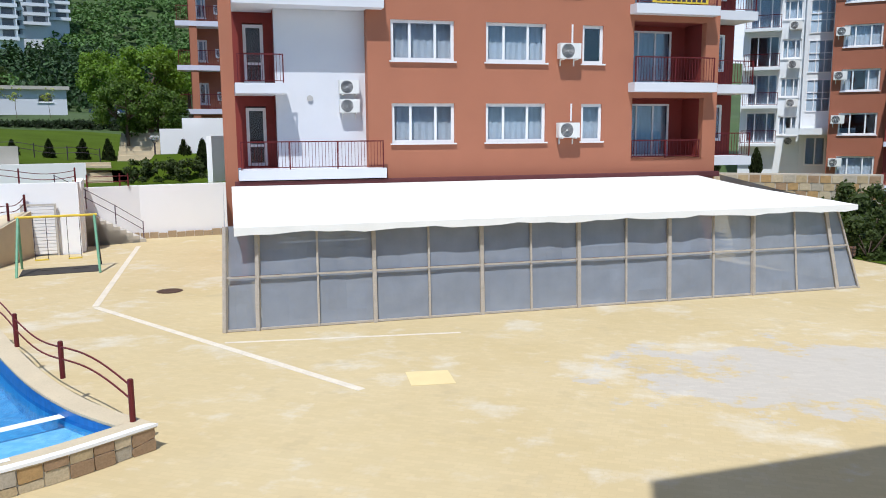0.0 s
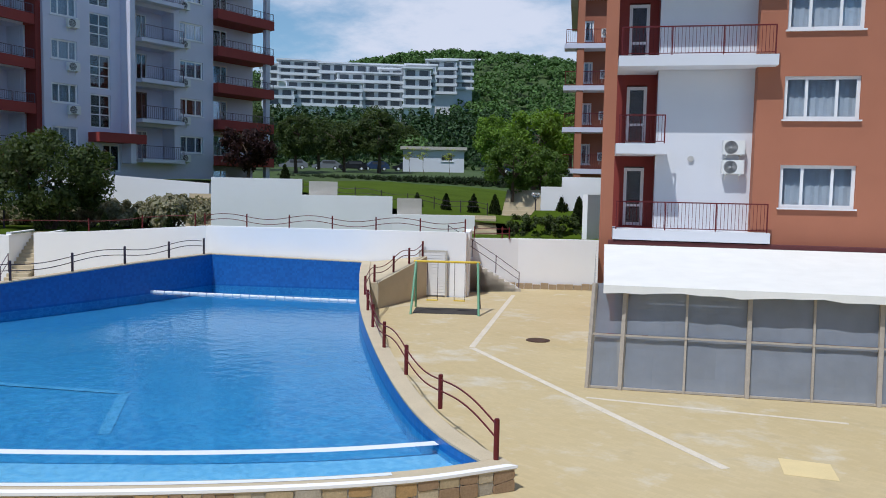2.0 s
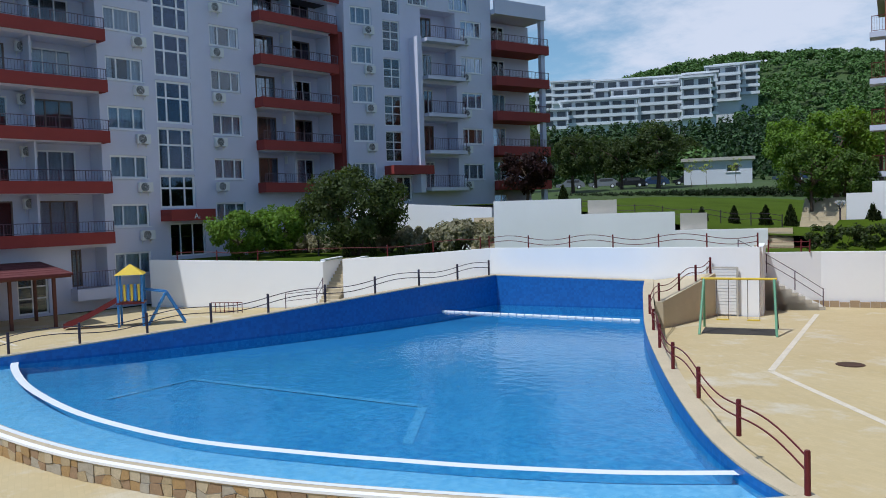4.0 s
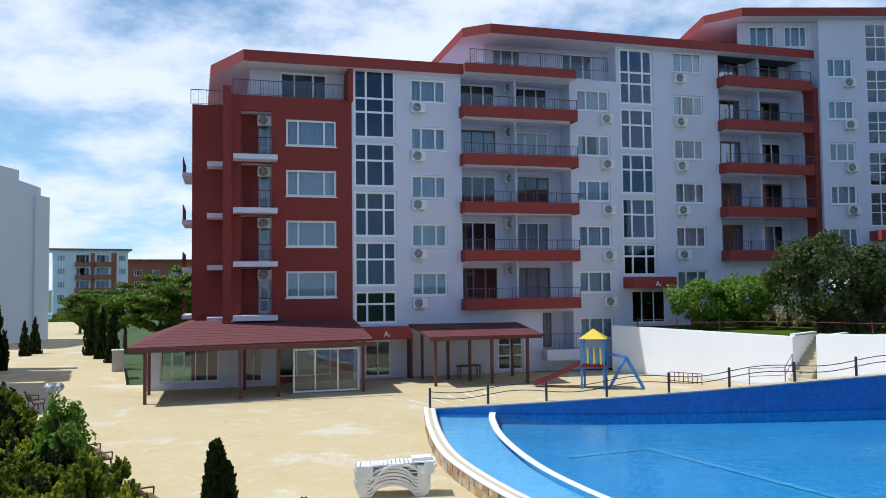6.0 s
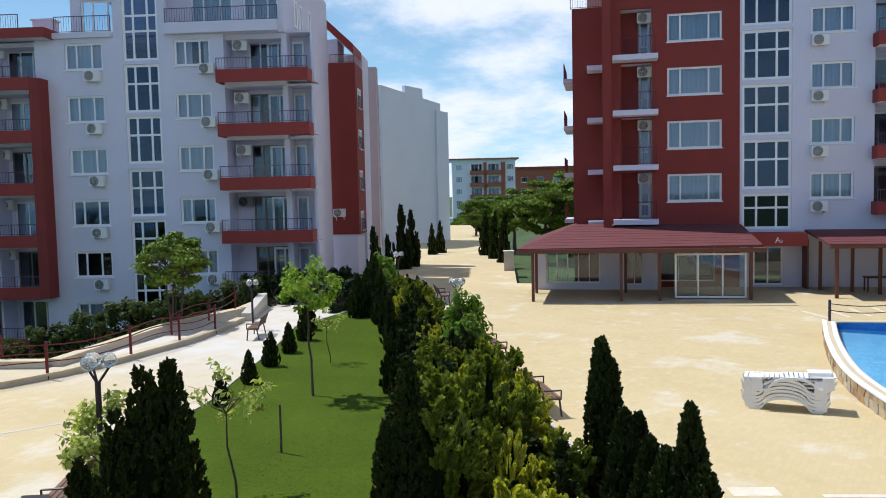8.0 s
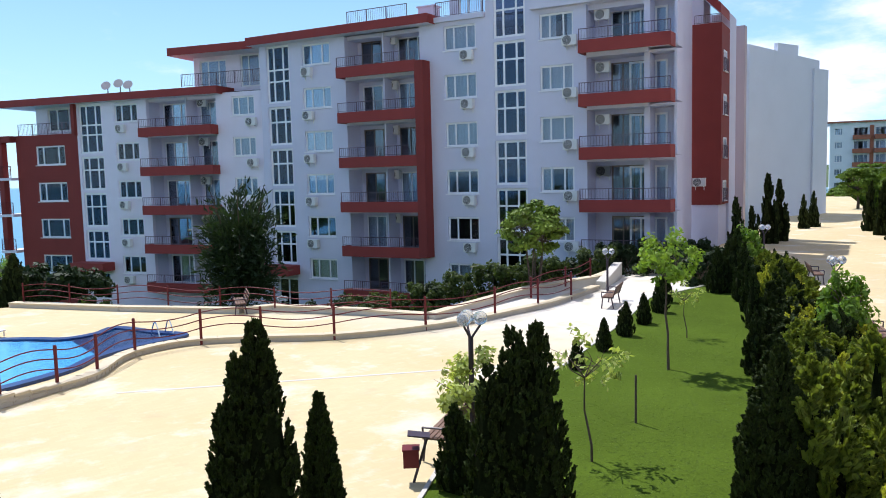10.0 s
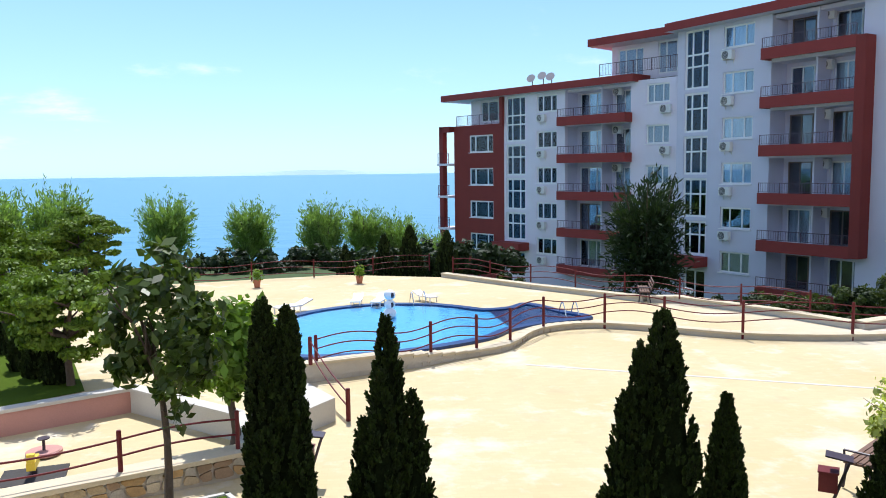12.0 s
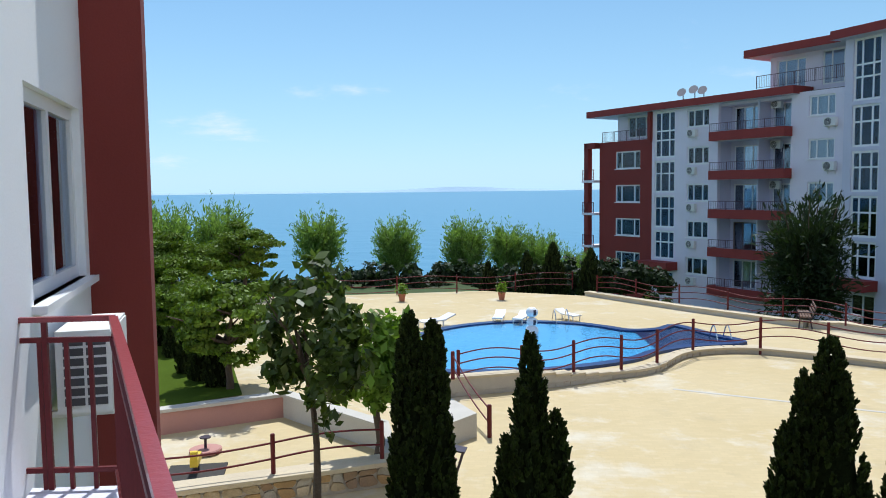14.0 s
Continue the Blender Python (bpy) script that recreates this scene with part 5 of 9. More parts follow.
def tent():
    m = fframe(15.75, 27.47)
    t = thing("pavilion_tent", "long tent pavilion with white canvas roof and clear sheeting", "tent", m)
    yb, yt, ze, zr = -6.6, -6.45, 2.78, 3.42

    def fx(s, z):
        k = z / ze
        lean = 0.12 if s < 10 else -1.0
        w = abs(s - 10.1) / 10.1
        return s + lean * k * w ** 6

    posts = [0.0, 0.85, 2.45, 4.0, 5.55, 7.1, 8.6, 10.1, 11.65, 13.1, 14.65, 16.1, 17.75, 19.3, 20.15]
    thick = {0, 1, 3, 5, 7, 9, 11, 13}
    for i, s in enumerate(posts):
        w = 0.075 if i in thick else 0.04
        MB().bar((s, yb, 0), (fx(s, ze), yt, ze), w, 4).put("post", WOODPOST, t)
    for i, (a, b) in enumerate(zip(posts, posts[1:])):
        for z0, z1 in ((0.06, 1.42), (1.46, ze)):
            mb = MB()
            n = 6
            for p in range(n):
                for q in range(4):
                    quad = []
                    for du, dv in ((0, 0), (1, 0), (1, 1), (0, 1)):
                        u, v = (p + du) / n, (q + dv) / 4
                        z = z0 + (z1 - z0) * v
                        x = fx(a, z) * (1 - u) + fx(b, z) * u
                        y = yb + (yt - yb) * z / ze + 0.04 * noise.noise(Vector((x * 2.0, z * 1.5, i))) * math.sin(math.pi * u)
                        quad.append((x, y + 0.05, z))
                    mb.face(quad)
            mb.put("sheet", SHEET, t, smooth=True)
        MB().bar((fx(a, 1.44), yb + 0.05, 1.44), (fx(b, 1.44), yb + 0.05, 1.44), 0.03, 4).put("cross_rail", WOODPOST, t)
        MB().bar((a, yb + 0.02, 0.04), (b, yb + 0.02, 0.04), 0.04, 4).put("base_rail", WOODPOST, t)
    # end walls
    for s in (0.0, 20.15):
        mb = MB()
        mb.face([(s, yb, 0), (s, -0.1, 0), (fx(s, ze), -0.1, zr), (fx(s, ze), yt, ze)])
        mb.put("end_sheet", SHEET, t)
    # canvas roof with a sagging skin and a valance
    x0, x1 = 0.45, 19.6
    nx, ny = 40, 8
    mb = MB()
    for j in range(ny + 1):
        for i in range(nx + 1):
            v = j / ny
            xa = x0 - 0.12 + (0.05) * v
            xb = x1 + 0.1 - 1.75 * v
            x = xa + (xb - xa) * i / nx
            z = ze + (zr - ze) * v - 0.05 * math.sin(math.pi * v) * (1 + 0.6 * math.cos(2 * math.pi * x / 3.05))
            y = yt - 0.35 + (6.3 + 0.0) * v
            mb.v.append((x, y, z))
    for j in range(ny):
        for i in range(nx):
            a = j * (nx + 1) + i
            mb.f.append((a, a + 1, a + nx + 2, a + nx + 1))
            mb.m.append(0)
    mb.put("canvas_roof", CANVAS, t, smooth=True)
    va = MB()
    for i in range(nx):
        xa, xb = x0 - 0.12 + (x1 + 0.22 - x0) * i / nx, x0 - 0.12 + (x1 + 0.22 - x0) * (i + 1) / nx
        wob = lambda x: 0.18 + 0.03 * math.sin(x * 2.1) + 0.02 * math.sin(x * 5.3)
        za, zb = ze - wob(xa), ze - wob(xb)
        va.face([(xa, yt - 0.37, za), (xb, yt - 0.37, zb), (xb, yt - 0.352, ze + 0.0), (xa, yt - 0.352, ze + 0.0)])
    va.put("valance", CANVAS, t)
    return t


tent()

# ---- plants ----
def leaf_mat(name, color, var=0.35, trans=0.35, rough=0.6):
    m = bpy.data.materials.new(name)
    m.use_nodes = True
    n, l = m.node_tree.nodes, m.node_tree.links
    b = n["Principled BSDF"]
    b.inputs["Roughness"].default_value = rough
    b.inputs["Specular IOR Level"].default_value = 0.25
    geo = n.new("ShaderNodeNewGeometry")
    ramp = n.new("ShaderNodeMapRange")
    ramp.inputs["To Min"].default_value, ramp.inputs["To Max"].default_value = 1 - var, 1 + var
    l.new(geo.outputs["Random Per Island"], ramp.inputs["Value"])
    co = n.new("ShaderNodeTexCoord")
    no = n.new("ShaderNodeTexNoise")
    no.inputs["Scale"].default_value = 1.6
    l.new(co.outputs["Object"], no.inputs["Vector"])
    r2 = n.new("ShaderNodeMapRange")
    r2.inputs["To Min"].default_value, r2.inputs["To Max"].default_value = 0.7, 1.3
    l.new(no.outputs["Fac"], r2.inputs["Value"])
    mu = n.new("ShaderNodeMath")
    mu.operation = "MULTIPLY"
    l.new(ramp.outputs[0], mu.inputs[0])
    l.new(r2.outputs[0], mu.inputs[1])
    sc = n.new("ShaderNodeVectorMath")
    sc.operation = "SCALE"
    sc.inputs[0].default_value = color
    l.new(mu.outputs[0], sc.inputs["Scale"])
    l.new(sc.outputs[0], b.inputs["Base Color"])
    tr = n.new("ShaderNodeBsdfTranslucent")
    sc2 = n.new("ShaderNodeVectorMath")
    sc2.operation = "MULTIPLY"
    sc2.inputs[1].default_value = (1.5, 1.6, 0.6)
    l.new(sc.outputs[0], sc2.inputs[0])
    l.new(sc2.outputs[0], tr.inputs[0])
    mx = n.new("ShaderNodeMixShader")
    mx.inputs[0].default_value = trans
    l.new(b.outputs[0], mx.inputs[1])
    l.new(tr.outputs[0], mx.inputs[2])
    l.new(mx.outputs[0], n["Material Output"].inputs[0])
    return m


LEAF = leaf_mat("fresh_leaves", (0.135, 0.225, 0.03))
LEAF_LIGHT = leaf_mat("young_yellow_green_leaves", (0.2, 0.29, 0.045), trans=0.4)
LEAF_TIP = leaf_mat("glossy_dark_leaves", (0.06, 0.092, 0.022), rough=0.42)
LEAF_PINE = leaf_mat("yellow_green_pine_needles", (0.13, 0.19, 0.02), trans=0.02)
LEAF_MID = leaf_mat("mid_green_leaves", (0.09, 0.15, 0.028))
LEAF_MID2 = leaf_mat("olive_leaves", (0.06, 0.085, 0.025))
LEAF_BROAD = leaf_mat("yellow_green_leaves", (0.115, 0.18, 0.016), trans=0.2)
LEAF_DARK = leaf_mat("dark_leaves", (0.024, 0.042, 0.014), trans=0.2)
LEAF_MAROON = leaf_mat("maroon_leaves", (0.032, 0.012, 0.012))
LEAF_WILLOW = leaf_mat("willow_leaves", (0.17, 0.26, 0.085), trans=0.45)
CYPRESS = leaf_mat("cypress_foliage", (0.034, 0.050, 0.010), var=0.7, trans=0.06, rough=0.75)
THUJA = leaf_mat("thuja_foliage", (0.17, 0.205, 0.03), var=0.5, trans=0.3, rough=0.75)
GOLD = leaf_mat("golden_thuja_foliage", (0.46, 0.45, 0.06), var=0.45, trans=0.3)
LEAF_PALE = leaf_mat("pale_yellow_green_leaves", (0.36, 0.40, 0.13), var=0.4, trans=0.35)
BLOSSOM = leaf_mat("whitish_blossom", (0.27, 0.25, 0.16), var=0.3, trans=0.2)
FOREST = leaf_mat("far_forest_leaves", (0.075, 0.145, 0.035), var=0.3, trans=0.1)
PINEW = leaf_mat("far_pine_needles", (0.038, 0.075, 0.026), var=0.5, trans=0.1)
BARK = material("brown_bark", (0.10, 0.07, 0.05), 0.9, var=0.3, scale=8, fine=40, bump=0.6)
# near-black, so the conifer cores read as the shade between the sprays
CORE = material("shade_core", (0.012, 0.016, 0.006), 0.95, var=0.6, scale=12, spec=0.0, bump=0.8)


def quads_mesh(name, P, mat):
    """P: (n, 4, 3) corners of n loose quads."""
    n = len(P)
    me = bpy.data.meshes.new(name)
    me.vertices.add(4 * n)
    me.vertices.foreach_set("co", P.reshape(-1).astype(np.float32))
    me.loops.add(4 * n)
    me.loops.foreach_set("vertex_index", np.arange(4 * n, dtype=np.int32))
    me.polygons.add(n)
    me.polygons.foreach_set("loop_start", np.arange(0, 4 * n, 4, dtype=np.int32))
    me.polygons.foreach_set("loop_total", np.full(n, 4, dtype=np.int32))
    me.materials.append(mat)
    me.update(calc_edges=True)
    return me


def leaves(rs, C, N, size, aspect=1.6, tilt=0.8):
    """Quads at centres C whose normals scatter about N."""
    n = len(C)
    N = N + rs.normal(0, tilt, (n, 3))
    N /= np.linalg.norm(N, axis=1)[:, None] + 1e-9
    A = np.cross(N, rs.normal(0, 1, (n, 3)))
    A /= np.linalg.norm(A, axis=1)[:, None] + 1e-9
    B = np.cross(N, A)
    s = size * rs.uniform(0.6, 1.35, (n, 1))
    A, B = A * s * aspect / 2, B * s / 2
    return np.stack([C - A, C - B * 0.9, C + A, C + B * 0.9], 1)


def clumped(rs, n, clumps, spread, radii, flat=1.0):
    """Leaf centres gathered in clumps over an ellipsoid, with gaps."""
    d = rs.normal(0, 1, (clumps, 3))
    d /= np.linalg.norm(d, axis=1)[:, None]
    r = rs.uniform(0.45, 1.0, (clumps, 1)) ** 0.6
    c = d * r * np.array(radii)
    k = rs.integers(0, clumps, n)
    off = rs.normal(0, 1, (n, 3))
    off /= np.linalg.norm(off, axis=1)[:, None]
    size = rs.uniform(0.6, 1.25, clumps)
    off = off * np.array([1, 1, flat])
    p = c[k] + off * (rs.uniform(0, 1, (n, 1)) ** 0.5) * spread * size[k][:, None]
    return p, off * 0.8 + d[k] * 0.5 + np.array([0, 0, 0.35])


def tree_proto(name, label, h, trunk_h, radii, n=3000, clumps=45, spread=0.55, leaf=0.12, mat=None, seed=1, stems=1, droop=0.0, lean=0.0, group="", girth=0.035, flat=1.0):
    rs = np.random.default_rng(seed)
    t = thing(name, label, "tree", group=group)
    cz = h - radii[2]
    mb = MB()
    tips = []
    for s in range(stems):
        a0 = 2 * math.pi * s / max(1, stems) + seed
        p = Vector((0.12 * math.cos(a0) * (stems > 1), 0.12 * math.sin(a0) * (stems > 1), 0))
        rad = girth * h / (1 + 0.35 * (stems - 1))
        segs = 5
        for i in range(segs):
            out = 0.25 * (stems > 1) * radii[0]
            q = p + Vector((out * math.cos(a0) / segs + rs.normal(0, 0.03) + lean / segs, out * math.sin(a0) / segs + rs.normal(0, 0.03), (trunk_h + 0.5 * (cz - trunk_h)) / segs))
            mb.bar(p, q, rad * (1 - 0.1 * i), 8, r2=rad * (1 - 0.1 * (i + 1)))
            p = q
        tips.append((p, rad * 0.55))
    for p, rad in tips:
        for b in range(6):
            a = 2 * math.pi * b / 6 + rs.uniform(0, 0.8)
            q = p + Vector((math.cos(a) * radii[0] * 0.5, math.sin(a) * radii[1] * 0.5, radii[2] * rs.uniform(0.1, 0.7)))
            mb.bar(p, q, rad, 6, r2=rad * 0.5)
            for c in range(2):
                e = q + Vector((rs.normal(0, 0.3) * radii[0], rs.normal(0, 0.3) * radii[1], radii[2] * rs.uniform(0.1, 0.45)))
                mb.bar(q, e, rad * 0.5, 5, r2=rad * 0.2)
    mb.put("trunk", BARK, t)
    C, N = clumped(rs, n, clumps, spread, radii, flat)
    if droop:
        rr = np.hypot(C[:, 0] / radii[0], C[:, 1] / radii[1])
        C[:, 2] -= droop * rr ** 2
    C += np.array([lean, 0, cz])
    me = quads_mesh("crown", leaves(rs, C, N, leaf, 1.7), mat or LEAF)
    child(new("crown", me), t)
    return t


def cone_proto(name, label, h, r, n, leaf, mat, seed=1, tips=1, base=0.0, category="conifer", group="", loose=0.0, spray=0.34, leaders=(), full=0.92, tight=False):
    """A dense upright conifer: near-black core painted as inner shade and many upward sprays of scale leaves, ragged in
    outline.
    """
    rs = np.random.default_rng(seed)
    t = thing(name, label, category, group=group)
    shafts = [(0.0, 0.0, h, r), *leaders]
    for a in rs.uniform(0, 6.28, tips - 1):
        d = r * rs.uniform(0.4, 0.75)
        shafts.append((d * math.cos(a), d * math.sin(a), h * rs.uniform(0.55, 0.93), r * rs.uniform(0.42, 0.62)))
    total = sum(q[2] * q[3] for q in shafts)
    prof = lambda z: np.minimum(1.0, (1 - z) * 1.14) ** full * (0.75 + 0.25 * np.minimum(1, z / 0.15))
    quads = []
    core = MB()
    for x0, y0, hh, rr in shafts:
        m = int(n * hh * rr / total)
        k = max(12, int(m / (42 if tight else 95)))
        sz = rs.uniform(0, 1, k) ** 0.85
        sa = rs.uniform(0, 2 * math.pi, k)
        sr = rr * prof(sz) * rs.uniform(0.86 if tight else 0.5, 1.0 + 0.15 * loose, k)
        S = np.stack([x0 + sr * np.cos(sa), y0 + sr * np.sin(sa), base + sz * hh], 1)
        lean = 0.22 + 0.35 * loose + 0.08 * tight
        D = np.stack([lean * np.cos(sa), lean * np.sin(sa), np.ones(k)], 1) + rs.normal(0, 0.1 + 0.15 * loose, (k, 3))
        D /= np.linalg.norm(D, axis=1)[:, None]
        L = spray * rs.uniform(0.6, 1.35, k) * (1 - 0.35 * sz)
        w = rs.integers(0, k, m)
        u = rs.uniform(-0.25, 1.0, m)
        off = rs.normal(0, 1, (m, 3))
        off /= np.linalg.norm(off, axis=1)[:, None]
        wid = 0.27 * L[w] * np.sqrt(np.clip(1 - u, 0.03, 1)) * rs.uniform(0.2, 1.0, m) ** 0.5
        C = S[w] + D[w] * (L[w] * u)[:, None] + off * wid[:, None]
        C[:, 2] = np.maximum(C[:, 2], 0.02)
        up = D[w] + off * 0.45 + rs.normal(0, 0.25, (m, 3))
        up /= np.linalg.norm(up, axis=1)[:, None]
        side = np.cross(up, rs.normal(0, 1, (m, 3)))
        side /= np.linalg.norm(side, axis=1)[:, None]
        q = leaf * rs.uniform(0.6, 1.4, (m, 1))
        quads.append(np.stack([C - side * q * 0.45 - up * q * 0.6, C + side * q * 0.45 - up * q * 0.5, C + side * q * 0.2 + up * q * 0.9, C - side * q * 0.2 + up * q * 0.9], 1))
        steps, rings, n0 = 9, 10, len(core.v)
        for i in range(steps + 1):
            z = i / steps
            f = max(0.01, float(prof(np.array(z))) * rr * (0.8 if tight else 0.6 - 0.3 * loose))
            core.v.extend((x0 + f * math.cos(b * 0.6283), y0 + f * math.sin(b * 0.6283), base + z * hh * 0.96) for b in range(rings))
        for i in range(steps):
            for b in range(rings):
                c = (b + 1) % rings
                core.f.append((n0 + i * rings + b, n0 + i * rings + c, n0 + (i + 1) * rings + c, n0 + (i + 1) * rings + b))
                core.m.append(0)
    tagged(core.put("shade_filler", CORE, t), kind="stuff")
    child(new("foliage", quads_mesh("foliage", np.concatenate(quads), mat)), t)
    MB().bar((0, 0, -0.1), (0, 0, base + 0.3), 0.05, 8).put("trunk", BARK, t)
    return t


def willow_proto(name, label, h, trunk_h, radius, strands, per, leaf, mat, seed=1, droop=0.0, group=""):
    """A feathery tree of long thin leaf strands fanning up and out of several limbs."""
    rs = np.random.default_rng(seed)
    t = thing(name, label, "tree", group=group)
    mb = MB()
    mb.bar((0, 0, -0.3), (0, 0, trunk_h), 0.16, 8, r2=0.13)
    for b in range(7):
        a = 0.9 * b + rs.uniform(0, 0.4)
        q = Vector((math.cos(a) * radius * 0.4, math.sin(a) * radius * 0.4, trunk_h + (h - trunk_h) * rs.uniform(0.35, 0.6)))
        mb.bar((0, 0, trunk_h - 0.1), q, 0.09, 6, r2=0.04)
        mb.bar(q, q + Vector((math.cos(a) * radius * 0.25, math.sin(a) * radius * 0.25, (h - trunk_h) * 0.25)), 0.04, 5, r2=0.015)
    mb.put("trunk", BARK, t)
    a = rs.uniform(0, 2 * math.pi, strands)
    e = rs.uniform(0, 1, strands)
    root = np.stack([np.cos(a) * radius * 0.3 * e, np.sin(a) * radius * 0.3 * e, trunk_h + (h - trunk_h) * rs.uniform(0.0, 0.5, strands)], 1)
    out = radius * rs.uniform(0.25, 0.85, strands)
    rise = (h - trunk_h) * rs.uniform(0.12, 0.62, strands) * (1.15 - 0.65 * out / radius)
    k = np.repeat(np.arange(strands), per)
    u = rs.uniform(0.15, 1.0, len(k))
    ang = a[k] + rs.normal(0, 0.5, strands)[k]
    C = root[k] + np.stack([np.cos(ang) * out[k] * u, np.sin(ang) * out[k] * u, rise[k] * u - droop * u ** 2.5 * (h - trunk_h) * 0.55], 1) + rs.normal(0, 0.13, (len(k), 3))
    up = np.stack([np.cos(ang) * out[k], np.sin(ang) * out[k], rise[k] * 1.3 - droop * u * h * 0.7], 1)
    up /= np.linalg.norm(up, axis=1)[:, None]
    up += rs.normal(0, 0.45, up.shape)
    up /= np.linalg.norm(up, axis=1)[:, None]
    side = np.cross(up, rs.normal(0, 1, up.shape))
    side /= np.linalg.norm(side, axis=1)[:, None]
    q = leaf * rs.uniform(0.6, 1.4, (len(k), 1))
    P = np.stack([C - up * q, C + side * q * 0.22, C + up * q, C - side * q * 0.22], 1)
    child(new("crown", quads_mesh("crown", P, mat)), t)
    return t


def bush_proto(name, label, radii, n, leaf, mat, seed=1, clumps=14, spread=0.3, group=""):
    rs = np.random.default_rng(seed)
    t = thing(name, label, "shrub", group=group)
    C, N = clumped(rs, n, clumps, spread, radii)
    C[:, 2] = np.abs(C[:, 2] + radii[2] * 0.75)
    child(new("foliage", quads_mesh("foliage", leaves(rs, C, N, leaf, 1.5), mat)), t)
    mb = MB()
    for i in range(7):
        a = 2 * math.pi * i / 7
        mb.bar((0, 0, 0), (math.cos(a) * radii[0] * 0.6, math.sin(a) * radii[1] * 0.6, radii[2] * 1.1), 0.025, 5, r2=0.008)
    mb.put("branching", BARK, t)
    return t


FIRST = {}


def place(proto, x, y, z=0.0, s=1.0, rz=0.0, sz=None):
    """Sets the first plant of a kind, then copies it."""
    m = pose(x, y, z, 0, 0, rz) @ Matrix.Diagonal((s, s, sz or s, 1))
    if proto.name not in FIRST:
        FIRST[proto.name] = proto
        proto.matrix_basis = m
        return proto
    c = copy_thing(proto, m)
    c.matrix_basis = m
    return c


# ---- garden between the squares ----
GARDEN = [(-38.5, -12.3), (-26, -6.5), (-19.3, -3.4), (-13.6, -0.9), (-10.4, 1.2), (-4, 3.4), (1.1, 3.4), (1.1, -12.6), (-0.9, -13.0), (-1.6, -10.8), (-5.4, -10.0), (-8.7, -8.5), (-10.9, -9.7), (-13.5, -11.0), (-17.8, -11.6), (-24, -13.3), (-29, -14.9), (-33, -14.5)]
fill("garden_lawn", [GARDEN], 0.05, LAWN)
tagged(bpy.data.objects["garden_lawn"], "mown green lawn strip between two paved squares", "lawn", kind="structure")
kerb = MB()
for (ax, ay), (bx, by) in zip(GARDEN, GARDEN[1:] + GARDEN[:1]):
    e = Vector((bx - ax, by - ay, 0)).normalized()
    nn = Vector((e.y, -e.x, 0)) * 0.08
    kerb.prism([(ax + nn.x, ay + nn.y), (ax, ay), (bx, by), (bx + nn.x, by + nn.y)], -0.05, 0.08)
tagged(kerb.put("kerb", CONCRETE), "low pale concrete kerb round the lawn", "kerb", kind="structure")


def grass_blades():
    """Short blades over the lawn, densest where the camera stands."""
    rs = np.random.default_rng(5)
    pts = []
    poly = np.array(GARDEN)
    while len(pts) < 90000:
        c = rs.uniform((-32, -14.5), (0, 2.5), (40000, 2))
        inside = np.zeros(len(c), bool)
        j = len(poly) - 1
        for i in range(len(poly)):
            cond = ((poly[i, 1] > c[:, 1]) != (poly[j, 1] > c[:, 1])) & (c[:, 0] < (poly[j, 0] - poly[i, 0]) * (c[:, 1] - poly[i, 1]) / (poly[j, 1] - poly[i, 1] + 1e-12) + poly[i, 0])
            inside ^= cond
            j = i
        pts.extend(c[inside].tolist())
    p = np.array(pts[:90000])
    n = len(p)
    a = rs.uniform(0, 6.28, n)
    w = np.stack([np.cos(a), np.sin(a), 0 * a], 1) * 0.009
    lean = rs.normal(0, 0.035, (n, 3))
    lean[:, 2] = rs.uniform(0.003, 0.009, n)
    C = np.stack([p[:, 0], p[:, 1], np.full(n, 0.05)], 1)
    P = np.stack([C - w, C + w, C + lean + w * 0.5, C + lean - w * 0.5], 1)
    return tagged(new("grass", quads_mesh("grass", P, leaf_mat("grass_blades", (0.068, 0.108, 0.010), trans=0.15, var=0.35, rough=0.95))), "short mown green grass blades", "grass", kind="stuff")


grass_blades()

cyp_tall = cone_proto("cypress", "tall dense dark green pyramidal cypress", 3.7, 0.72, 7000, 0.085, CYPRESS, 3, tips=4, group="path cypresses", full=0.8)
cyp_slim = cone_proto("cypress", "slim dark green columnar cypress", 3.9, 0.45, 9000, 0.07, CYPRESS, 4, tips=3, group="garden cypresses")
cyp_small = cone_proto("cypress", "small dark green cone-shaped cypress", 1.5, 0.42, 8000, 0.045, CYPRESS, 5, spray=0.12, tips=2, full=0.7, tight=True, group="small garden cypresses")
thuja = cone_proto("thuja", "mid-green bushy thuja in the mixed hedge", 2.6, 0.75, 7500, 0.085, THUJA, 6, tips=8, loose=1.0, spray=0.38, group="thujas in the hedge")
dim = cone_proto("thuja", "dark olive green thuja in the mixed hedge", 2.6, 0.75, 7500, 0.075, CYPRESS, 16, tips=8, loose=0.8, spray=0.34, group="thujas in the hedge")
gold = cone_proto("thuja", "golden yellow thuja bush in the mixed hedge", 1.7, 0.7, 6500, 0.08, GOLD, 7, tips=9, loose=1.0, spray=0.34, group="thujas in the hedge")


def polar(az, d):
    a = radians(az)
    return -math.sin(a) * d, math.cos(a) * d


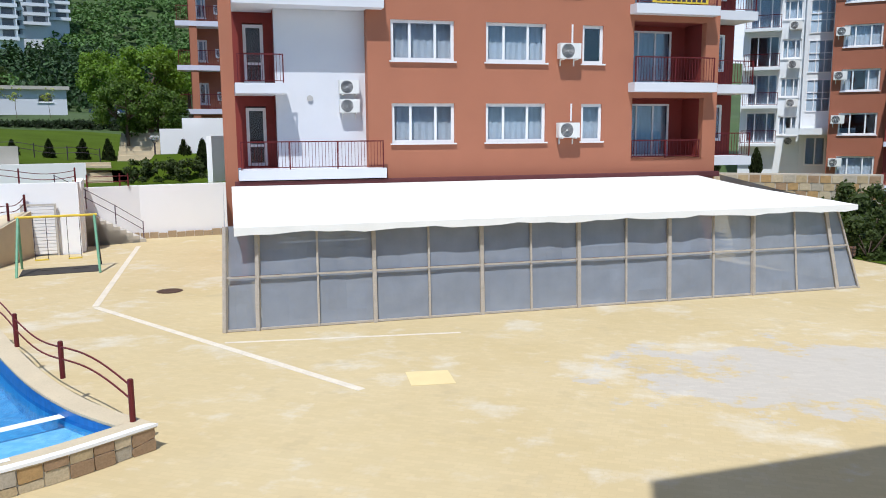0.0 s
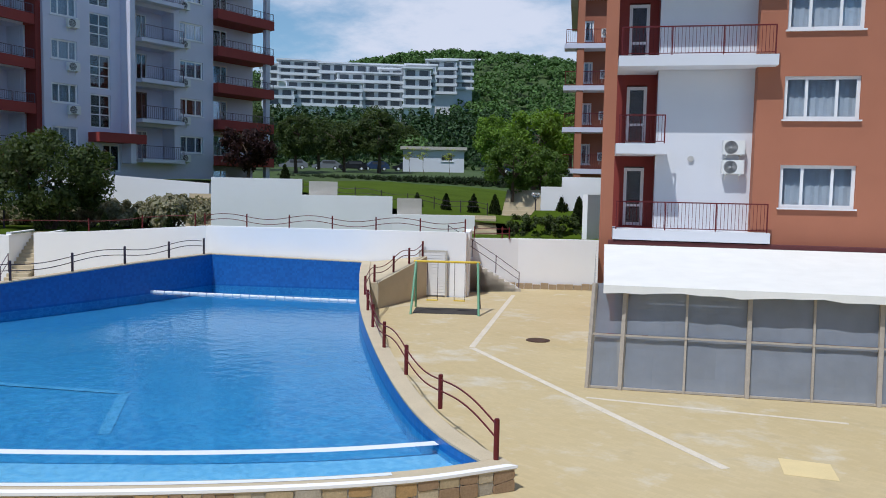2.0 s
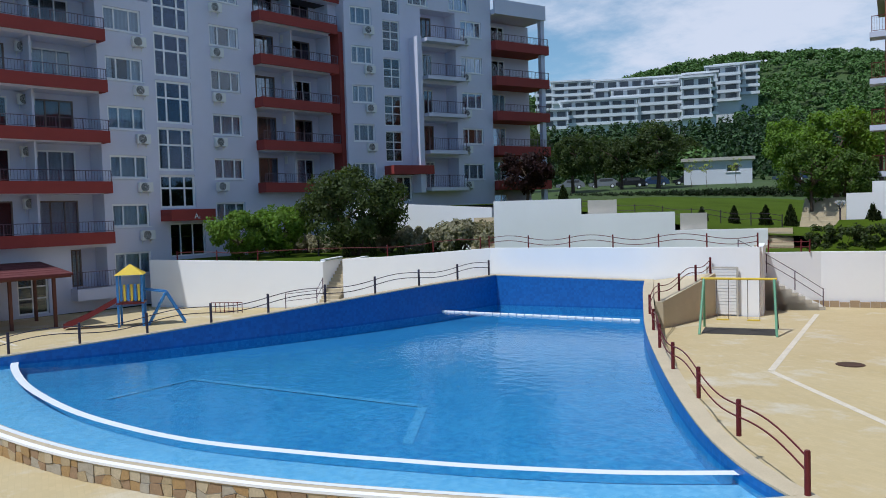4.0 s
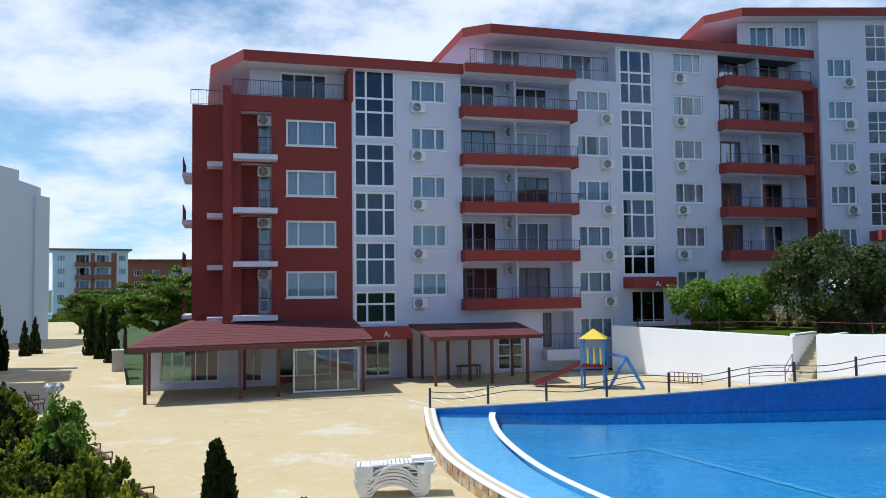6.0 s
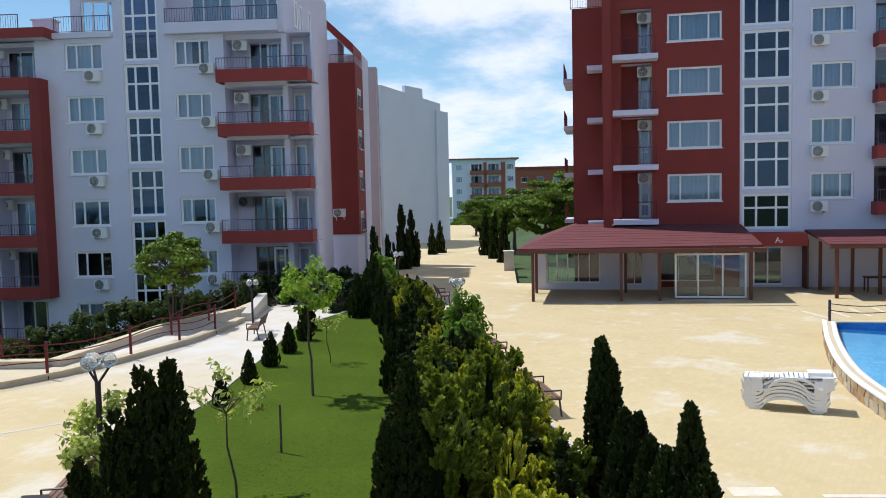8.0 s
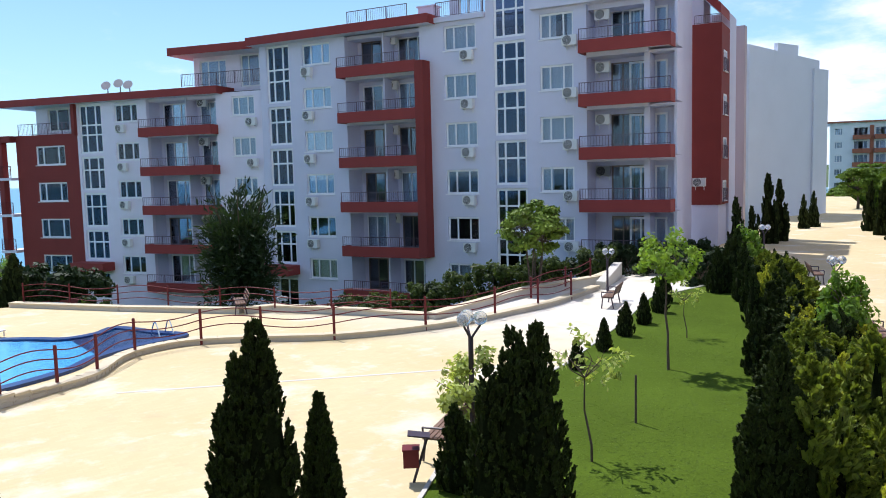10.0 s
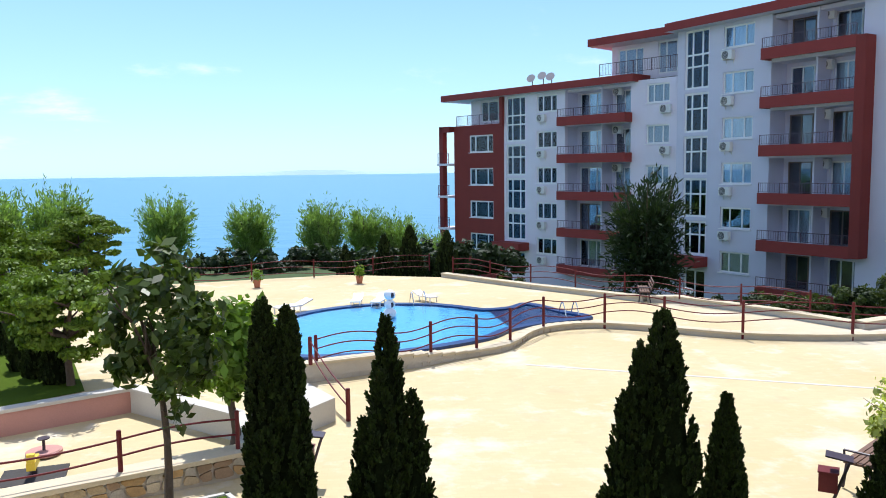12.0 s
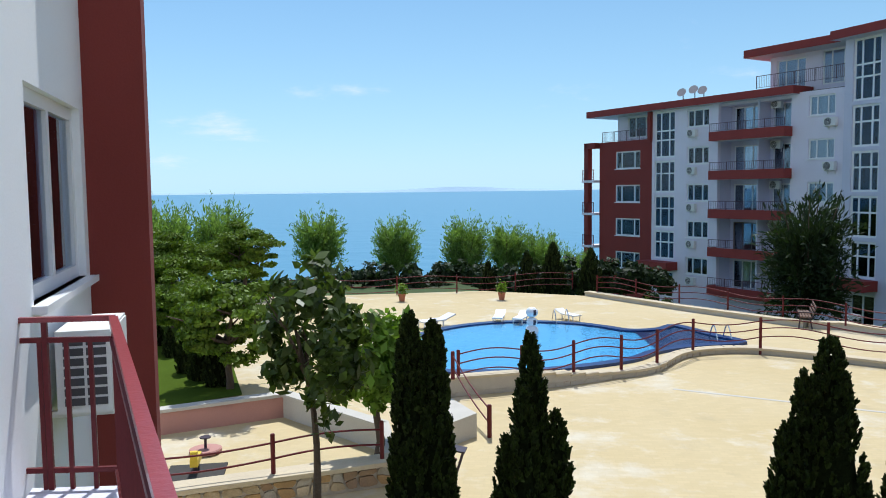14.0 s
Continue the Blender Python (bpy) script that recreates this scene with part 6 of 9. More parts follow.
# cypresses near the balcony, each with its own leaders
for k, (label, x, y, h, r, full, leaders) in enumerate((
        ("pair of slim dark green columnar cypresses", -1.04, -8.46, 3.74, 0.30, 0.50, [(-0.25, 0.03, 3.68, 0.29)]),
        ("dark green cypress with several ragged leaders", -2.39, -8.59, 3.46, 0.38, 0.62, [(0.12, 0.2, 2.93, 0.28), (-0.28, 0.06, 2.62, 0.31), (0.27, 0.0, 2.35, 0.30), (-0.1, -0.15, 3.2, 0.29)]),
        ("broad dark green pyramidal cypress with two leaders", -5.33, -7.64, 3.50, 0.61, 0.68, [(0.24, -0.06, 3.10, 0.46), (0.40, -0.1, 2.62, 0.40)]),
        ("small slender dark green cypress", -6.02, -7.41, 2.50, 0.37, 0.74, [(0.1, 0.05, 1.5, 0.38)]),
        ("dense dark green cypress with twin leaders", -7.87, -5.88, 3.19, 0.50, 0.58, [(-0.26, 0.17, 3.21, 0.52), (-0.02, 0.30, 2.5, 0.42), (0.28, -0.18, 2.72, 0.38)]),
        ("tall dark green columnar cypress in the hedge", -10.45, -3.55, 2.85, 0.36, 0.56, [(0.22, -0.25, 2.0, 0.3), (-0.15, 0.2, 2.2, 0.28)]),
        ("dark green cypress with a thin wispy top", -12.66, -1.1, 2.80, 0.34, 0.5, [(0.06, 0.15, 2.5, 0.27), (0.2, 0.1, 1.6, 0.26)]),
        ("low bushy dark green cypress", -11.74, -0.70, 1.95, 0.38, 0.66, [(-0.12, 0.2, 1.86, 0.34)]),
        ("low bushy dark green cypress", -11.25, -0.33, 1.68, 0.38, 0.66, [(0.15, 0.1, 1.3, 0.36)]),
        ("bushy dark green cypress with side leaders", -10.80, 0.20, 2.32, 0.38, 0.66, [(0.24, 0.16, 1.6, 0.42), (0.1, -0.30, 1.75, 0.42)]))):
    c = cone_proto("cypress", label, h, r, 52000, 0.036, CYPRESS, 60 + k, group="garden cypresses", spray=0.12, leaders=leaders, full=full, tight=True)
    c.matrix_basis = pose(x, y, 0.05)
for x, y, s in ((-19.79, -11.56, 0.6), (-21.96, -12.05, 0.68), (-24.0, -12.5, 0.66), (-26.3, -13.05, 0.8), (-17.46, -11.03, 0.5), (-9.6, -8.38, 0.9), (-31.8, -13.2, 1.2), (-33.5, -13.4, 1.3), (-28.4, -13.9, 0.8)):
    place(cyp_small, x, y, 0.05, s, x * 50)
# mixed hedge along the square
hr = random.Random(11)
HEDGE_SQUARE = [(-11.6, -1.2), (-14.4, -1.7), (-17.2, -2.7), (-19.4, -3.8), (-23.1, -5.6), (-27.3, -8.0), (-30.5, -9.4), (-34.0, -11.0)]
HEDGE_LAWN = [(-10.9, -4.2), (-13.6, -5.2), (-15.4, -5.8), (-17.2, -6.3), (-24.2, -8.8), (-28.9, -10.5), (-32.0, -11.8), (-35.0, -13.0)]


def along(line, f):
    """The point at the share f of a plan line's pieces."""
    k = min(int(f * (len(line) - 1)), len(line) - 2)
    g = f * (len(line) - 1) - k
    return [line[k][c] + g * (line[k + 1][c] - line[k][c]) for c in (0, 1)]


for i in range(118):
    f, w = ((i + hr.uniform(0, 1)) / 118) ** 1.35, (i * 0.618 + hr.uniform(-0.1, 0.1)) % 1.0
    (ax, ay), (bx, by) = along(HEDGE_SQUARE, f), along(HEDGE_LAWN, f)
    x, y = ax + (bx - ax) * (0.12 + 0.8 * w), ay + (by - ay) * (0.12 + 0.8 * w)
    k = hr.random()
    if w > 0.8:
        place(cyp_slim, x, y, 0.05, hr.uniform(0.65, 0.9), hr.uniform(0, 360), hr.uniform(0.24, 0.4))
    elif k < 0.44:
        place(thuja, x, y, 0.05, hr.uniform(0.6, 0.85), hr.uniform(0, 360), hr.uniform(0.45, 0.68))
    elif k < 0.74:
        place(gold, x, y, 0.05, hr.uniform(0.55, 0.85), hr.uniform(0, 360), hr.uniform(0.6, 0.95))
    elif k < 0.9:
        place(dim, x, y, 0.05, hr.uniform(0.6, 0.9), hr.uniform(0, 360), hr.uniform(0.45, 0.62))
    else:
        place(cyp_slim, x, y, 0.05, hr.uniform(0.65, 0.95), hr.uniform(0, 360), hr.uniform(0.3, 0.45))
for x, y, q in ((-30.4, -11.6, 0.6), (-28.2, -10.6, 0.5), (-25.4, -9.4, 0.48), (-32.3, -12.6, 0.7), (-19.6, -7.2, 0.42)):
    place(cyp_tall, x, y, 0.05, q * 1.2, x * 37, q)
for az, d, s in ((101.5, 10.0, 0.9), (104.0, 9.4, 0.85), (98.6, 10.8, 0.7), (106.5, 11.5, 0.95), (100.0, 13.0, 0.9), (103.0, 13.0, 1.0)):
    x, y = polar(az, d)
    place(gold if s in (0.85, 0.7, 0.9) else thuja, x, y, 0.05, s, az * 9)
weep = tree_proto("small_tree", "round light green grafted mop-head tree", 2.4, 1.1, (0.85, 0.85, 0.75), 3200, 30, 0.35, 0.11, LEAF, 21, girth=0.02, droop=0.5)
place(weep, -22.4, -5.95, 0.05, 0.82, 0, 0.98)
place(weep, -35.6, -13.6, 0.05, 1.0)
lime = tree_proto("young_tree", "young tree with sparse light green leaves and stakes", 3.6, 1.9, (0.8, 0.8, 0.75), 1300, 40, 0.22, 0.085, LEAF_LIGHT, 22, girth=0.011, group="young lawn trees")
place(lime, -18.82, -9.12, 0.05)

thin = tree_proto("sapling", "thin sapling with few pale leaves", 2.5, 1.2, (0.65, 0.65, 0.65), 240, 18, 0.16, 0.075, LEAF_PALE, 23, girth=0.01)
place(thin, -12.0, -7.28, 0.05)
place(thin, -22.72, -10.4, 0.05, 0.75)
blos = tree_proto("small_tree", "small bushy tree with pale yellow-green foliage", 2.0, 0.5, (0.75, 0.75, 0.85), 2200, 34, 0.24, 0.075, LEAF_PALE, 24, girth=0.015)
place(blos, -10.95, -9.0, 0.05)
tip = tree_proto("young_tree", "young tree with glossy dark green leaves", 4.3, 1.7, (0.72, 0.72, 1.3), 1700, 80, 0.24, 0.125, LEAF_TIP, 25, girth=0.017, group="young lawn trees")
place(tip, -0.02, -11.92, 0.0)
mop = tree_proto("small_tree", "dense round mop-head tree with bright green leaves", 2.45, 0.8, (0.95, 0.95, 0.85), 3600, 30, 0.35, 0.12, LEAF, 26)
place(mop, -1.17, -15.28, 0.0, 1.12)
MB().bar((-14.41, -7.70, 0), (-14.41, -7.70, 1.05), 0.025, 8, r2=0.022).put("stake", BARK)
tagged(bpy.data.objects["stake"], "bare wooden stake standing in the lawn", "stake")

# ---- trees of the sea side ----
known = standing()
wil = willow_proto("willow", "pale green feathery willow tree by the sea", 7.2, 1.3, 2.5, 320, 34, 0.19, LEAF_WILLOW, 31, group="willows along the sea")
for az, d, s in ((180.2, 58, 0.84), (174.6, 57, 0.76), (169.6, 56, 0.76), (166.6, 58, 0.68), (164.2, 58, 0.7), (161.9, 60, 0.68), (187.0, 56, 0.95), (190.9, 54, 0.95)):
    x, y = polar(az, d)
    place(wil, x, y, min(land(x, y), -1.9), s, az * 13)
broad = tree_proto("lawn_tree", "broad tree with layered fresh green leaves", 5.6, 1.7, (2.2, 2.2, 1.9), 15000, 50, 0.75, 0.14, LEAF_BROAD, 32, flat=0.32, group="lawn trees")
for x, y, s in ((3.7, -38.5, 0.75), (5.6, -31.0, 0.74), (7.5, -34, 0.74), (2.5, -21.0, 0.64), (8.5, -29, 0.7), (4.6, -27.5, 0.55)):
    place(broad, x, y, -0.5, s, x * 61)
pine = tree_proto("pine", "flat-topped pine with bright green foliage tiers", 5.2, 2.7, (1.35, 1.35, 1.15), 6500, 42, 0.5, 0.12, LEAF_PINE, 33, stems=6, flat=0.45, girth=0.028)
place(pine, -28.1, -19.8, -1.2, 1.0)
dark = willow_proto("weeping_tree", "tall dark green weeping tree before the facade", 10.5, 2.6, 2.6, 420, 28, 0.2, LEAF_DARK, 34, droop=0.35)
place(dark, -23.6, -35.5, -4.0, 0.98)
bush = bush_proto("bush", "rounded dark green garden bush", (1.0, 1.0, 0.8), 3600, 0.1, LEAF_MID2, 41, clumps=22, group="bushes before the apartment block")
for i in range(24):
    f = i / 23
    x, y = -14.5 - 17.5 * f + hr.uniform(-0.8, 0.8), -37.5 + 17.0 * f + hr.uniform(-0.8, 0.8)
    place(bush, x - 1.5, y, land(x - 1.5, y) + 0.5 + 0.3 * f, hr.uniform(0.75, 1.2), hr.uniform(0, 360))
for az, d, s in ((163.3, 42, 1.3), (168.0, 41, 0.9), (160.6, 41, 1.2), (165.2, 42, 1.1)):
    x, y = polar(az, d)
    place(cyp_small, x, y, -0.6, s * 1.4, az)
for x, y, s in ((5.6, -27.5, 0.9), (4.8, -25.5, 0.8), (6.8, -31.5, 1.0), (3.4, -22.2, 1.2), (2.9, -21.4, 1.15), (3.9, -23.2, 1.2)):
    place(cyp_small, x, y, 0.0, s * 0.75, x * 80)
# dark shrubbery at the end of the ramp and under the block
shrub = bush_proto("shrub", "dense dark green shrub beside the ramp", (1.0, 1.0, 0.9), 3000, 0.1, LEAF_DARK, 43, group="dark shrubs")
SHRUBS = ((-34.2, -14.6), (-35.2, -13.2), (-34.8, -16.4), (-36.5, -14.8), (-33.6, -13.2), (-36.8, -16.8))
for i in range(11):
    x, y = SHRUBS[i % len(SHRUBS)]
    place(shrub, x + hr.uniform(-0.7, 0.7), y + hr.uniform(-0.7, 0.7), 0.0, hr.uniform(0.8, 1.15), hr.uniform(0, 360))
for i in range(10):
    x, y = -16.5 - 1.35 * i + hr.uniform(-0.5, 0.5), -38.6 + 1.35 * i + hr.uniform(-0.5, 0.5)
    place(shrub, x, y, land(x, y) + 0.4, hr.uniform(1.0, 1.4), hr.uniform(0, 360))
for i in range(9):
    x, y = polar(113.0 + 1.05 * i, 40.5 + hr.uniform(-0.8, 0.8))
    place(shrub, x, y, land(x, y) + 0.2, hr.uniform(1.1, 1.5), hr.uniform(0, 360))
# low scrub on the edge of the bluff
scrub = bush_proto("scrub", "dense green scrub along the bluff edge", (1.8, 1.4, 1.1), 2600, 0.2, LEAF_DARK, 42, clumps=18, spread=0.5, group="scrub on the bluff")
for i in range(18):
    x = 14 - i * 2.0
    place(scrub, x, -46 + hr.uniform(-2, 2), -1.4, hr.uniform(0.8, 1.2), hr.uniform(0, 360))
settle(known)

# ---- uphill garden ----
big = tree_proto("garden_tree", "broad dark green garden tree on the terrace", 5.5, 0.9, (2.9, 2.9, 2.3), 17000, 60, 0.75, 0.14, LEAF_MID2, 51, stems=2)
place(big, -38.35, 28.75, 2.5, 1.0)
mid = tree_proto("garden_tree", "bright green bushy garden tree", 3.3, 0.3, (1.65, 1.65, 1.5), 12000, 46, 0.55, 0.12, LEAF, 52, flat=0.8)
place(mid, -42.6, 23.2, 2.5, 0.95)
place(mid, -42.2, 26.0, 2.5, 1.05, 90)
acacia = tree_proto("garden_tree", "green broadleaf tree by the garden path", 8.0, 3.0, (2.5, 2.5, 2.4), 6500, 50, 0.75, 0.18, LEAF_MID, 53, stems=2, group="trees by the garden path")
oak = tree_proto("garden_tree", "dense dark green broadleaf tree behind the lawn", 8.0, 2.4, (2.6, 2.6, 2.9), 9000, 56, 0.8, 0.2, LEAF_MID2, 57, group="trees behind the lawn")
robinia = tree_proto("garden_tree", "dense bright green broadleaf tree uphill", 8.0, 2.0, (2.9, 2.9, 3.0), 10000, 56, 0.85, 0.2, LEAF, 58, group="trees behind the lawn")
for proto, az, d, z, q in ((acacia, 21.7, 52, 2.9, 0.68), (acacia, 19.4, 54, 3.0, 0.62), (robinia, 23.2, 84, 6.4, 0.82), (robinia, 20.2, 66, 5.0, 0.85), (oak, 37.3, 86, 6.3, 0.8), (oak, 33.9, 88, 6.5, 0.72), (oak, 31.4, 87, 6.3, 0.92), (oak, 40.2, 90, 6.3, 0.9), (robinia, 17.6, 82, 6.0, 0.9), (oak, 35.7, 96, 6.8, 0.8), (oak, 29.6, 98, 7.0, 0.75)):
    a = radians(az)
    place(proto, -math.sin(a) * d, math.cos(a) * d, z, q, az * 23)
plum = tree_proto("plum_tree", "dark maroon leaved ornamental plum tree", 4.6, 1.2, (1.9, 1.9, 1.7), 4200, 45, 0.55, 0.17, LEAF_MAROON, 54)
place(plum, -41.1, 48.0, 5.2, 1.0)
flower = bush_proto("flowering_shrub", "loose shrub with whitish blossom", (1.1, 0.9, 0.65), 2400, 0.11, BLOSSOM, 55, group="flowering shrubs")
for i in range(22):
    f = i / 21
    place(flower, -46.0 + 13.2 * f + hr.uniform(-0.3, 0.3), 28.6 + 6.6 * f + hr.uniform(-0.5, 0.5), 2.5, hr.uniform(0.95, 1.4) * (0.85 + 0.4 * f), hr.uniform(0, 360))
for i in range(5):
    f = i / 4
    place(cyp_small, -37.5 + 5.6 * f, 27.4 + 3.6 * f, 2.55, hr.uniform(0.55, 0.75), i * 40)
for x, y in ((-24.6, 45.2), (-22.9, 46.0), (-21.3, 46.8), (-20.0, 47.3), (-35.2, 45), (-13.2, 43.5), (-14.5, 44.3)):
    place(cyp_small, x, y, 3.2 if x > -30 else 5.0, 1.05, x * 70)
lowhedge = bush_proto("hedge_bush", "clipped dark green boundary hedge bush", (1.5, 0.7, 0.55), 2400, 0.11, LEAF_DARK, 56, spread=0.35, group="boundary hedge")
for i in range(22):
    f = i / 21
    place(lowhedge, -52 + 34 * f, 66 + 7.0 * f, 5.35, 0.95, 15)
for x, y, q in ((-15.2, 42.3, 0.9), (-14.0, 42.7, 1.0), (-12.7, 43.3, 0.85), (-16.3, 41.9, 0.7)):
    place(bush, x, y, 2.5, q, x * 70)
for i in range(4):
    place(bush, -17.2 + 1.2 * i, 45.6 + 0.5 * i, 2.5, 0.9, 70 * i)


def woods():
    """The wooded hill and the dark belt of trees below the hillside blocks."""
    rs = np.random.default_rng(9)
    for name, mat, count, p0, p1, q0, q1, size, per, leaf, label in (
            ("hill_forest", FOREST, 4200, 280, 520, -260, 200, 5.0, 60, 1.05, "green deciduous forest covering the far hill"),
            ("pine_belt", PINEW, 1100, 122, 245, -120, 20, 4.8, 130, 0.6, "belt of dark pines below the hillside blocks"),
            ("tree_row", FOREST, 70, 88, 118, -75, 0, 3.6, 300, 0.4, "row of green trees behind the lawn")):
        Q = []
        for i in range(count):
            p, q = rs.uniform(p0, p1), rs.uniform(q0, q1)
            x, y = -0.454 * p + 0.891 * q, 0.891 * p + 0.454 * q
            if 255 < p < 345 and -110 < q < 5:
                continue
            if name == "tree_row" and -34 < q < -4:
                continue
            s = size * rs.uniform(0.65, 1.25)
            tall = 1.5 if mat is PINEW else 0.95
            d = rs.normal(0, 1, (per, 3))
            d /= np.linalg.norm(d, axis=1)[:, None]
            d[:, 2] = np.abs(d[:, 2]) if mat is FOREST else d[:, 2]
            rad = rs.uniform(0.55, 1.0, (per, 1)) ** 0.5
            C = d * rad * np.array([s * 0.55, s * 0.55, s * 0.55 * tall])
            if mat is PINEW:
                k = np.clip(1.15 - (C[:, 2] / (s * 0.55 * tall) + 1) / 2, 0.12, 1)
                C[:, 0] *= k
                C[:, 1] *= k
            C += np.array([x, y, land(x, y) + s * 0.5 * tall])
            Q.append(leaves(rs, C, d + np.array([0, 0, 0.4]), leaf, 1.3, 0.6))
        tagged(new(name, quads_mesh(name, np.concatenate(Q), mat)), label, "woods", kind="stuff")


woods()

# ---- railings with wavy bars ----
def fence(label, posts, h=0.72, rails=(0.62, 0.38), amp=0.13, r=0.05, mat=None, name="pool_fence", rail_r=0.018, start=1):
    mat = mat or METAL_RED
    f = thing(name, label, "fence", (0, 0, 0))
    key = ("fpost", h, r, mat.name)
    if key not in CACHE:
        CACHE[key] = MB().bar((0, 0, 0), (0, 0, h), r, 10).bar((0, 0, h), (0, 0, h + 0.015), r * 0.8, 10).mesh("post", mat)
    for p in posts:
        child(new("post", CACHE[key]), f, at=(p[0], p[1], p[2]))
    for i, (a, b) in enumerate(zip(posts, posts[1:])):
        a, b = Vector(a), Vector(b)
        sgn = (1 if i % 2 == 0 else -1) * start
        for z in rails:
            mb = MB()
            n = 10
            P = [a.lerp(b, k / n) + Vector((0, 0, z + sgn * amp * math.sin(math.pi * k / n))) for k in range(n + 1)]
            mb.tube(P, rail_r, 6)
            mb.put("rail", mat, f, smooth=True)
    return f


def spread_posts(curve, step):
    """Points about step apart along a curve."""
    out = [curve[0]]
    acc = 0.0
    for a, b in zip(curve, curve[1:]):
        acc += math.dist(a[:2], b[:2])
        if acc >= step:
            out.append(b)
            acc = 0.0
    return out


fence("dark red steel pool fence with wavy rails", [(-5.1, 12.55, 0.45), (-7.25, 14.6, 0.55), (-9.15, 16.5, 0.65), (-11.1, 18.7, 0.72), (-12.9, 21.0, 0.78), (-14.6, 23.4, 0.85), (-16.3, 25.9, 1.0), (-17.55, 28.6, 1.15), (-17.55, 30.2, 1.42), (-17.6, 31.7, 1.68), (-17.65, 33.1, 1.92)], h=0.72)
left_curve = catmull(RIM_LEFT, 12)
fence("dark steel pool fence with wavy rails on rising coping", spread_posts(left_curve, 2.25), h=0.75, mat=METAL_DARK, start=-1, amp=0.1)
fence("dark red terrace fence with arched rails", [(-28.2 + 12.3 * i / 6, 29.75 + 4.35 * i / 6, 3.1) for i in range(7)], h=0.62, rails=(0.5, 0.25), amp=0.12, r=0.035, name="terrace_fence")
fence("dark red terrace fence with arched rails", [(-43.5 + 15.0 * i / 7, 19.8 + 9.6 * i / 7, 2.62 + 0.45 * smooth(4, 7, i)) for i in range(8) if i not in (3, 4)], h=0.62, rails=(0.5,), amp=0.05, r=0.035, name="terrace_fence")
fence("dark red terrace fence with flat rails", [(-17.0 + 6.5 * i / 4, 37.6 + 3.4 * i / 4, 2.62) for i in range(2)] + [(-15.8, 38.5, 2.62)], h=0.6, rails=(0.5, 0.25), amp=0.0, r=0.035, name="terrace_fence")
fence("grey handrail beside the garden stair", [(-17.4, 35.3, 2.45), (-16.4, 36.05, 1.75), (-15.4, 36.8, 0.95), (-14.4, 37.5, 0.1)], h=0.9, rails=(0.88, 0.5), amp=0.0, r=0.025, mat=RAILGREY, name="handrail")
fence("grey handrail beside the playground stair", [(-35.6, 24.35, 0.75), (-35.1, 23.6, 0.2), (-36.6, 22.6, 0.0)], h=0.9, rails=(0.88, 0.5), amp=0.0, r=0.025, mat=RAILGREY, name="handrail")
fence("dark lawn fence on the upper terrace", [(-31.0 + 11.0 * i / 7, 41.5 + 4.6 * i / 7, 4.7 - 1.2 * i / 7) for i in range(8)], h=0.8, rails=(0.7, 0.4), amp=0.08, r=0.03, mat=METAL_DARK, name="terrace_fence")


def stair(label, x, y, z0, z1, rz, width=1.6, n=None, mat=None):
    s = thing("garden_stair", label, "stairs", pose(x, y, 0, 0, 0, rz))
    n = n or max(3, round((z1 - z0) / 0.17))
    for i in range(n):
        MB().box(0, i * 0.29, z0 - 0.4, width, (n) * 0.29, z0 + (z1 - z0) * (i + 1) / n - 0.002 * i).put("step", mat or CONCRETE, s)
    return s


stair("pale concrete stair up to the terrace lawn", -14.3, 37.5, 0.0, 2.5, 125, 1.3)
stair("tan stone stair let into the playground wall", -35.2, 23.55, 0.0, 2.55, 32.8, 1.0, mat=COPING)
stair("tan stone garden steps between white walls", -19.6, 41.6, 2.55, 3.6, 25, 2.0, mat=COPING)
stair("tan stone garden steps between white walls", -32.8, 33.0, 2.55, 4.6, 40, 1.6, mat=COPING)
stair("tan stone garden path steps uphill", -19.4, 47.0, 3.3, 5.2, 12, 2.4, n=7, mat=COPING)
# tan stone plinth at the foot of the white wall
plinth = thing("stone_plinth", "tan rubble stone plinth along the white wall", "plinth", (0, 0, 0), kind="structure")
prs = random.Random(3)
for a, b in (((-15.0, 38.62), (-10.3, 40.7)), ((-17.0, 37.1), (-15.05, 38.6))):
    d = Vector((b[0] - a[0], b[1] - a[1], 0))
    n = int(d.length / 0.42)
    e = d.normalized()
    for i in range(n):
        p = Vector((a[0], a[1], 0)) + d * (i / n)
        for k in range(1):
            MB().box(0.01, -0.1 - prs.uniform(0, 0.04), -0.05, d.length / n - 0.015, 0.02, 0.28 + prs.uniform(-0.05, 0.06)).put("stone", STONE, plinth, at=pose(p.x, p.y, 0, 0, 0, math.degrees(math.atan2(e.y, e.x))))

# louvred white gate below the terrace
gate = thing("louvred_door", "white louvred plant room door in the wall", "door", pose(-17.85, 33.1, 0, 0, 0, 19.5))
MB().box(0, -0.08, 0.0, 0.08, 0.0, 2.15).box(1.3, -0.08, 0, 1.38, 0, 2.15).box(0, -0.085, 2.15, 1.38, 0, 2.23).put("frame", CONCRETE, gate)
for i in range(14):
    MB().box(0.09, -0.06, 0.08 + i * 0.147, 1.29, -0.02, 0.21 + i * 0.147).put("slat", PVC, gate)

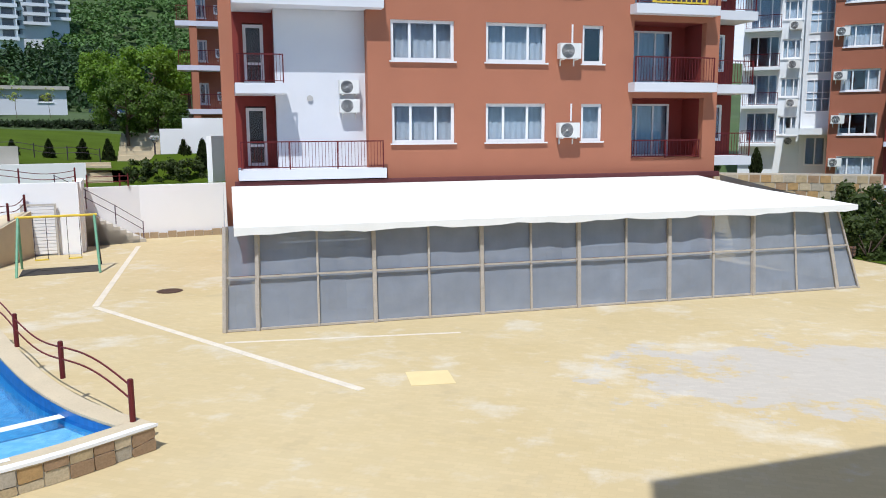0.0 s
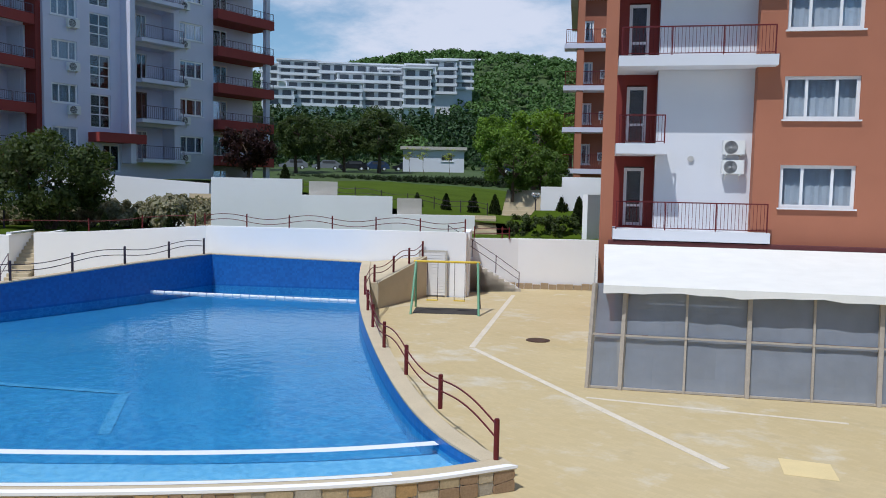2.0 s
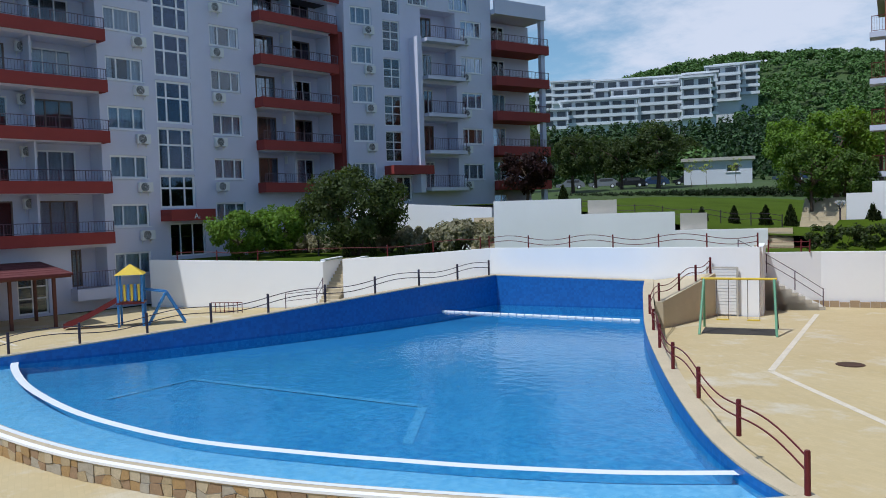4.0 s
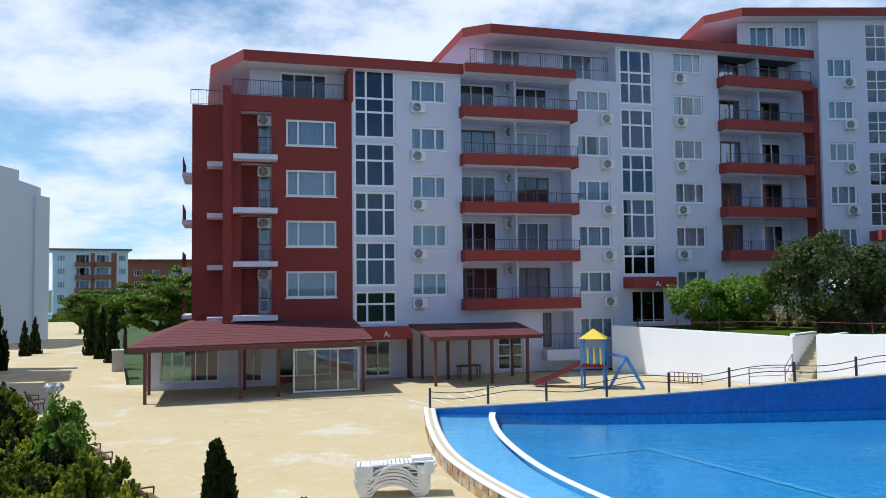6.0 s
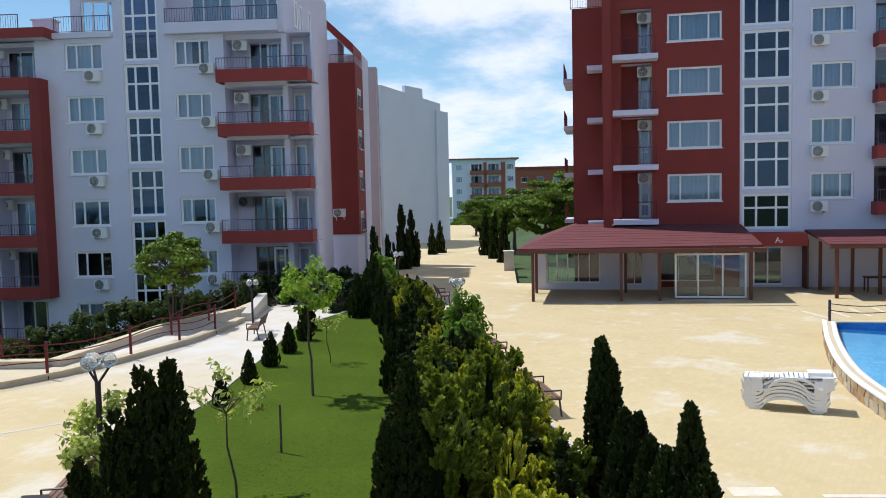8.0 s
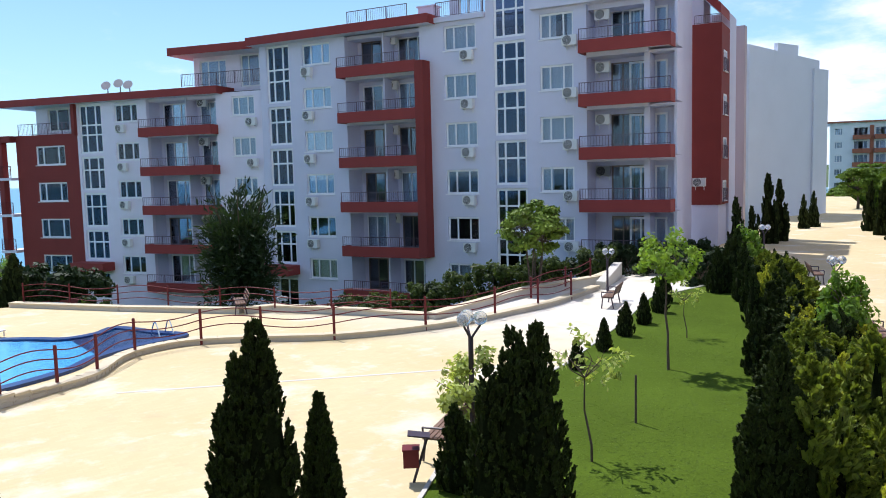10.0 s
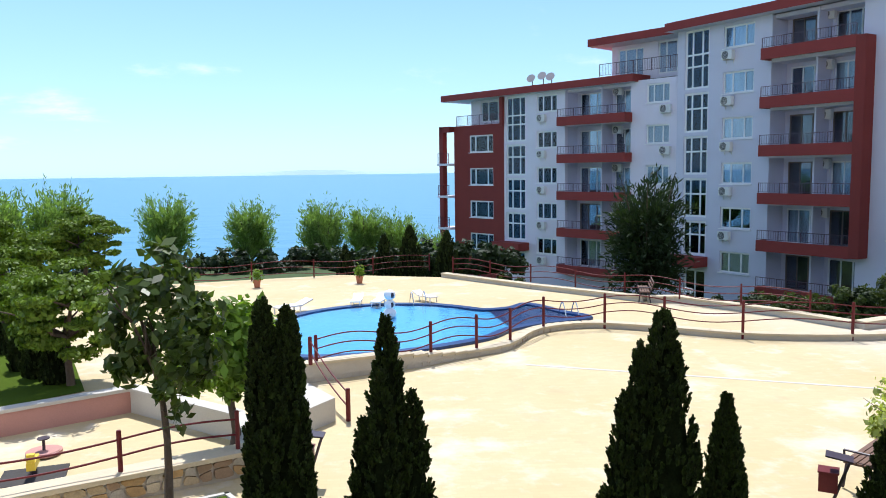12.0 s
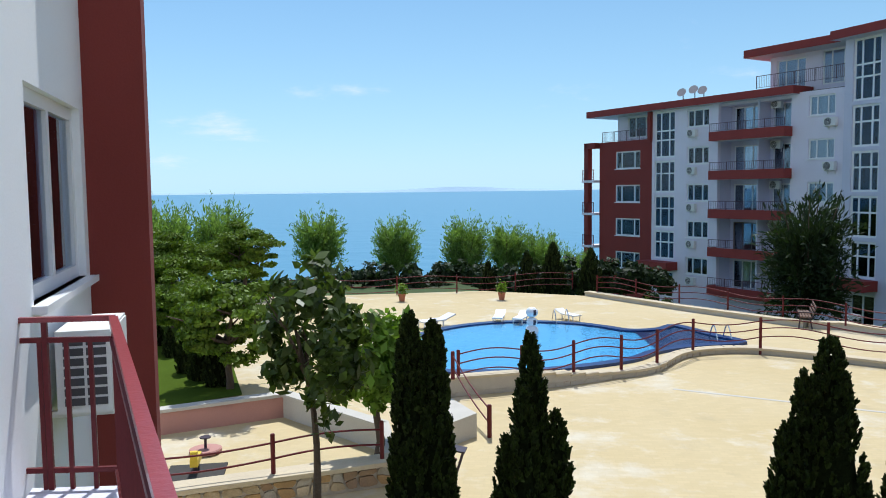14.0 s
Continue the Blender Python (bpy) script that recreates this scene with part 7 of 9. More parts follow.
# ---- stone cladding along the pool front ----
def clad(parent, path, z0, z1, seed, proud=0.035, size=0.36, limit=300, gap=0.22):
    """Irregular flat stones set in mortar on a wall face that follows a plan path (the face is on its right)."""
    rr = random.Random(seed)
    made = 0
    rows = max(1, round((z1 - z0) / (size * 0.55)))
    for (ax, ay), (bx, by) in zip(path, path[1:]):
        d = Vector((bx - ax, by - ay, 0))
        L = d.length
        e = d.normalized()
        ang = math.degrees(math.atan2(e.y, e.x))
        cols = max(1, round(L / size))
        w, h = L / cols, (z1 - z0) / rows
        grid = {}
        for i in range(cols + 1):
            for k in range(rows + 1):
                jx = 0 if i in (0, cols) else rr.uniform(-0.3, 0.3) * w
                jz = 0 if k in (0, rows) else rr.uniform(-0.32, 0.32) * h
                grid[i, k] = (i * w + jx, z0 + k * h + jz)
        for i in range(cols):
            for k in range(rows):
                if made >= limit:
                    return
                c = [grid[i, k], grid[i + 1, k], grid[i + 1, k + 1], grid[i, k + 1]]
                mx, mz = sum(p[0] for p in c) / 4, sum(p[1] for p in c) / 4
                ring = []
                for p, q in zip(c, c[1:] + c[:1]):
                    ring.append((p[0] + (mx - p[0]) * gap, p[1] + (mz - p[1]) * gap))
                    f = rr.uniform(0.35, 0.65)
                    ex, ez = p[0] + (q[0] - p[0]) * f, p[1] + (q[1] - p[1]) * f
                    s = rr.uniform(0.15, 0.62) * gap
                    ring.append((ex + (mx - ex) * s, ez + (mz - ez) * s))
                pr = proud + rr.uniform(-0.014, 0.014)
                mb = MB()
                mb.face([(x, -pr, z) for x, z in ring])
                for a, b in zip(ring, ring[1:] + ring[:1]):
                    mb.face([(b[0], -pr, b[1]), (a[0], -pr, a[1]), (a[0], 0.01, a[1]), (b[0], 0.01, b[1])])
                mb.put("stone", STONES[rr.randrange(len(STONES))], parent, at=pose(ax, ay, 0, 0, 0, ang))
                made += 1


STONES = [material("stone_" + n, c, 0.85, var=0.25, scale=4, fine=30, bump=0.4) for n, c in (("tan", (0.45, 0.35, 0.21)), ("ochre", (0.42, 0.27, 0.12)), ("grey", (0.42, 0.37, 0.29)), ("brown", (0.33, 0.22, 0.13)), ("cream", (0.52, 0.43, 0.29)))]
pool_front = thing("pool_front_wall", "low pool wall faced with irregular tan stones", "stone wall", (0, 0, 0), kind="structure")
front = [p[:2] for p in offset(RIM, -0.2)[: len(catmull(RIM_FRONT, 5))]]
clad(pool_front, front[::-1], 0.0, 0.395, 4, proud=0.02, size=0.3, gap=0.1)
edge = MB()
fo, fi = offset(RIM, -0.235), offset(RIM, -0.1)
for i in range(len(front) - 1):
    edge.face([(*fo[i][:2], 0.456), (*fi[i][:2], 0.456), (*fi[i + 1][:2], 0.456), (*fo[i + 1][:2], 0.456)][::-1])
    edge.face([(*fo[i][:2], 0.405), (*fo[i][:2], 0.456), (*fo[i + 1][:2], 0.456), (*fo[i + 1][:2], 0.405)][::-1])
edge.put("white_edge", WALLWHITE, pool_front)

# ---- marks on the square ----
PAINT = material("worn_white_paint", (0.67, 0.60, 0.48), 0.8, var=0.15, scale=3, fine=20, stain=0.5, stain_color=(0.62, 0.5, 0.3))
PATCH = material("yellow_patch_slabs", (0.72, 0.58, 0.30), 0.8, var=0.08, scale=2)


def strip(a, b, w, z=0.006, mat=None, name="painted_line"):
    d = Vector((b[0] - a[0], b[1] - a[1], 0)).normalized()
    n = Vector((-d.y, d.x, 0)) * w / 2
    return MB().prism([(a[0] - n.x, a[1] - n.y), (b[0] - n.x, b[1] - n.y), (b[0] + n.x, b[1] + n.y), (a[0] + n.x, a[1] + n.y)], 0.001, z).put(name, mat or PAINT)


for a, b, w in (((-14.1, 36.0), (-10.5, 23.3), 0.2), ((-10.45, 23.2), (-1.6, 15.45), 0.2), ((-5.4, 19.1), (0.5, 20.0), 0.12), ((-14.5, 2.4), (-15.0, 4.6), 0.14), ((-14.35, 0.9), (-14.55, 1.7), 0.4)):
    tagged(strip(a, b, w), "worn pale line on the paving", "line", kind="structure")
tagged(MB().prism([(-0.77, 16.62), (-0.6, 15.68), (0.33, 15.82), (0.16, 16.73)], 0.001, 0.007).put("paving_patch", PATCH), "yellow repaired patch of paving slabs", "paving", kind="structure")
tagged(strip((-18.0, -12.0), (-9.0, -19.0), 0.12, mat=CONCRETE), "grey drain line across the square", "drain", kind="structure")
for i in range(9):
    tagged(strip((-36.5 - 0.25 * i, 5.2 + 0.5 * i), (-34.6 - 0.2 * i, 5.9 + 0.42 * i), 0.16), "white diagonal marking on the paving", "line", kind="structure") if i % 2 == 0 else None
IRON = material("rusty_iron", (0.10, 0.055, 0.035), 0.7, metal=0.3, var=0.25, scale=6, bump=0.2)
mh = thing("manhole_cover", "round rusty iron manhole cover in the paving", "manhole cover", (-9.04, 25.6, 0.0))
MB().bar((0, 0, 0.001), (0, 0, 0.012), 0.42, 28).put("frame", IRON, mh)
MB().bar((0, 0, 0.012), (0, 0, 0.02), 0.36, 28).put("lid", IRON, mh)

# ---- swing ----
GREENP = material("green_painted_steel", (0.16, 0.38, 0.24), 0.45, var=0.12, scale=6)
YELLOWP = material("yellow_painted_steel", (0.72, 0.52, 0.05), 0.45, var=0.1, scale=6)
BLUEP = material("blue_painted_steel", (0.05, 0.22, 0.55), 0.45, var=0.1, scale=6)
BLUEP_LIGHT = material("worn_pale_blue_paint", (0.22, 0.42, 0.66), 0.5, var=0.15, scale=6)
REDP = material("red_plastic", (0.17, 0.018, 0.024), 0.45, var=0.1, scale=6)
RUBBER = material("dark_rubber_mat", (0.05, 0.045, 0.04), 0.9, var=0.2, scale=5)
swing = thing("swing_set", "green and yellow steel double swing with two seats", "swing", pose(-14.6, 29.6, 0, 0, 0, 23))
for sx in (-1.4, 1.4):
    MB().bar((sx, -1.05, 0), (sx * 0.93, 0, 2.1), 0.05, 8).put("leg", GREENP, swing)
    MB().bar((sx, 1.05, 0), (sx * 0.93, 0, 2.1), 0.05, 8).put("leg", GREENP if sx < 0 else METAL_DARK, swing)
MB().bar((-1.4, 0, 2.1), (1.4, 0, 2.1), 0.05, 8).put("top_bar", YELLOWP, swing)
for cx in (-0.6, 0.55):
    seat = MB().box(cx - 0.24, -0.1, 0.45, cx + 0.24, 0.1, 0.49).put("seat", YELLOWP, swing)
    for dx in (-0.22, 0.22):
        MB().bar((cx + dx, 0, 0.49), (cx + dx, 0, 2.06), 0.012, 5).put("chain", METAL_DARK, seat)
tagged(MB().box(-1.35, -0.75, 0.001, 1.35, 0.75, 0.02).put("rubber_mat", RUBBER, at=pose(-14.6, 29.6, 0, 0, 0, 23)), "dark rubber mat under the swing", "mat")

# ---- playground tower ----
tower = thing("play_tower", "play tower with yellow roof, slide and ladder", "playground equipment", pose(-37.9, 14.2, 0, 0, 0, 62))
for x in (0, 1.1):
    for y in (0, 1.1):
        MB().box(x - 0.05, y - 0.05, 0, x + 0.05, y + 0.05, 2.5).put("post", BLUEP, tower)
MB().box(-0.08, -0.08, 1.1, 1.18, 1.18, 1.18).put("deck", METAL_RED, tower)
roof = MB()
c = (0.55, 0.55, 3.0)
q = [(-0.12, -0.12, 2.5), (1.22, -0.12, 2.5), (1.22, 1.22, 2.5), (-0.12, 1.22, 2.5)]
for i in range(4):
    roof.face([q[i], q[(i + 1) % 4], c])
roof.face(q[::-1])
roof.put("roof", YELLOWP, tower)
for i in range(6):
    MB().box(0.1 + i * 0.16, -0.02, 1.25, 0.2 + i * 0.16, 0.02, 2.05).put("panel_board", YELLOWP if i % 2 else BLUEP, tower)
MB().box(-0.02, 0.1, 1.25, 0.02, 1.0, 1.9).put("side_panel", YELLOWP, tower)
sl = MB()
sec = ((0.26, 0.2), (0.26, 0.0), (0.94, 0.0), (0.94, 0.2), (0.98, 0.2), (0.98, -0.05), (0.22, -0.05), (0.22, 0.2))
for i in range(13):
    f = i / 12
    x, z = -0.08 - 2.4 * f, 1.12 * (1 - f) ** 1.25 + 0.12
    sl.v.extend((x, y, z + dz) for y, dz in sec)
for i in range(12):
    for k in range(8):
        j = (k + 1) % 8
        sl.f.append((8 * i + k, 8 * i + j, 8 * i + 8 + j, 8 * i + 8 + k))
        sl.m.append(0)
sl.put("slide", REDP, tower)
for y in (0.2, 0.85):
    MB().bar((2.15, y, 1.55), (1.3, y, 0.0), 0.06, 6).put("ladder_stringer", BLUEP, tower)
    MB().bar((2.15, y, 1.55), (3.0, y, 0.0), 0.045, 6).put("ladder_prop", BLUEP, tower)
    MB().bar((1.12, y, 1.75), (2.15, y, 1.58), 0.035, 6).put("climbing_bar", BLUEP, tower)
for i in range(7):
    f = (i + 0.5) / 7
    MB().box(2.15 - 0.85 * f - 0.09, 0.2, 1.55 * (1 - f) - 0.02, 2.15 - 0.85 * f + 0.09, 0.85, 1.55 * (1 - f) + 0.03).put("rung", BLUEP_LIGHT, tower)

rack = thing("bicycle_rack", "low red steel bicycle rack by the wall", "bicycle rack", pose(-39.2, 19.6, 0, 0, 0, 38))
for i in range(8):
    MB().bar((i * 0.25, 0, 0), (i * 0.25, 0, 0.55), 0.02, 6).put("bar", METAL_RED, rack)
MB().bar((0, 0, 0.55), (1.75, 0, 0.55), 0.02, 6).bar((0, 0, 0.1), (1.75, 0, 0.1), 0.02, 6).put("top_rail", METAL_RED, rack)

# ---- terrace bar before building A ----
SHINGLE = material("maroon_shingles", (0.13, 0.035, 0.036), 0.85, var=0.25, scale=2.5, fine=25, bump=0.5)
WOODD = material("dark_brown_timber", (0.12, 0.04, 0.025), 0.6, var=0.2, scale=4)
bar_m = fframe(95.0, 44.86)
bar = thing("bar_pavilion", "ground floor bar with maroon shingle hip roof on posts", "pavilion", bar_m)


def shingle_roof(parent, e0, e1, r0, r1, rows, name="roof"):
    """Overlapping shingle courses between an eave and a ridge line."""
    e0, e1, r0, r1 = map(Vector, (e0, e1, r0, r1))
    under = MB()
    dz = Vector((0, 0, 0.1))
    under.face([e0, e1, r1, r0])
    under.face([e1 - dz, e0 - dz, r0 - dz, r1 - dz])
    under.face([e0 - dz, e1 - dz, e1, e0])
    under.face([e1 - dz, r1 - dz, r1, e1])
    under.face([r0 - dz, e0 - dz, e0, r0])
    under.put(name, SHINGLE, parent)
    for k in range(rows):
        a, b = k / rows, min(1.0, (k + 1.15) / rows)
        lift0, lift1 = Vector((0, 0, 0.014)), Vector((0, 0, 0.004))
        mb = MB()
        p0, p1, p2, p3 = e0.lerp(r0, a) + lift0, e1.lerp(r1, a) + lift0, e1.lerp(r1, b) + lift1, e0.lerp(r0, b) + lift1
        mb.face([p0, p1, p2, p3])
        mb.face([p0 - lift0, p1 - lift0, p1, p0])
        mb.put("shingle_course", SHINGLE, parent)


shingle_roof(bar, (-4.0, -6.9, 2.6), (7.3, -6.1, 2.66), (-1.4, -0.03, 3.5), (7.3, -0.03, 3.4), 9)
shingle_roof(bar, (-4.0, 4.0, 2.6), (-4.0, -6.9, 2.6), (-1.4, 4.0, 3.5), (-1.4, -0.03, 3.5), 6)
MB().box(-4.0, -6.92, 2.38, 7.3, -6.78, 2.58).put("eave_beam", WOODD, bar)
MB().box(-4.0, -6.78, 2.38, -3.88, 4.0, 2.58).put("eave_beam", WOODD, bar)
for s, y in ((-3.3, -6.3), (0.9, -6.0), (2.7, -5.8), (6.9, -5.4), (1.2, -2.6), (-3.4, -3.0)):
    MB().box(s - 0.07, y - 0.07, 0, s + 0.07, y + 0.07, 2.55).put("post", WOODD, bar)
mb = MB()
wall_holes(mb, -3.7, 0.495, 0, 2.5, [(-3.0, -0.1, 0.35, 2.2)], y=-1.3)
mb.box(-3.7, -1.0, 0, -3.4, 5, 2.5)
mb.put("bar_wall", WHITE, bar)
mb = MB()
wall_holes(mb, 0.497, 2.75, 0, 2.5, [(1.25, 2.15, 0.25, 2.2)], y=-1.3)
mb.box(2.752, -1.3, 0, 2.9, -0.01, 2.5)
mb.put("bar_wall", WHITE, bar)
window(bar, 1.25, 0.25, 0.9, 1.95, (0.5, 0.5), y=-1.2, name="shop_window", sill=False, curtain=False, bar=0.07)
window(bar, -3.0, 0.35, 2.9, 1.85, (0.2, 0.2, 0.2, 0.2, 0.2), y=-1.2, name="shop_window", sill=False, curtain=False, bar=0.07)
window(bar, 2.2, 0.3, 3.8, 2.0, (0.25, 0.25, 0.25, 0.25), y=0.06, name="shop_window", sill=False, curtain=False, bar=0.07)
scr = thing("glass_screen", "white framed glass wind screen before the bar", "screen", bar_m)
window(scr, 3.45, 0.06, 3.3, 2.15, (0.33, 0.34, 0.33), y=-5.15, name="glazed_frame", sill=False, curtain=False, bar=0.09)
shed = thing("terrace_roof", "lean-to terrace roof with maroon shingles on brown posts", "canopy", bar_m)
shingle_roof(shed, (10.4, -5.2, 2.6), (16.6, -5.6, 2.6), (10.5, -0.03, 3.05), (17.2, -0.03, 3.0), 7)
MB().box(10.4, -5.35, 2.4, 16.6, -5.2, 2.57).put("eave_beam", WOODD, shed)
for s, y in ((10.85, -4.7), (15.8, -5.2), (12.3, -2.0), (14.0, -4.6), (16.2, -1.8), (11.0, -1.2), (13.2, -3.2)):
    MB().box(s - 0.07, y - 0.07, 0, s + 0.07, y + 0.07, 2.5).put("post", WOODD, shed)
MB().box(10.4, -1.0, 0, 10.5, 0.0, 2.6).put("partition", WOODD, shed)


def letter(parent, text, x, y, z, size):
    """A raised white capital on an upright face."""
    cu = bpy.data.curves.new("letter", "FONT")
    cu.body = text
    cu.size = size
    cu.extrude = 0.012
    cu.materials.append(PVC)
    return child(new("letter", cu), parent, at=pose(x, y, z, 90, 0, 0))


can3 = thing("entrance_canopy", "red box canopy over the apartment entrance", "canopy", bar_m)
MB().box(7.5, -1.6, 2.28, 10.3, -0.01, 2.95).put("box", BAND, can3)
letter(can3, "A", 8.72, -1.615, 2.46, 0.42)
letter(can3, "3", 9.0, -1.615, 2.46, 0.2)
sg = thing("building_sign", "pale letter plate on the red canopy", "sign", bar_m)
letter(sg, "A", 25.9, -1.32, 5.07, 0.45)
letter(sg, "2", 26.2, -1.32, 5.07, 0.22)
tbl = thing("bar_table", "dark table under the terrace roof", "table", bar_m @ Matrix.Translation((12.9, -2.2, 0)))
MB().box(0, 0, 0.68, 1.3, 0.7, 0.74).put("tabletop", WOODD, tbl)
for x in (0.06, 1.2):
    for y in (0.06, 0.6):
        MB().box(x, y, 0, x + 0.06, y + 0.06, 0.68).put("leg", WOODD, tbl)


# ---- sun loungers ----
LOUNGE = material("white_lounger_plastic", (0.80, 0.80, 0.80), 0.4, var=0.04, scale=5)


def lounger_proto():
    t = thing("sun_lounger", "white moulded plastic sun lounger", "sun lounger", group="stacked sun loungers")
    for y in (0.0, 0.6):
        mb = MB()
        n = 30
        low = lambda q: 0.27 * max(0.0, 1 - (abs(q - 0.5) / 0.27) ** 2) ** 0.5 if abs(q - 0.5) < 0.42 else 0.24 * (abs(q - 0.5) - 0.42) / 0.08
        for i in range(n):
            a, b = i / n, (i + 1) / n
            o = [(1.9 * a, y, low(a)), (1.9 * b, y, low(b)), (1.9 * b, y, low(b) + 0.065), (1.9 * a, y, low(a) + 0.065)]
            k = [(x, y + 0.05, z) for x, _, z in o]
            mb.face(o)
            mb.face(k[::-1])
            mb.face([o[1], o[0], k[0], k[1]])
            mb.face([o[3], o[2], k[2], k[3]])
        mb.put("side_frame", LOUNGE, t)
        for x in (0.19, 1.71):
            MB().box(x - 0.12, y + 0.006, 0.05, x + 0.12, y + 0.044, 0.33).put("leg", LOUNGE, t)
    for i in range(12):
        MB().box(0.6 + i * 0.105, 0.05, 0.305, 0.68 + i * 0.105, 0.6, 0.335).put("slat", LOUNGE, t)
    MB().box(0.02, 0.06, 0.305, 0.57, 0.59, 0.34).put("backrest", LOUNGE, t)
    return t


lg = lounger_proto()
stack_m = pose(-20.4, 3.5, 0, 0, 0, -98) @ Matrix.Diagonal((1.0, 1.0, 1.0, 1))
for i in range(6):
    m = stack_m @ pose(0.015 * (i % 3), 0.012 * (i % 2), 0.085 * i)
    if i == 0:
        lg.matrix_basis = m
    else:
        copy_thing(lg, m)
top = copy_thing(lg, stack_m @ pose(-0.12, 0.03, 0.085 * 6 + 0.02, 0, 2.5, 3))
MB().box(0.1, 0.1, 0.345, 0.6, 0.5, 0.42).put("head_cushion", LOUNGE, top)


def open_lounger():
    t = thing("sun_lounger", "white sun lounger with raised back on pool deck", "sun lounger", group="loungers by the round pool")
    MB().box(0.6, 0, 0.27, 1.9, 0.62, 0.33).put("bed", LOUNGE, t)
    mb = MB()
    mb.face([(0.6, 0, 0.33), (0.6, 0.62, 0.33), (0.05, 0.62, 0.52), (0.05, 0, 0.52)])
    mb.face([(0.62, 0.62, 0.29), (0.62, 0, 0.29), (0.03, 0, 0.48), (0.03, 0.62, 0.48)])
    mb.face([(0.05, 0, 0.52), (0.05, 0.62, 0.52), (0.03, 0.62, 0.48), (0.03, 0, 0.48)])
    mb.put("backrest", LOUNGE, t)
    for x in (0.7, 1.75):
        for y in (0.02, 0.55):
            MB().box(x, y, 0, x + 0.06, y + 0.05, 0.27).put("leg", LOUNGE, t)
    return t


ol = open_lounger()
for i, (x, y, rz) in enumerate(((-5.0, -29.9, 25), (-7.0, -30.6, 70), (-7.9, -30.2, 60), (-9.3, -30.3, 110))):
    m = pose(x, y, 0.02, 0, 0, rz) @ Matrix.Diagonal((0.8, 0.8, 0.85, 1))
    if i:
        copy_thing(ol, m)
    else:
        ol.matrix_basis = m

# ---- round pool and its deck ----
known = standing()
POOL2 = catmull([(-2.2, -24.0), (-3.0, -21.9), (-4.8, -21.3), (-6.7, -21.35), (-8.9, -22.0), (-10.2, -23.0), (-11.6, -23.5), (-13.5, -23.8), (-13.2, -25.2), (-12.8, -27.1), (-11.9, -26.6), (-10.8, -26.6), (-10.1, -27.6), (-9.1, -28.6), (-7.0, -29.3), (-4.7, -28.6), (-2.9, -26.6)], 4, closed=True)
NAVY = tiles_blue("navy_mosaic", (0.003, 0.022, 0.10), (0.006, 0.045, 0.17))
POOL_MID = tiles_blue("azure_mosaic", (0.05, 0.33, 0.62), (0.13, 0.46, 0.74))
p2 = thing("round_pool", "round blue swimming pool with shallow side basin", "swimming pool", (0, 0, 0), kind="structure")
P2 = [(x, y, 0.0) for x, y in POOL2]
o2, i2 = offset(P2, -0.18), offset(P2, 0.18)
area = sum(P2[i][0] * P2[(i + 1) % len(P2)][1] - P2[(i + 1) % len(P2)][0] * P2[i][1] for i in range(len(P2)))
if area > 0:
    o2, i2 = i2, o2
cp2 = MB()
for i in range(len(P2)):
    j = (i + 1) % len(P2)
    cp2.face([(*o2[i][:2], 0.09), (*i2[i][:2], 0.09), (*i2[j][:2], 0.09), (*o2[j][:2], 0.09)])
    cp2.face([(*o2[i][:2], 0.0), (*o2[i][:2], 0.09), (*o2[j][:2], 0.09), (*o2[j][:2], 0.0)])
    cp2.face([(*i2[i][:2], 0.0), (*i2[i][:2], 0.09), (*i2[j][:2], 0.09), (*i2[j][:2], 0.0)])
cp2.put("coping", NAVY, p2, "navy blue mosaic rim")
side = [(-10.4, -23.3), (-11.6, -23.75), (-13.25, -24.0), (-13.0, -25.2), (-12.65, -26.8), (-11.9, -26.35), (-10.9, -26.4)]
fill("side_basin_floor", [side[::-1]], 0.03, NAVY, p2)
fill("basin_floor", [[p[:2] for p in i2]], 0.012, POOL_MID, p2)
w2 = fill("water", [[p[:2] for p in i2]], 0.06, WATER, p2)
w2.visible_shadow = False
for x, y in ((-9.2, -28.9), (-13.4, -24.5)):
    ld = thing("pool_ladder", "curved chrome pool ladder on the rim", "pool ladder", (x, y, 0.02))
    for k in (0, 0.5):
        mb = MB()
        P = [Vector((k, -0.3 + 0.6 * a / 8, 0.5 * math.sin(math.pi * a / 8))) for a in range(9)]
        mb.tube(P, 0.022, 6)
        mb.put("rail", material("chrome_rail", (0.7, 0.7, 0.7), 0.2, 1.0, var=0.05) if "chrome" not in CACHE else CACHE["chrome"], ld)
orn = MB()
for z, r in ((0.18, 0.24), (0.5, 0.2), (0.84, 0.22)):
    n0 = len(orn.v)
    for a in range(7):
        for b in range(12):
            t1, t2 = math.pi * a / 6, 2 * math.pi * b / 12
            orn.v.append((-7.2 + r * math.sin(t1) * math.cos(t2), -26.6 + r * math.sin(t1) * math.sin(t2), z + r * 0.85 * math.cos(t1)))
    for a in range(6):
        for b in range(12):
            c1 = (b + 1) % 12
            orn.f.append((n0 + a * 12 + b, n0 + (a + 1) * 12 + b, n0 + (a + 1) * 12 + c1, n0 + a * 12 + c1))
            orn.m.append(1 if (b in (3, 8) and a in (2, 3) and z in (0.5, 0.84)) else 0)
tagged(orn.put("fountain_figure", [PVC, METAL_DARK], smooth=True), "white rounded fountain figure standing in the pool", "statue")

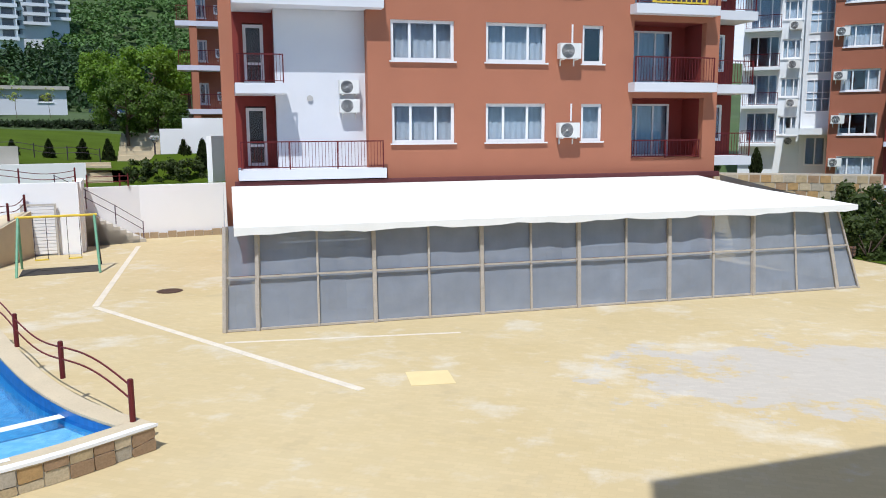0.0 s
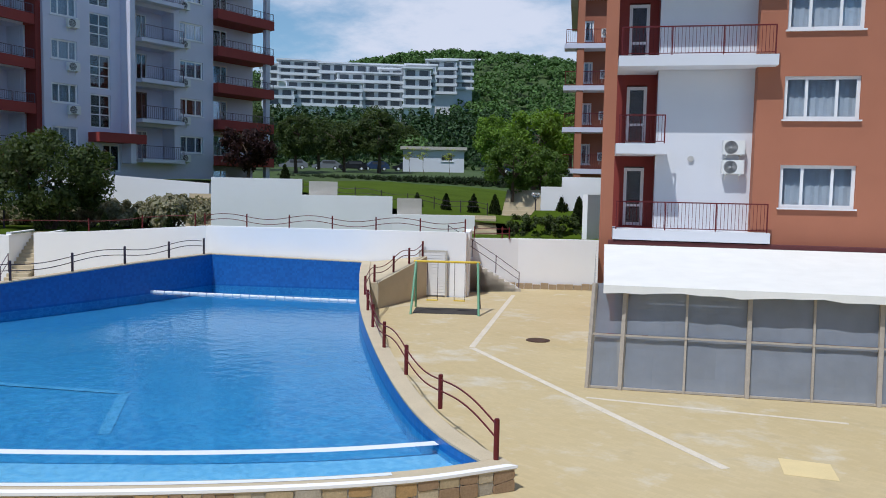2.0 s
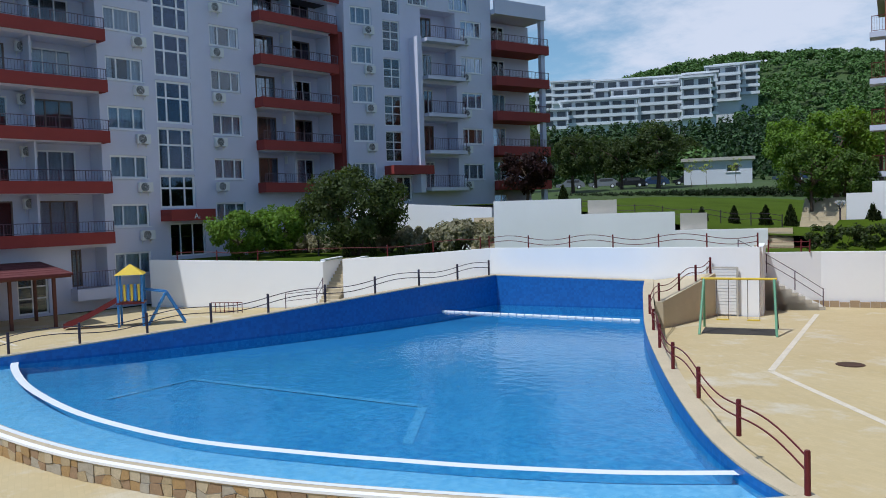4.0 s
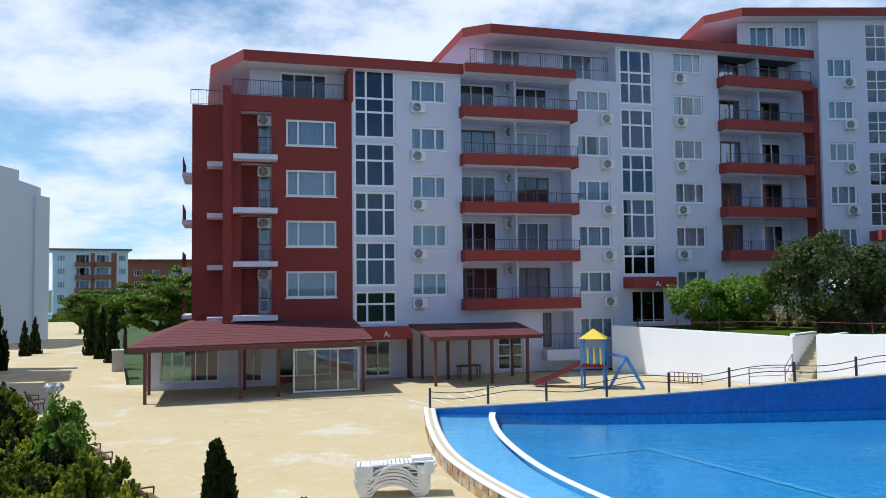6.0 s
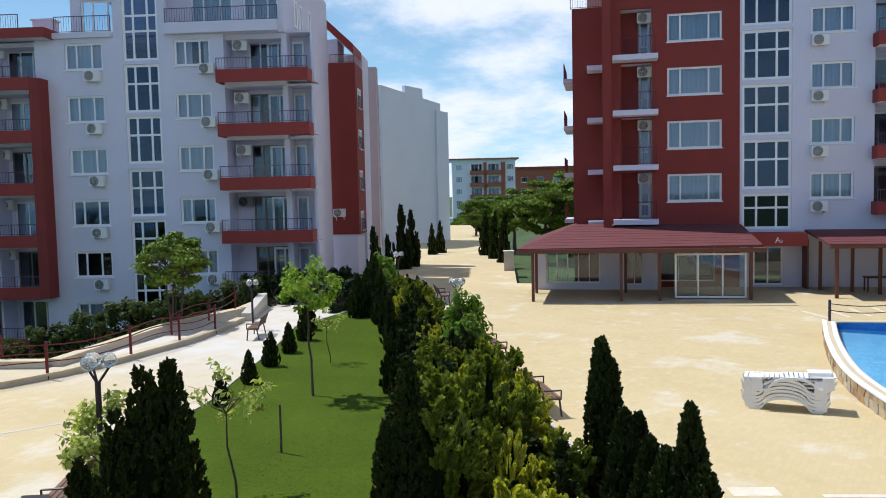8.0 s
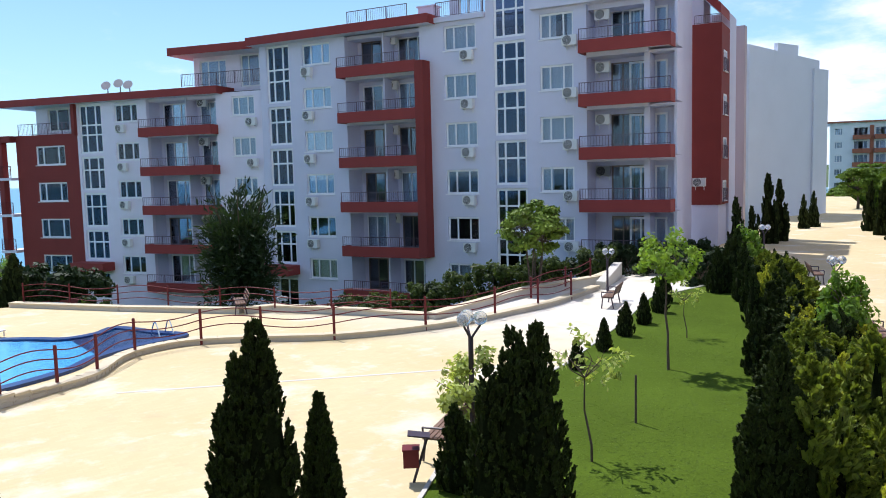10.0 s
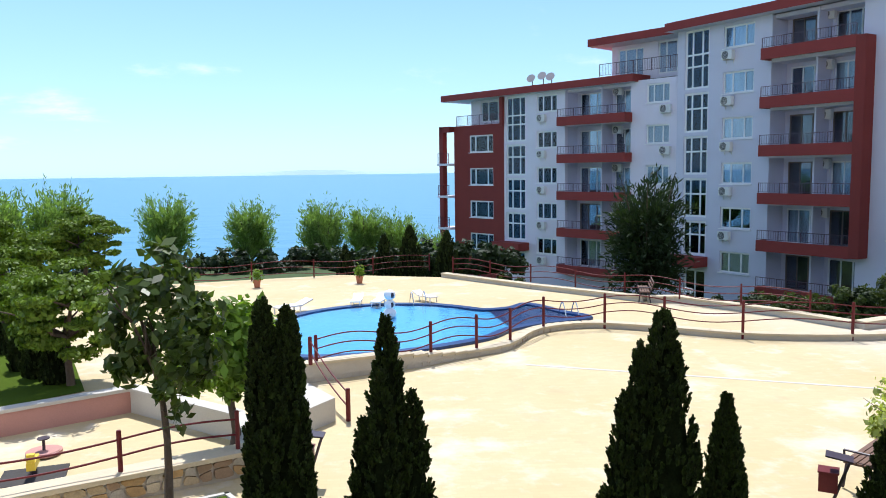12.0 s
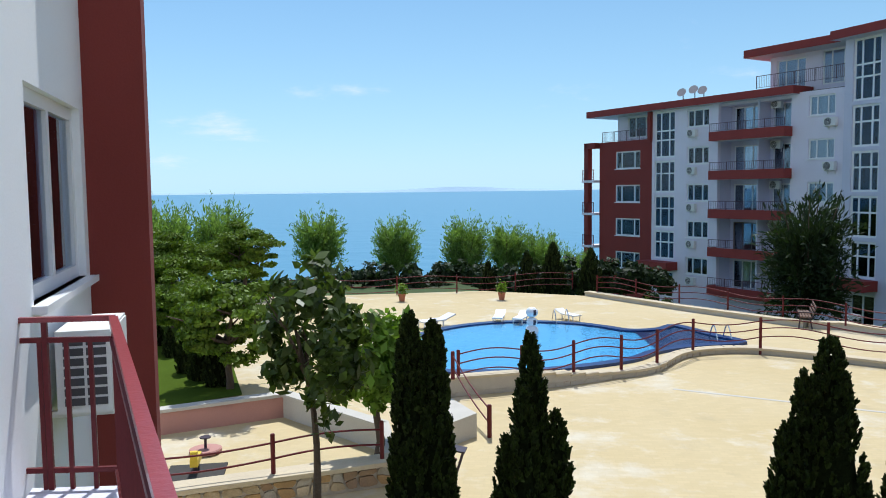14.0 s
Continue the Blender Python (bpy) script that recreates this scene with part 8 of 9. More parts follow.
# stone edged low wall with the fence between square and pool deck
dwall = thing("deck_wall", "low stone faced wall along the pool deck", "stone wall", (0, 0, 0), kind="structure")
DW = [(-2.6, -19.0), (-3.95, -19.2), (-5.9, -19.5), (-7.6, -20.0), (-9.1, -20.5), (-10.5, -21.9), (-11.6, -22.4), (-12.9, -22.3), (-14.3, -21.2), (-15.9, -19.4), (-18.0, -18.15), (-20.6, -17.3), (-23.0, -17.1), (-25.7, -17.0), (-30.0, -17.7)]
DWc = catmull(DW, 4)
for (ax, ay), (bx, by) in zip(DWc, DWc[1:]):
    e = Vector((bx - ax, by - ay, 0)).normalized()
    nn = Vector((e.y, -e.x, 0)) * 0.3
    z = 0.2 + 0.3 * smooth(-8, -4, ax)
    MB().prism([(ax, ay), (ax - nn.x, ay - nn.y), (bx - nn.x, by - nn.y), (bx, by)], -0.2, z - 0.07).put("core", MORTAR, dwall)
    g = nn * 0.12
    MB().prism([(ax + g.x, ay + g.y), (ax - nn.x - g.x, ay - nn.y - g.y), (bx - nn.x - g.x, by - nn.y - g.y), (bx + g.x, by + g.y)], z - 0.068, z).put("coping", COPING, dwall)
clad(dwall, [(x, y) for x, y in DWc[:30]][::-1], 0.0, 0.13, 8, size=0.3, limit=200)
fence("dark red fence with wavy rails on the deck wall", [(x, y, 0.0) for x, y in [(-3.3, -19.25), (-5.0, -19.5), (-6.5, -19.85), (-8.0, -20.3), (-9.3, -20.9), (-11.1, -22.35), (-13.2, -22.15), (-14.6, -20.9), (-16.2, -19.2), (-19.0, -17.8), (-22.0, -17.2), (-24.6, -17.15), (-27.0, -17.2)]], h=1.14, rails=(1.04, 0.8, 0.54), amp=0.1, r=0.045, name="deck_fence")
# the far wall of the deck, towards the sea block
fwall = thing("deck_edge_wall", "white topped low wall at the edge of the deck", "low wall", (0, 0, 0), kind="structure")
FW = [(-12.7, -36.2, 0.14), (-15.0, -31.0, 0.14), (-17.5, -26.2, 0.16), (-18.5, -25.6, 0.2), (-20.0, -21.9, 0.18), (-20.6, -19.2, 0.18), (-27.0, -19.6, 0.3), (-31.0, -18.6, 0.4), (-33.0, -18.9, 0.45)]
wall_run(fwall, FW[::-1], th=0.35, z0=-4.0, mat=CONCRETE, cap=COPING)
fence("dark red fence with wavy rails at the deck edge", [(-12.9 - 7.4 * i / 7, -35.8 + 15.0 * i / 7, 0.2) for i in range(8)], h=0.8, rails=(0.7, 0.45, 0.2), amp=0.09, r=0.035, name="deck_fence")
fence("dark red fence along the seaward deck edge", [(-12.6 + 3.0 * i, -38.6, 0.0) for i in range(6)], h=0.9, rails=(0.8, 0.5, 0.2), amp=0.08, r=0.035, name="deck_fence")
fence("dark red fence on the ramp wall", [(-24.5, -17.4, 0.4), (-27.2, -17.6, 0.5), (-29.8, -18.0, 0.6)], h=0.8, rails=(0.7, 0.4), amp=0.09, r=0.04, name="deck_fence")
MB().prism([(-30.2, -17.5), (-34.0, -18.8), (-33.9, -19.2), (-30.1, -17.9)], -0.3, [0.35, 0.75, 0.75, 0.35]).put("ramp_wall", CONCRETE, dwall)
for i, (x, y) in enumerate(((-3.6, -36.2), (-8.2, -35.6))):
    pot = thing("flower_pot", "terracotta flower pot with a small shrub", "flower pot", Matrix.Translation((x, y, 0.01)) @ Matrix.Diagonal((0.6, 0.6, 0.7, 1)))
    MB().bar((0, 0, 0), (0, 0, 0.5), 0.2, 14, r2=0.3).put("pot", TERRA, pot)
    child(new("plant", quads_mesh("plant", leaves(np.random.default_rng(60 + i), np.random.default_rng(61 + i).normal(0, 0.18, (260, 3)) + np.array([0, 0, 0.8]), np.tile([0, 0, 1.0], (260, 1)), 0.12), LEAF)), pot)
settle(known)

# ---- street furniture ----
LAMPGLASS = material("clear_lamp_globe", (0.8, 0.82, 0.84), 0.12, var=0.04, scale=5, bump=0)
LAMPGLASS.node_tree.nodes["Principled BSDF"].inputs["Transmission Weight"].default_value = 0.75


def lamp_proto():
    t = thing("garden_lamp", "black garden lamp post with glass globes", "lamp post", group="garden lamps")
    MB().bar((0, 0, 0), (0, 0, 0.3), 0.08, 10, r2=0.05).bar((0, 0, 0.3), (0, 0, 2.1), 0.045, 10).put("post", METAL_DARK, t)
    for a in (0, 2.1, 4.2):
        x, y = 0.17 * math.cos(a), 0.17 * math.sin(a)
        MB().bar((0, 0, 2.05), (x, y, 2.3), 0.02, 6).put("arm", METAL_DARK, t)
        mb = MB()
        for i in range(9):
            p = math.pi * i / 8
            mb.v.extend((x + 0.125 * max(0.02, math.sin(p)) * math.cos(q * 0.449), y + 0.125 * max(0.02, math.sin(p)) * math.sin(q * 0.449), 2.42 - 0.125 * math.cos(p)) for q in range(14))
        for i in range(8):
            for q in range(14):
                w = (q + 1) % 14
                mb.f.append((14 * i + q, 14 * i + w, 14 * i + 14 + w, 14 * i + 14 + q))
                mb.m.append(0)
        mb.put("globe", LAMPGLASS, t, smooth=True)
    return t


lp = lamp_proto()
place(lp, -10.92, -9.12, 0.05, 1.06)
for x, y, z in ((-24.4, -6.7, 0.05), (-28.4, -16.4, -0.5), (-17.8, -33.5, -3.0), (-21.5, -29.0, -2.6), (-37.0, -13.2, 0.0), (-40.5, 27.5, 2.5), (-16.0, 44, 2.5)):
    place(lp, x, y, z, 1.0)

WOODB = material("weathered_bench_slats", (0.16, 0.09, 0.06), 0.7, var=0.2, scale=5, fine=40)


def bench_proto():
    t = thing("park_bench", "dark wooden park bench with black iron ends", "bench", group="park benches")
    for x in (0.0, 1.5):
        MB().bar((x, 0.05, 0), (x, 0.1, 0.42), 0.025, 6).bar((x, 0.5, 0), (x, 0.42, 0.42), 0.025, 6).bar((x, 0.05, 0.42), (x, 0.5, 0.42), 0.025, 6).bar((x, 0.48, 0.42), (x, 0.62, 0.85), 0.025, 6).bar((x, 0.05, 0.62), (x, 0.5, 0.62), 0.02, 6).bar((x, 0.06, 0.42), (x, 0.05, 0.62), 0.02, 6).put("iron_end", METAL_DARK, t)
    for i in range(4):
        MB().box(-0.1, 0.08 + i * 0.1, 0.44, 1.6, 0.16 + i * 0.1, 0.47).put("seat_slat", WOODB, t)
    for i in range(3):
        MB().box(-0.1, 0.5 + i * 0.045, 0.52 + i * 0.12, 1.6, 0.53 + i * 0.045, 0.6 + i * 0.12).put("back_slat", WOODB, t)
    return t


bn = bench_proto()
for x, y, z, rz in ((-11.6, -10.4, 0.02, 24), (-27.5, -15.9, 0.0, 20), (-24.2, -5.0, 0.0, 205), (-18.4, -2.5, 0.0, 205), (-36.6, -10.4, 0.0, 205), (-17.9, -27.5, -0.02, 60), (-17.9, 45.0, 2.56, 20), (-28.4, 39.0, 2.55, 30)):
    place(bn, x, y, z, 1.0, rz)


def bin_proto():
    t = thing("litter_bin", "small dark red litter bin on a slanted post", "litter bin", group="litter bins")
    MB().bar((0, 0, 0), (0.32, 0, 1.0), 0.03, 8).put("post", METAL_DARK, t)
    mb = MB().prism([(-0.2, -0.16), (0.12, -0.16), (0.12, 0.16), (-0.2, 0.16)], 0.36, 0.74)
    mb.box(-0.22, -0.18, 0.72, 0.14, 0.18, 0.75)
    mb.put("bucket", METAL_RED, t)
    MB().prism([(-0.1, -0.17), (0.36, -0.17), (0.36, 0.17), (-0.1, 0.17)], [1.03, 0.97, 0.97, 1.03], [1.06, 1.0, 1.0, 1.06]).put("hood", METAL_DARK, t)
    return t


bi = bin_proto()
for x, y, rz in ((-9.44, -9.21, 133), (-2.2, -13.1, 160)):
    place(bi, x, y, 0.0, 0.82, rz)

# ---- play court below the balcony ----
known = standing()
PINK = material("pink_render", (0.48, 0.25, 0.21), 0.85, var=0.1, scale=1)
court = thing("play_court", "sunken children's play court with rendered walls", "play court", (0, 0, 0), kind="structure")
CT = [(14, -14.3), (-1.3, -14.3), (-1.3, -16.7), (0.95, -19.8), (3.9, -18.8), (14, -18.5)]
fill("court_floor", [CT], -0.4, PAVERS, court)
for (ax, ay), (bx, by) in zip(CT[1:], CT[2:]):
    e = Vector((bx - ax, by - ay, 0)).normalized()
    nn = Vector((e.y, -e.x, 0)) * 0.25
    MB().prism([(ax, ay), (bx, by), (bx - nn.x, by - nn.y), (ax - nn.x, ay - nn.y)][::-1], -0.6, 0.12).put("court_wall", PINK if ax > 0 else CONCRETE, court)
    MB().prism([(ax + nn.x * 0.1, ay + nn.y * 0.1), (bx + nn.x * 0.1, by + nn.y * 0.1), (bx - nn.x * 1.2, by - nn.y * 1.2), (ax - nn.x * 1.2, ay - nn.y * 1.2)][::-1], 0.122, 0.2).put("coping", CONCRETE, court)
swall = thing("garden_wall", "low rubble stone wall with pale coping", "stone wall", (0, 0, 0), kind="structure")
MB().prism([(8.0, -11.56), (8.0, -11.91), (-1.2, -13.87), (-1.15, -13.5)][::-1], -0.2, 0.38).put("core", MORTAR, swall)
MB().prism([(8.0, -11.46), (8.0, -11.96), (-1.25, -13.92), (-1.2, -13.42)][::-1], 0.382, 0.46).put("coping", COPING, swall)
clad(swall, [(-1.15, -13.49), (2.0, -12.82), (5.0, -12.18), (8.0, -11.55)][::-1], 0.06, 0.37, 12, size=0.3, proud=0.03, limit=70)
fence("dark red fence with wavy rails on the stone wall", [(5.6, -12.22, 0.46), (3.25, -12.72, 0.46), (0.9, -13.21, 0.46), (-0.95, -13.6, 0.46)], h=0.66, rails=(0.52, 0.25), amp=0.06, r=0.04, name="wall_fence")
fence("dark red fence beside the ramp", [(-3.35, -15.8, 0.0), (-3.1, -18.9, 0.5)], h=0.68, rails=(0.6, 0.3), amp=-0.08, r=0.05, name="ramp_fence")
MB().prism([(-1.5, -14.6), (-3.1, -15.9), (-3.0, -19.0), (-1.5, -17.5)][::-1], -0.3, [0.06, 0.05, 0.5, 0.45]).put("ramp_slope", CONCRETE)
tagged(bpy.data.objects["ramp_slope"], "pale concrete ramp slope beside the steps", "ramp", kind="structure")
toy = thing("spring_rider", "yellow spring rider toy on dark mat", "playground equipment", Matrix.Translation((2.58, -15.89, -0.4)) @ Matrix.Diagonal((0.75, 0.75, 0.6, 1)))
MB().box(-0.75, -0.6, 0.002, 0.75, 0.6, 0.06).put("mat", RUBBER, toy)
MB().bar((0, 0, 0.02), (0, 0, 0.35), 0.09, 10).put("spring", METAL_DARK, toy)
MB().box(-0.1, -0.35, 0.35, 0.1, 0.35, 0.6).box(-0.09, 0.2, 0.6, 0.09, 0.34, 0.85).put("body", YELLOWP, toy)
car = thing("roundabout", "small low pink play roundabout with a dark hand wheel", "playground equipment", (2.57, -17.13, -0.4))
MB().bar((0, 0, 0.03), (0, 0, 0.09), 0.34, 24).bar((0, 0, 0.09), (0, 0, 0.1), 0.31, 24).put("disc", PINK, car)
MB().bar((0, 0, 0), (0, 0, 0.33), 0.03, 8).put("axle", METAL_DARK, car)
MB().bar((0, 0, 0.33), (0, 0, 0.35), 0.12, 16).put("hand_wheel", METAL_DARK, car)

sl = fill("south_lawn", [[(2.1, -20.3), (4.2, -19.3), (14, -18.9), (16, -44), (7.5, -44), (5.2, -33), (3.0, -25.5)]], 0.02, LAWN)
tagged(sl, "green lawn under trees below the building", "lawn", kind="structure")

# ---- the building of the camera, with its balcony ----
own_m = fframe(-84.0, 1.243)
own = thing("own_building", "white and red apartment block seen from its balcony", "apartment building", own_m)
mb = MB()
OW = [(5.45, 7.28, 4.47, 5.87)]
wall_holes(mb, -0.9, 7.45, 0, 14.8, OW + [(0.6, 3.6, 3.5, 5.7)], y=0.0)
closed_shell(mb, -0.9, 7.75, 0, 14.8, 12.0)
mb.put_split("wall", WALLWHITE, own, "white rendered wall")
N0 = own_m.inverted() @ Vector((3.3, 1.68, 0))
N1 = own_m.inverted() @ Vector((15.6, 5.58, 0))
# unseen overhanging storey, added to throw the shadow onto the square
T0 = own_m.inverted() @ Vector((1.3, 1.85, 0))
T1 = own_m.inverted() @ Vector((13.6, 5.75, 0))
MB().prism([(T0.x, T0.y), (7.5, T0.y), (7.5, T1.y), (T1.x, T1.y)][::-1], 14.82, 18.25).put("unseen_shadow_storey", WHITE, own)
MB().prism([(N0.x, N0.y), (-0.9, N0.y), (-0.9, N1.y), (N1.x, N1.y)], 0, 14.8).put("north_wall", WHITE, own)
MB().box(7.45, -0.5, 0, 7.75, 0.3, 17.0).put("red_fin", RED, own, "dark red rendered pier")
window(own, 5.45, 4.47, 1.83, 1.4, (0.5, 0.5), y=0.06, bar=0.1, curtain=False)
# added pale sheet, stands in for the bright reflection in these panes
MB().box(5.47, 0.2, 4.49, 7.26, 0.22, 5.85).put("curtain", CURTAIN, own, "pale sheet added behind the window panes")
window(own, 0.6, 3.5, 3.0, 2.2, (0.34, 0.33, 0.33), y=0.1, bar=0.08, sill=False, name="balcony_door")
acn = thing("air_conditioner", "white outdoor air conditioner unit below window", "air conditioner", own_m @ Matrix.Translation((5.68, -0.06, 3.7)) @ Matrix.Diagonal((0.95, 0.95, 0.9, 1)), group="outdoor air conditioners")
MB().box(0, -0.36, 0, 0.8, 0.0, 0.62).box(0.02, -0.37, 0.02, 0.78, -0.36, 0.6).put("casing", ACWHITE, acn)
for i in range(7):
    for k in range(2):
        MB().box(-0.008, -0.33 + 0.15 * k, 0.06 + 0.075 * i, 0.002, -0.2 + 0.15 * k, 0.115 + 0.075 * i).put("vent_slot", ACDARK, acn)
MB().box(0.1, -0.35, -0.05, 0.14, 0.08, 0.0).box(0.64, -0.35, -0.05, 0.68, 0.08, 0.0).put("bracket", ACWHITE, acn)
HAND = material("glossy_red_handrail", (0.27, 0.045, 0.05), 0.3, var=0.08, scale=6, spec=0.6)
bal = thing("own_balcony", "balcony with red painted steel railing", "balcony", (0, 0, 0))
E0, E1, W0 = Vector((1.23, -4.87, 4.45)), Vector((-0.2, 0.1, 4.45)), Vector((1.78, -4.93, 4.45))
MB().prism([(1.25, -4.9), (1.75, -4.95), (1.2, 0.3), (-0.2, 0.12)], 3.2, 3.42).put("slab", WHITE, bal)


def flat_bar(a, b, w, h):
    a, b = Vector(a), Vector(b)
    e = (b - a).normalized()
    n = Vector((-e.y, e.x, 0)) * w / 2
    mb = MB()
    lo, hi = Vector((0, 0, -h)), Vector((0, 0, 0))
    c = [a - n, a + n, b + n, b - n]
    bot, top = [p + lo for p in c], [p + hi for p in c]
    mb.face(top[::-1])
    mb.face(bot)
    for i in range(4):
        j = (i + 1) % 4
        mb.face([bot[j], bot[i], top[i], top[j]])
    return mb


flat_bar(E0, E1, 0.05, 0.035).put("handrail", HAND, bal)
flat_bar(W0, E0 + Vector((0, -0.03, 0)), 0.04, 0.03).put("handrail", HAND, bal)
for za in (-0.12, -0.9):
    flat_bar(W0 + Vector((0, 0, za)), E0 + Vector((0, 0, za)), 0.025, 0.03).put("rail", METAL_RED, bal)
    flat_bar(E0 + Vector((0, 0.05, za)), E1 + Vector((0, 0, za)), 0.025, 0.03).put("rail", METAL_RED, bal)
for k in range(4):
    p = W0.lerp(E0, (0.22, 0.5, 0.75, 1.0)[k])
    MB().box(p.x - 0.012, p.y - 0.012, 3.42, p.x + 0.012, p.y + 0.012, 4.41 if k == 3 else 4.33).put("baluster", METAL_RED, bal)
MB().box(1.61, -4.925, 3.42, 1.64, -4.895, 4.42).put("post", METAL_RED, bal)
for k in range(1, 56):
    p = E0.lerp(E1, k / 56)
    MB().box(p.x - 0.01, p.y - 0.01, 3.55, p.x + 0.01, p.y + 0.01, 4.33).put("baluster", METAL_RED, bal)
settle(known)

# ---- sea and far coast ----
def sea_mat():
    m = bpy.data.materials.new("sea_water")
    m.use_nodes = True
    n, l = m.node_tree.nodes, m.node_tree.links
    b = n["Principled BSDF"]
    b.inputs["Base Color"].default_value = (0.045, 0.21, 0.34, 1)
    b.inputs["Roughness"].default_value = 0.3
    co = n.new("ShaderNodeTexCoord")
    no = n.new("ShaderNodeTexNoise")
    no.inputs["Scale"].default_value = 0.08
    no.inputs["Detail"].default_value = 8
    l.new(co.outputs["Object"], no.inputs["Vector"])
    bp = n.new("ShaderNodeBump")
    bp.inputs["Strength"].default_value = 0.6
    bp.inputs["Distance"].default_value = 1.0
    l.new(no.outputs["Fac"], bp.inputs["Height"])
    l.new(bp.outputs[0], b.inputs["Normal"])
    return m


sea = MB()
sea.face([(-4800, -4900, -11), (4800, -4900, -11), (4800, -70, -11), (-4800, -70, -11)])
tagged(sea.put("sea", sea_mat()), "calm blue sea reaching the horizon", "sea", kind="structure")
# the haze of the air over the bay is mixed into this colour
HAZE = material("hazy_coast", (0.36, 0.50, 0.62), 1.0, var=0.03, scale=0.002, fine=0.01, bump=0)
coast = MB()
for i in range(60):
    x0, x1 = -2400 + 60 * i, -2340 + 60 * i
    hh = lambda x: 8 + 22 * math.exp(-((x + 850) / 330) ** 2) + 5 * noise.noise(Vector((x / 120, 0, 0)))
    for yy in (-4700,):
        coast.face([(x0, yy, -11), (x1, yy, -11), (x1, yy - 60, -11 + hh(x1)), (x0, yy - 60, -11 + hh(x0))])
        coast.face([(x1, yy - 140, -11), (x0, yy - 140, -11), (x0, yy - 60, -11 + hh(x0)), (x1, yy - 60, -11 + hh(x1))])
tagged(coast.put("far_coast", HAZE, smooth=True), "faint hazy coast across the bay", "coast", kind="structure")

# ---- far buildings ----
WHITEB = material("bluish_white_render", (0.74, 0.77, 0.79), 0.85, var=0.06, scale=0.6, bump=0.05)
GREYW = material("plain_grey_white_render", (0.70, 0.72, 0.78), 0.85, var=0.05, scale=0.3, bump=0.05, stain=0.2, stain_color=(0.5, 0.5, 0.49))
DARKBROWN = material("dark_brown_niche", (0.10, 0.05, 0.045), 0.85, var=0.1, scale=0.6)
BROWN = material("brown_render", (0.33, 0.12, 0.07), 0.85, var=0.08, scale=0.6)


def block(label, m, x0, x1, z0, z1, depth, mat, wins, name="apartment_building", roof=None, over=0.5):
    b = thing(name, label, "apartment building", m)
    mb = MB()
    wall_holes(mb, x0, x1, z0, z1, wins)
    closed_shell(mb, x0, x1, z0, z1, depth)
    mb.put_split("wall", mat, b)
    for h in wins:
        window(b, h[0], h[2], h[1] - h[0], h[3] - h[2])
    roof_slab(b, [(x0 - over, -over), (x1 + over, -over), (x1 + over, depth + over), (x0 - over, depth + over)], z1 + 0.002, z1 + 0.35, mat=roof or BAND)
    return b


# terracotta neighbour behind building C
m = fframe(17.0, 55.0)
b = block("terracotta apartment block with white corner balconies, further uphill", m, -0.4, 14, 2.0, 18.0, 10, BROWN, [(-0.1 + 0.0, 0.7, 7.0 + 2.75 * k, 8.4 + 2.75 * k) for k in range(4)])
for k in range(5):
    z = 3.6 + 2.75 * k
    bo = MB().box(-1.2, -1.3, z, 2.4, -0.01, z + 0.32).put("balcony", WHITE, b)
    child(new("railing", CACHE.setdefault("c2", railing_mesh(3.4, 0.95, 0.14, 2, METAL_RED))), bo, at=(-1.1, -1.2, z + 0.32))
    ac(m, 1.2, z + 0.9, 0.0)
MB().box(-0.35, -1.25, 2, 0.1, -0.8, 18).put("pillar", TERRA, b)

# white and red blocks beyond the uphill end of building C
m = fframe(-23.0, 64.0)
lv = [4.1 + 2.75 * k for k in range(6)]
b = block("white apartment block with glazed stair, beyond the tent", m, -3.0, 3.3, 1.5, 20, 11, WHITEB, [(-0.35, 0.95, z + 0.6, z + 2.0) for z in lv] + [(-2.6, -0.5, z, z + 2.3) for z in lv])
for z in lv:
    bo = MB().box(-2.9, -0.9, z - 0.2, -0.4, -0.01, z).put("balcony", WHITEB, b)
    child(new("railing", CACHE.setdefault("d1", railing_mesh(2.4, 0.95, 0.14, 2, METAL_RED))), bo, at=(-2.85, -0.8, z))
    ac(m, 0.1, z - 0.1)
MB().box(1.15, -0.5, 1.5, 3.3, -0.01, 19).put("stair_tower", WHITEB, b)
for z in lv[1:]:
    window(b, 1.4, z - 0.5, 1.6, 2.3, (0.33, 0.34, 0.33), (0.4, 0.2, 0.4), y=-0.56, curtain=False, sill=False, name="stair_window", bar=0.07)
MB().box(0.2, -2.6, 4.75, 4.6, -0.51, 5.2).box(4.2, -2.6, 1.5, 4.55, -2.3, 4.75).put("entrance_canopy", WHITEB, b)
window(b, 1.5, 2.5, 1.4, 2.1, (0.5, 0.5), y=-0.56, curtain=False, sill=False, name="entrance_door")
m = fframe(-27.7, 60.0)
bz = [-1.0 + 2.87 * k for k in range(8)]
b = block("brown red apartment block with white windows, beyond the tent", m, -2.1, 9, -1.5, 21, 6, BROWN, [(-1.5, 0.8, z, z + 1.45) for z in bz[:7]] + [(4.0, 6.0, z, z + 1.45) for z in bz[:7]])
for z in bz[:7]:
    ac(m, -1.95, z + 0.75)
    bo = MB().box(1.25, -1.2, z - 0.75, 6.5, -0.01, z - 0.45).put("balcony", WHITE, b)
    child(new("railing", CACHE.setdefault("d2", railing_mesh(5.0, 0.95, 0.14, 2, METAL_RED))), bo, at=(1.35, -1.1, z - 0.45))
    MB().box(1.3, -0.3, z - 0.44, 1.5, -0.01, z + 2.1).put("balcony_side", RED, b)
sw = thing("stone_garden_wall", "grey stone garden wall with lawn above", "stone wall", fframe(-20.0, 50.0))
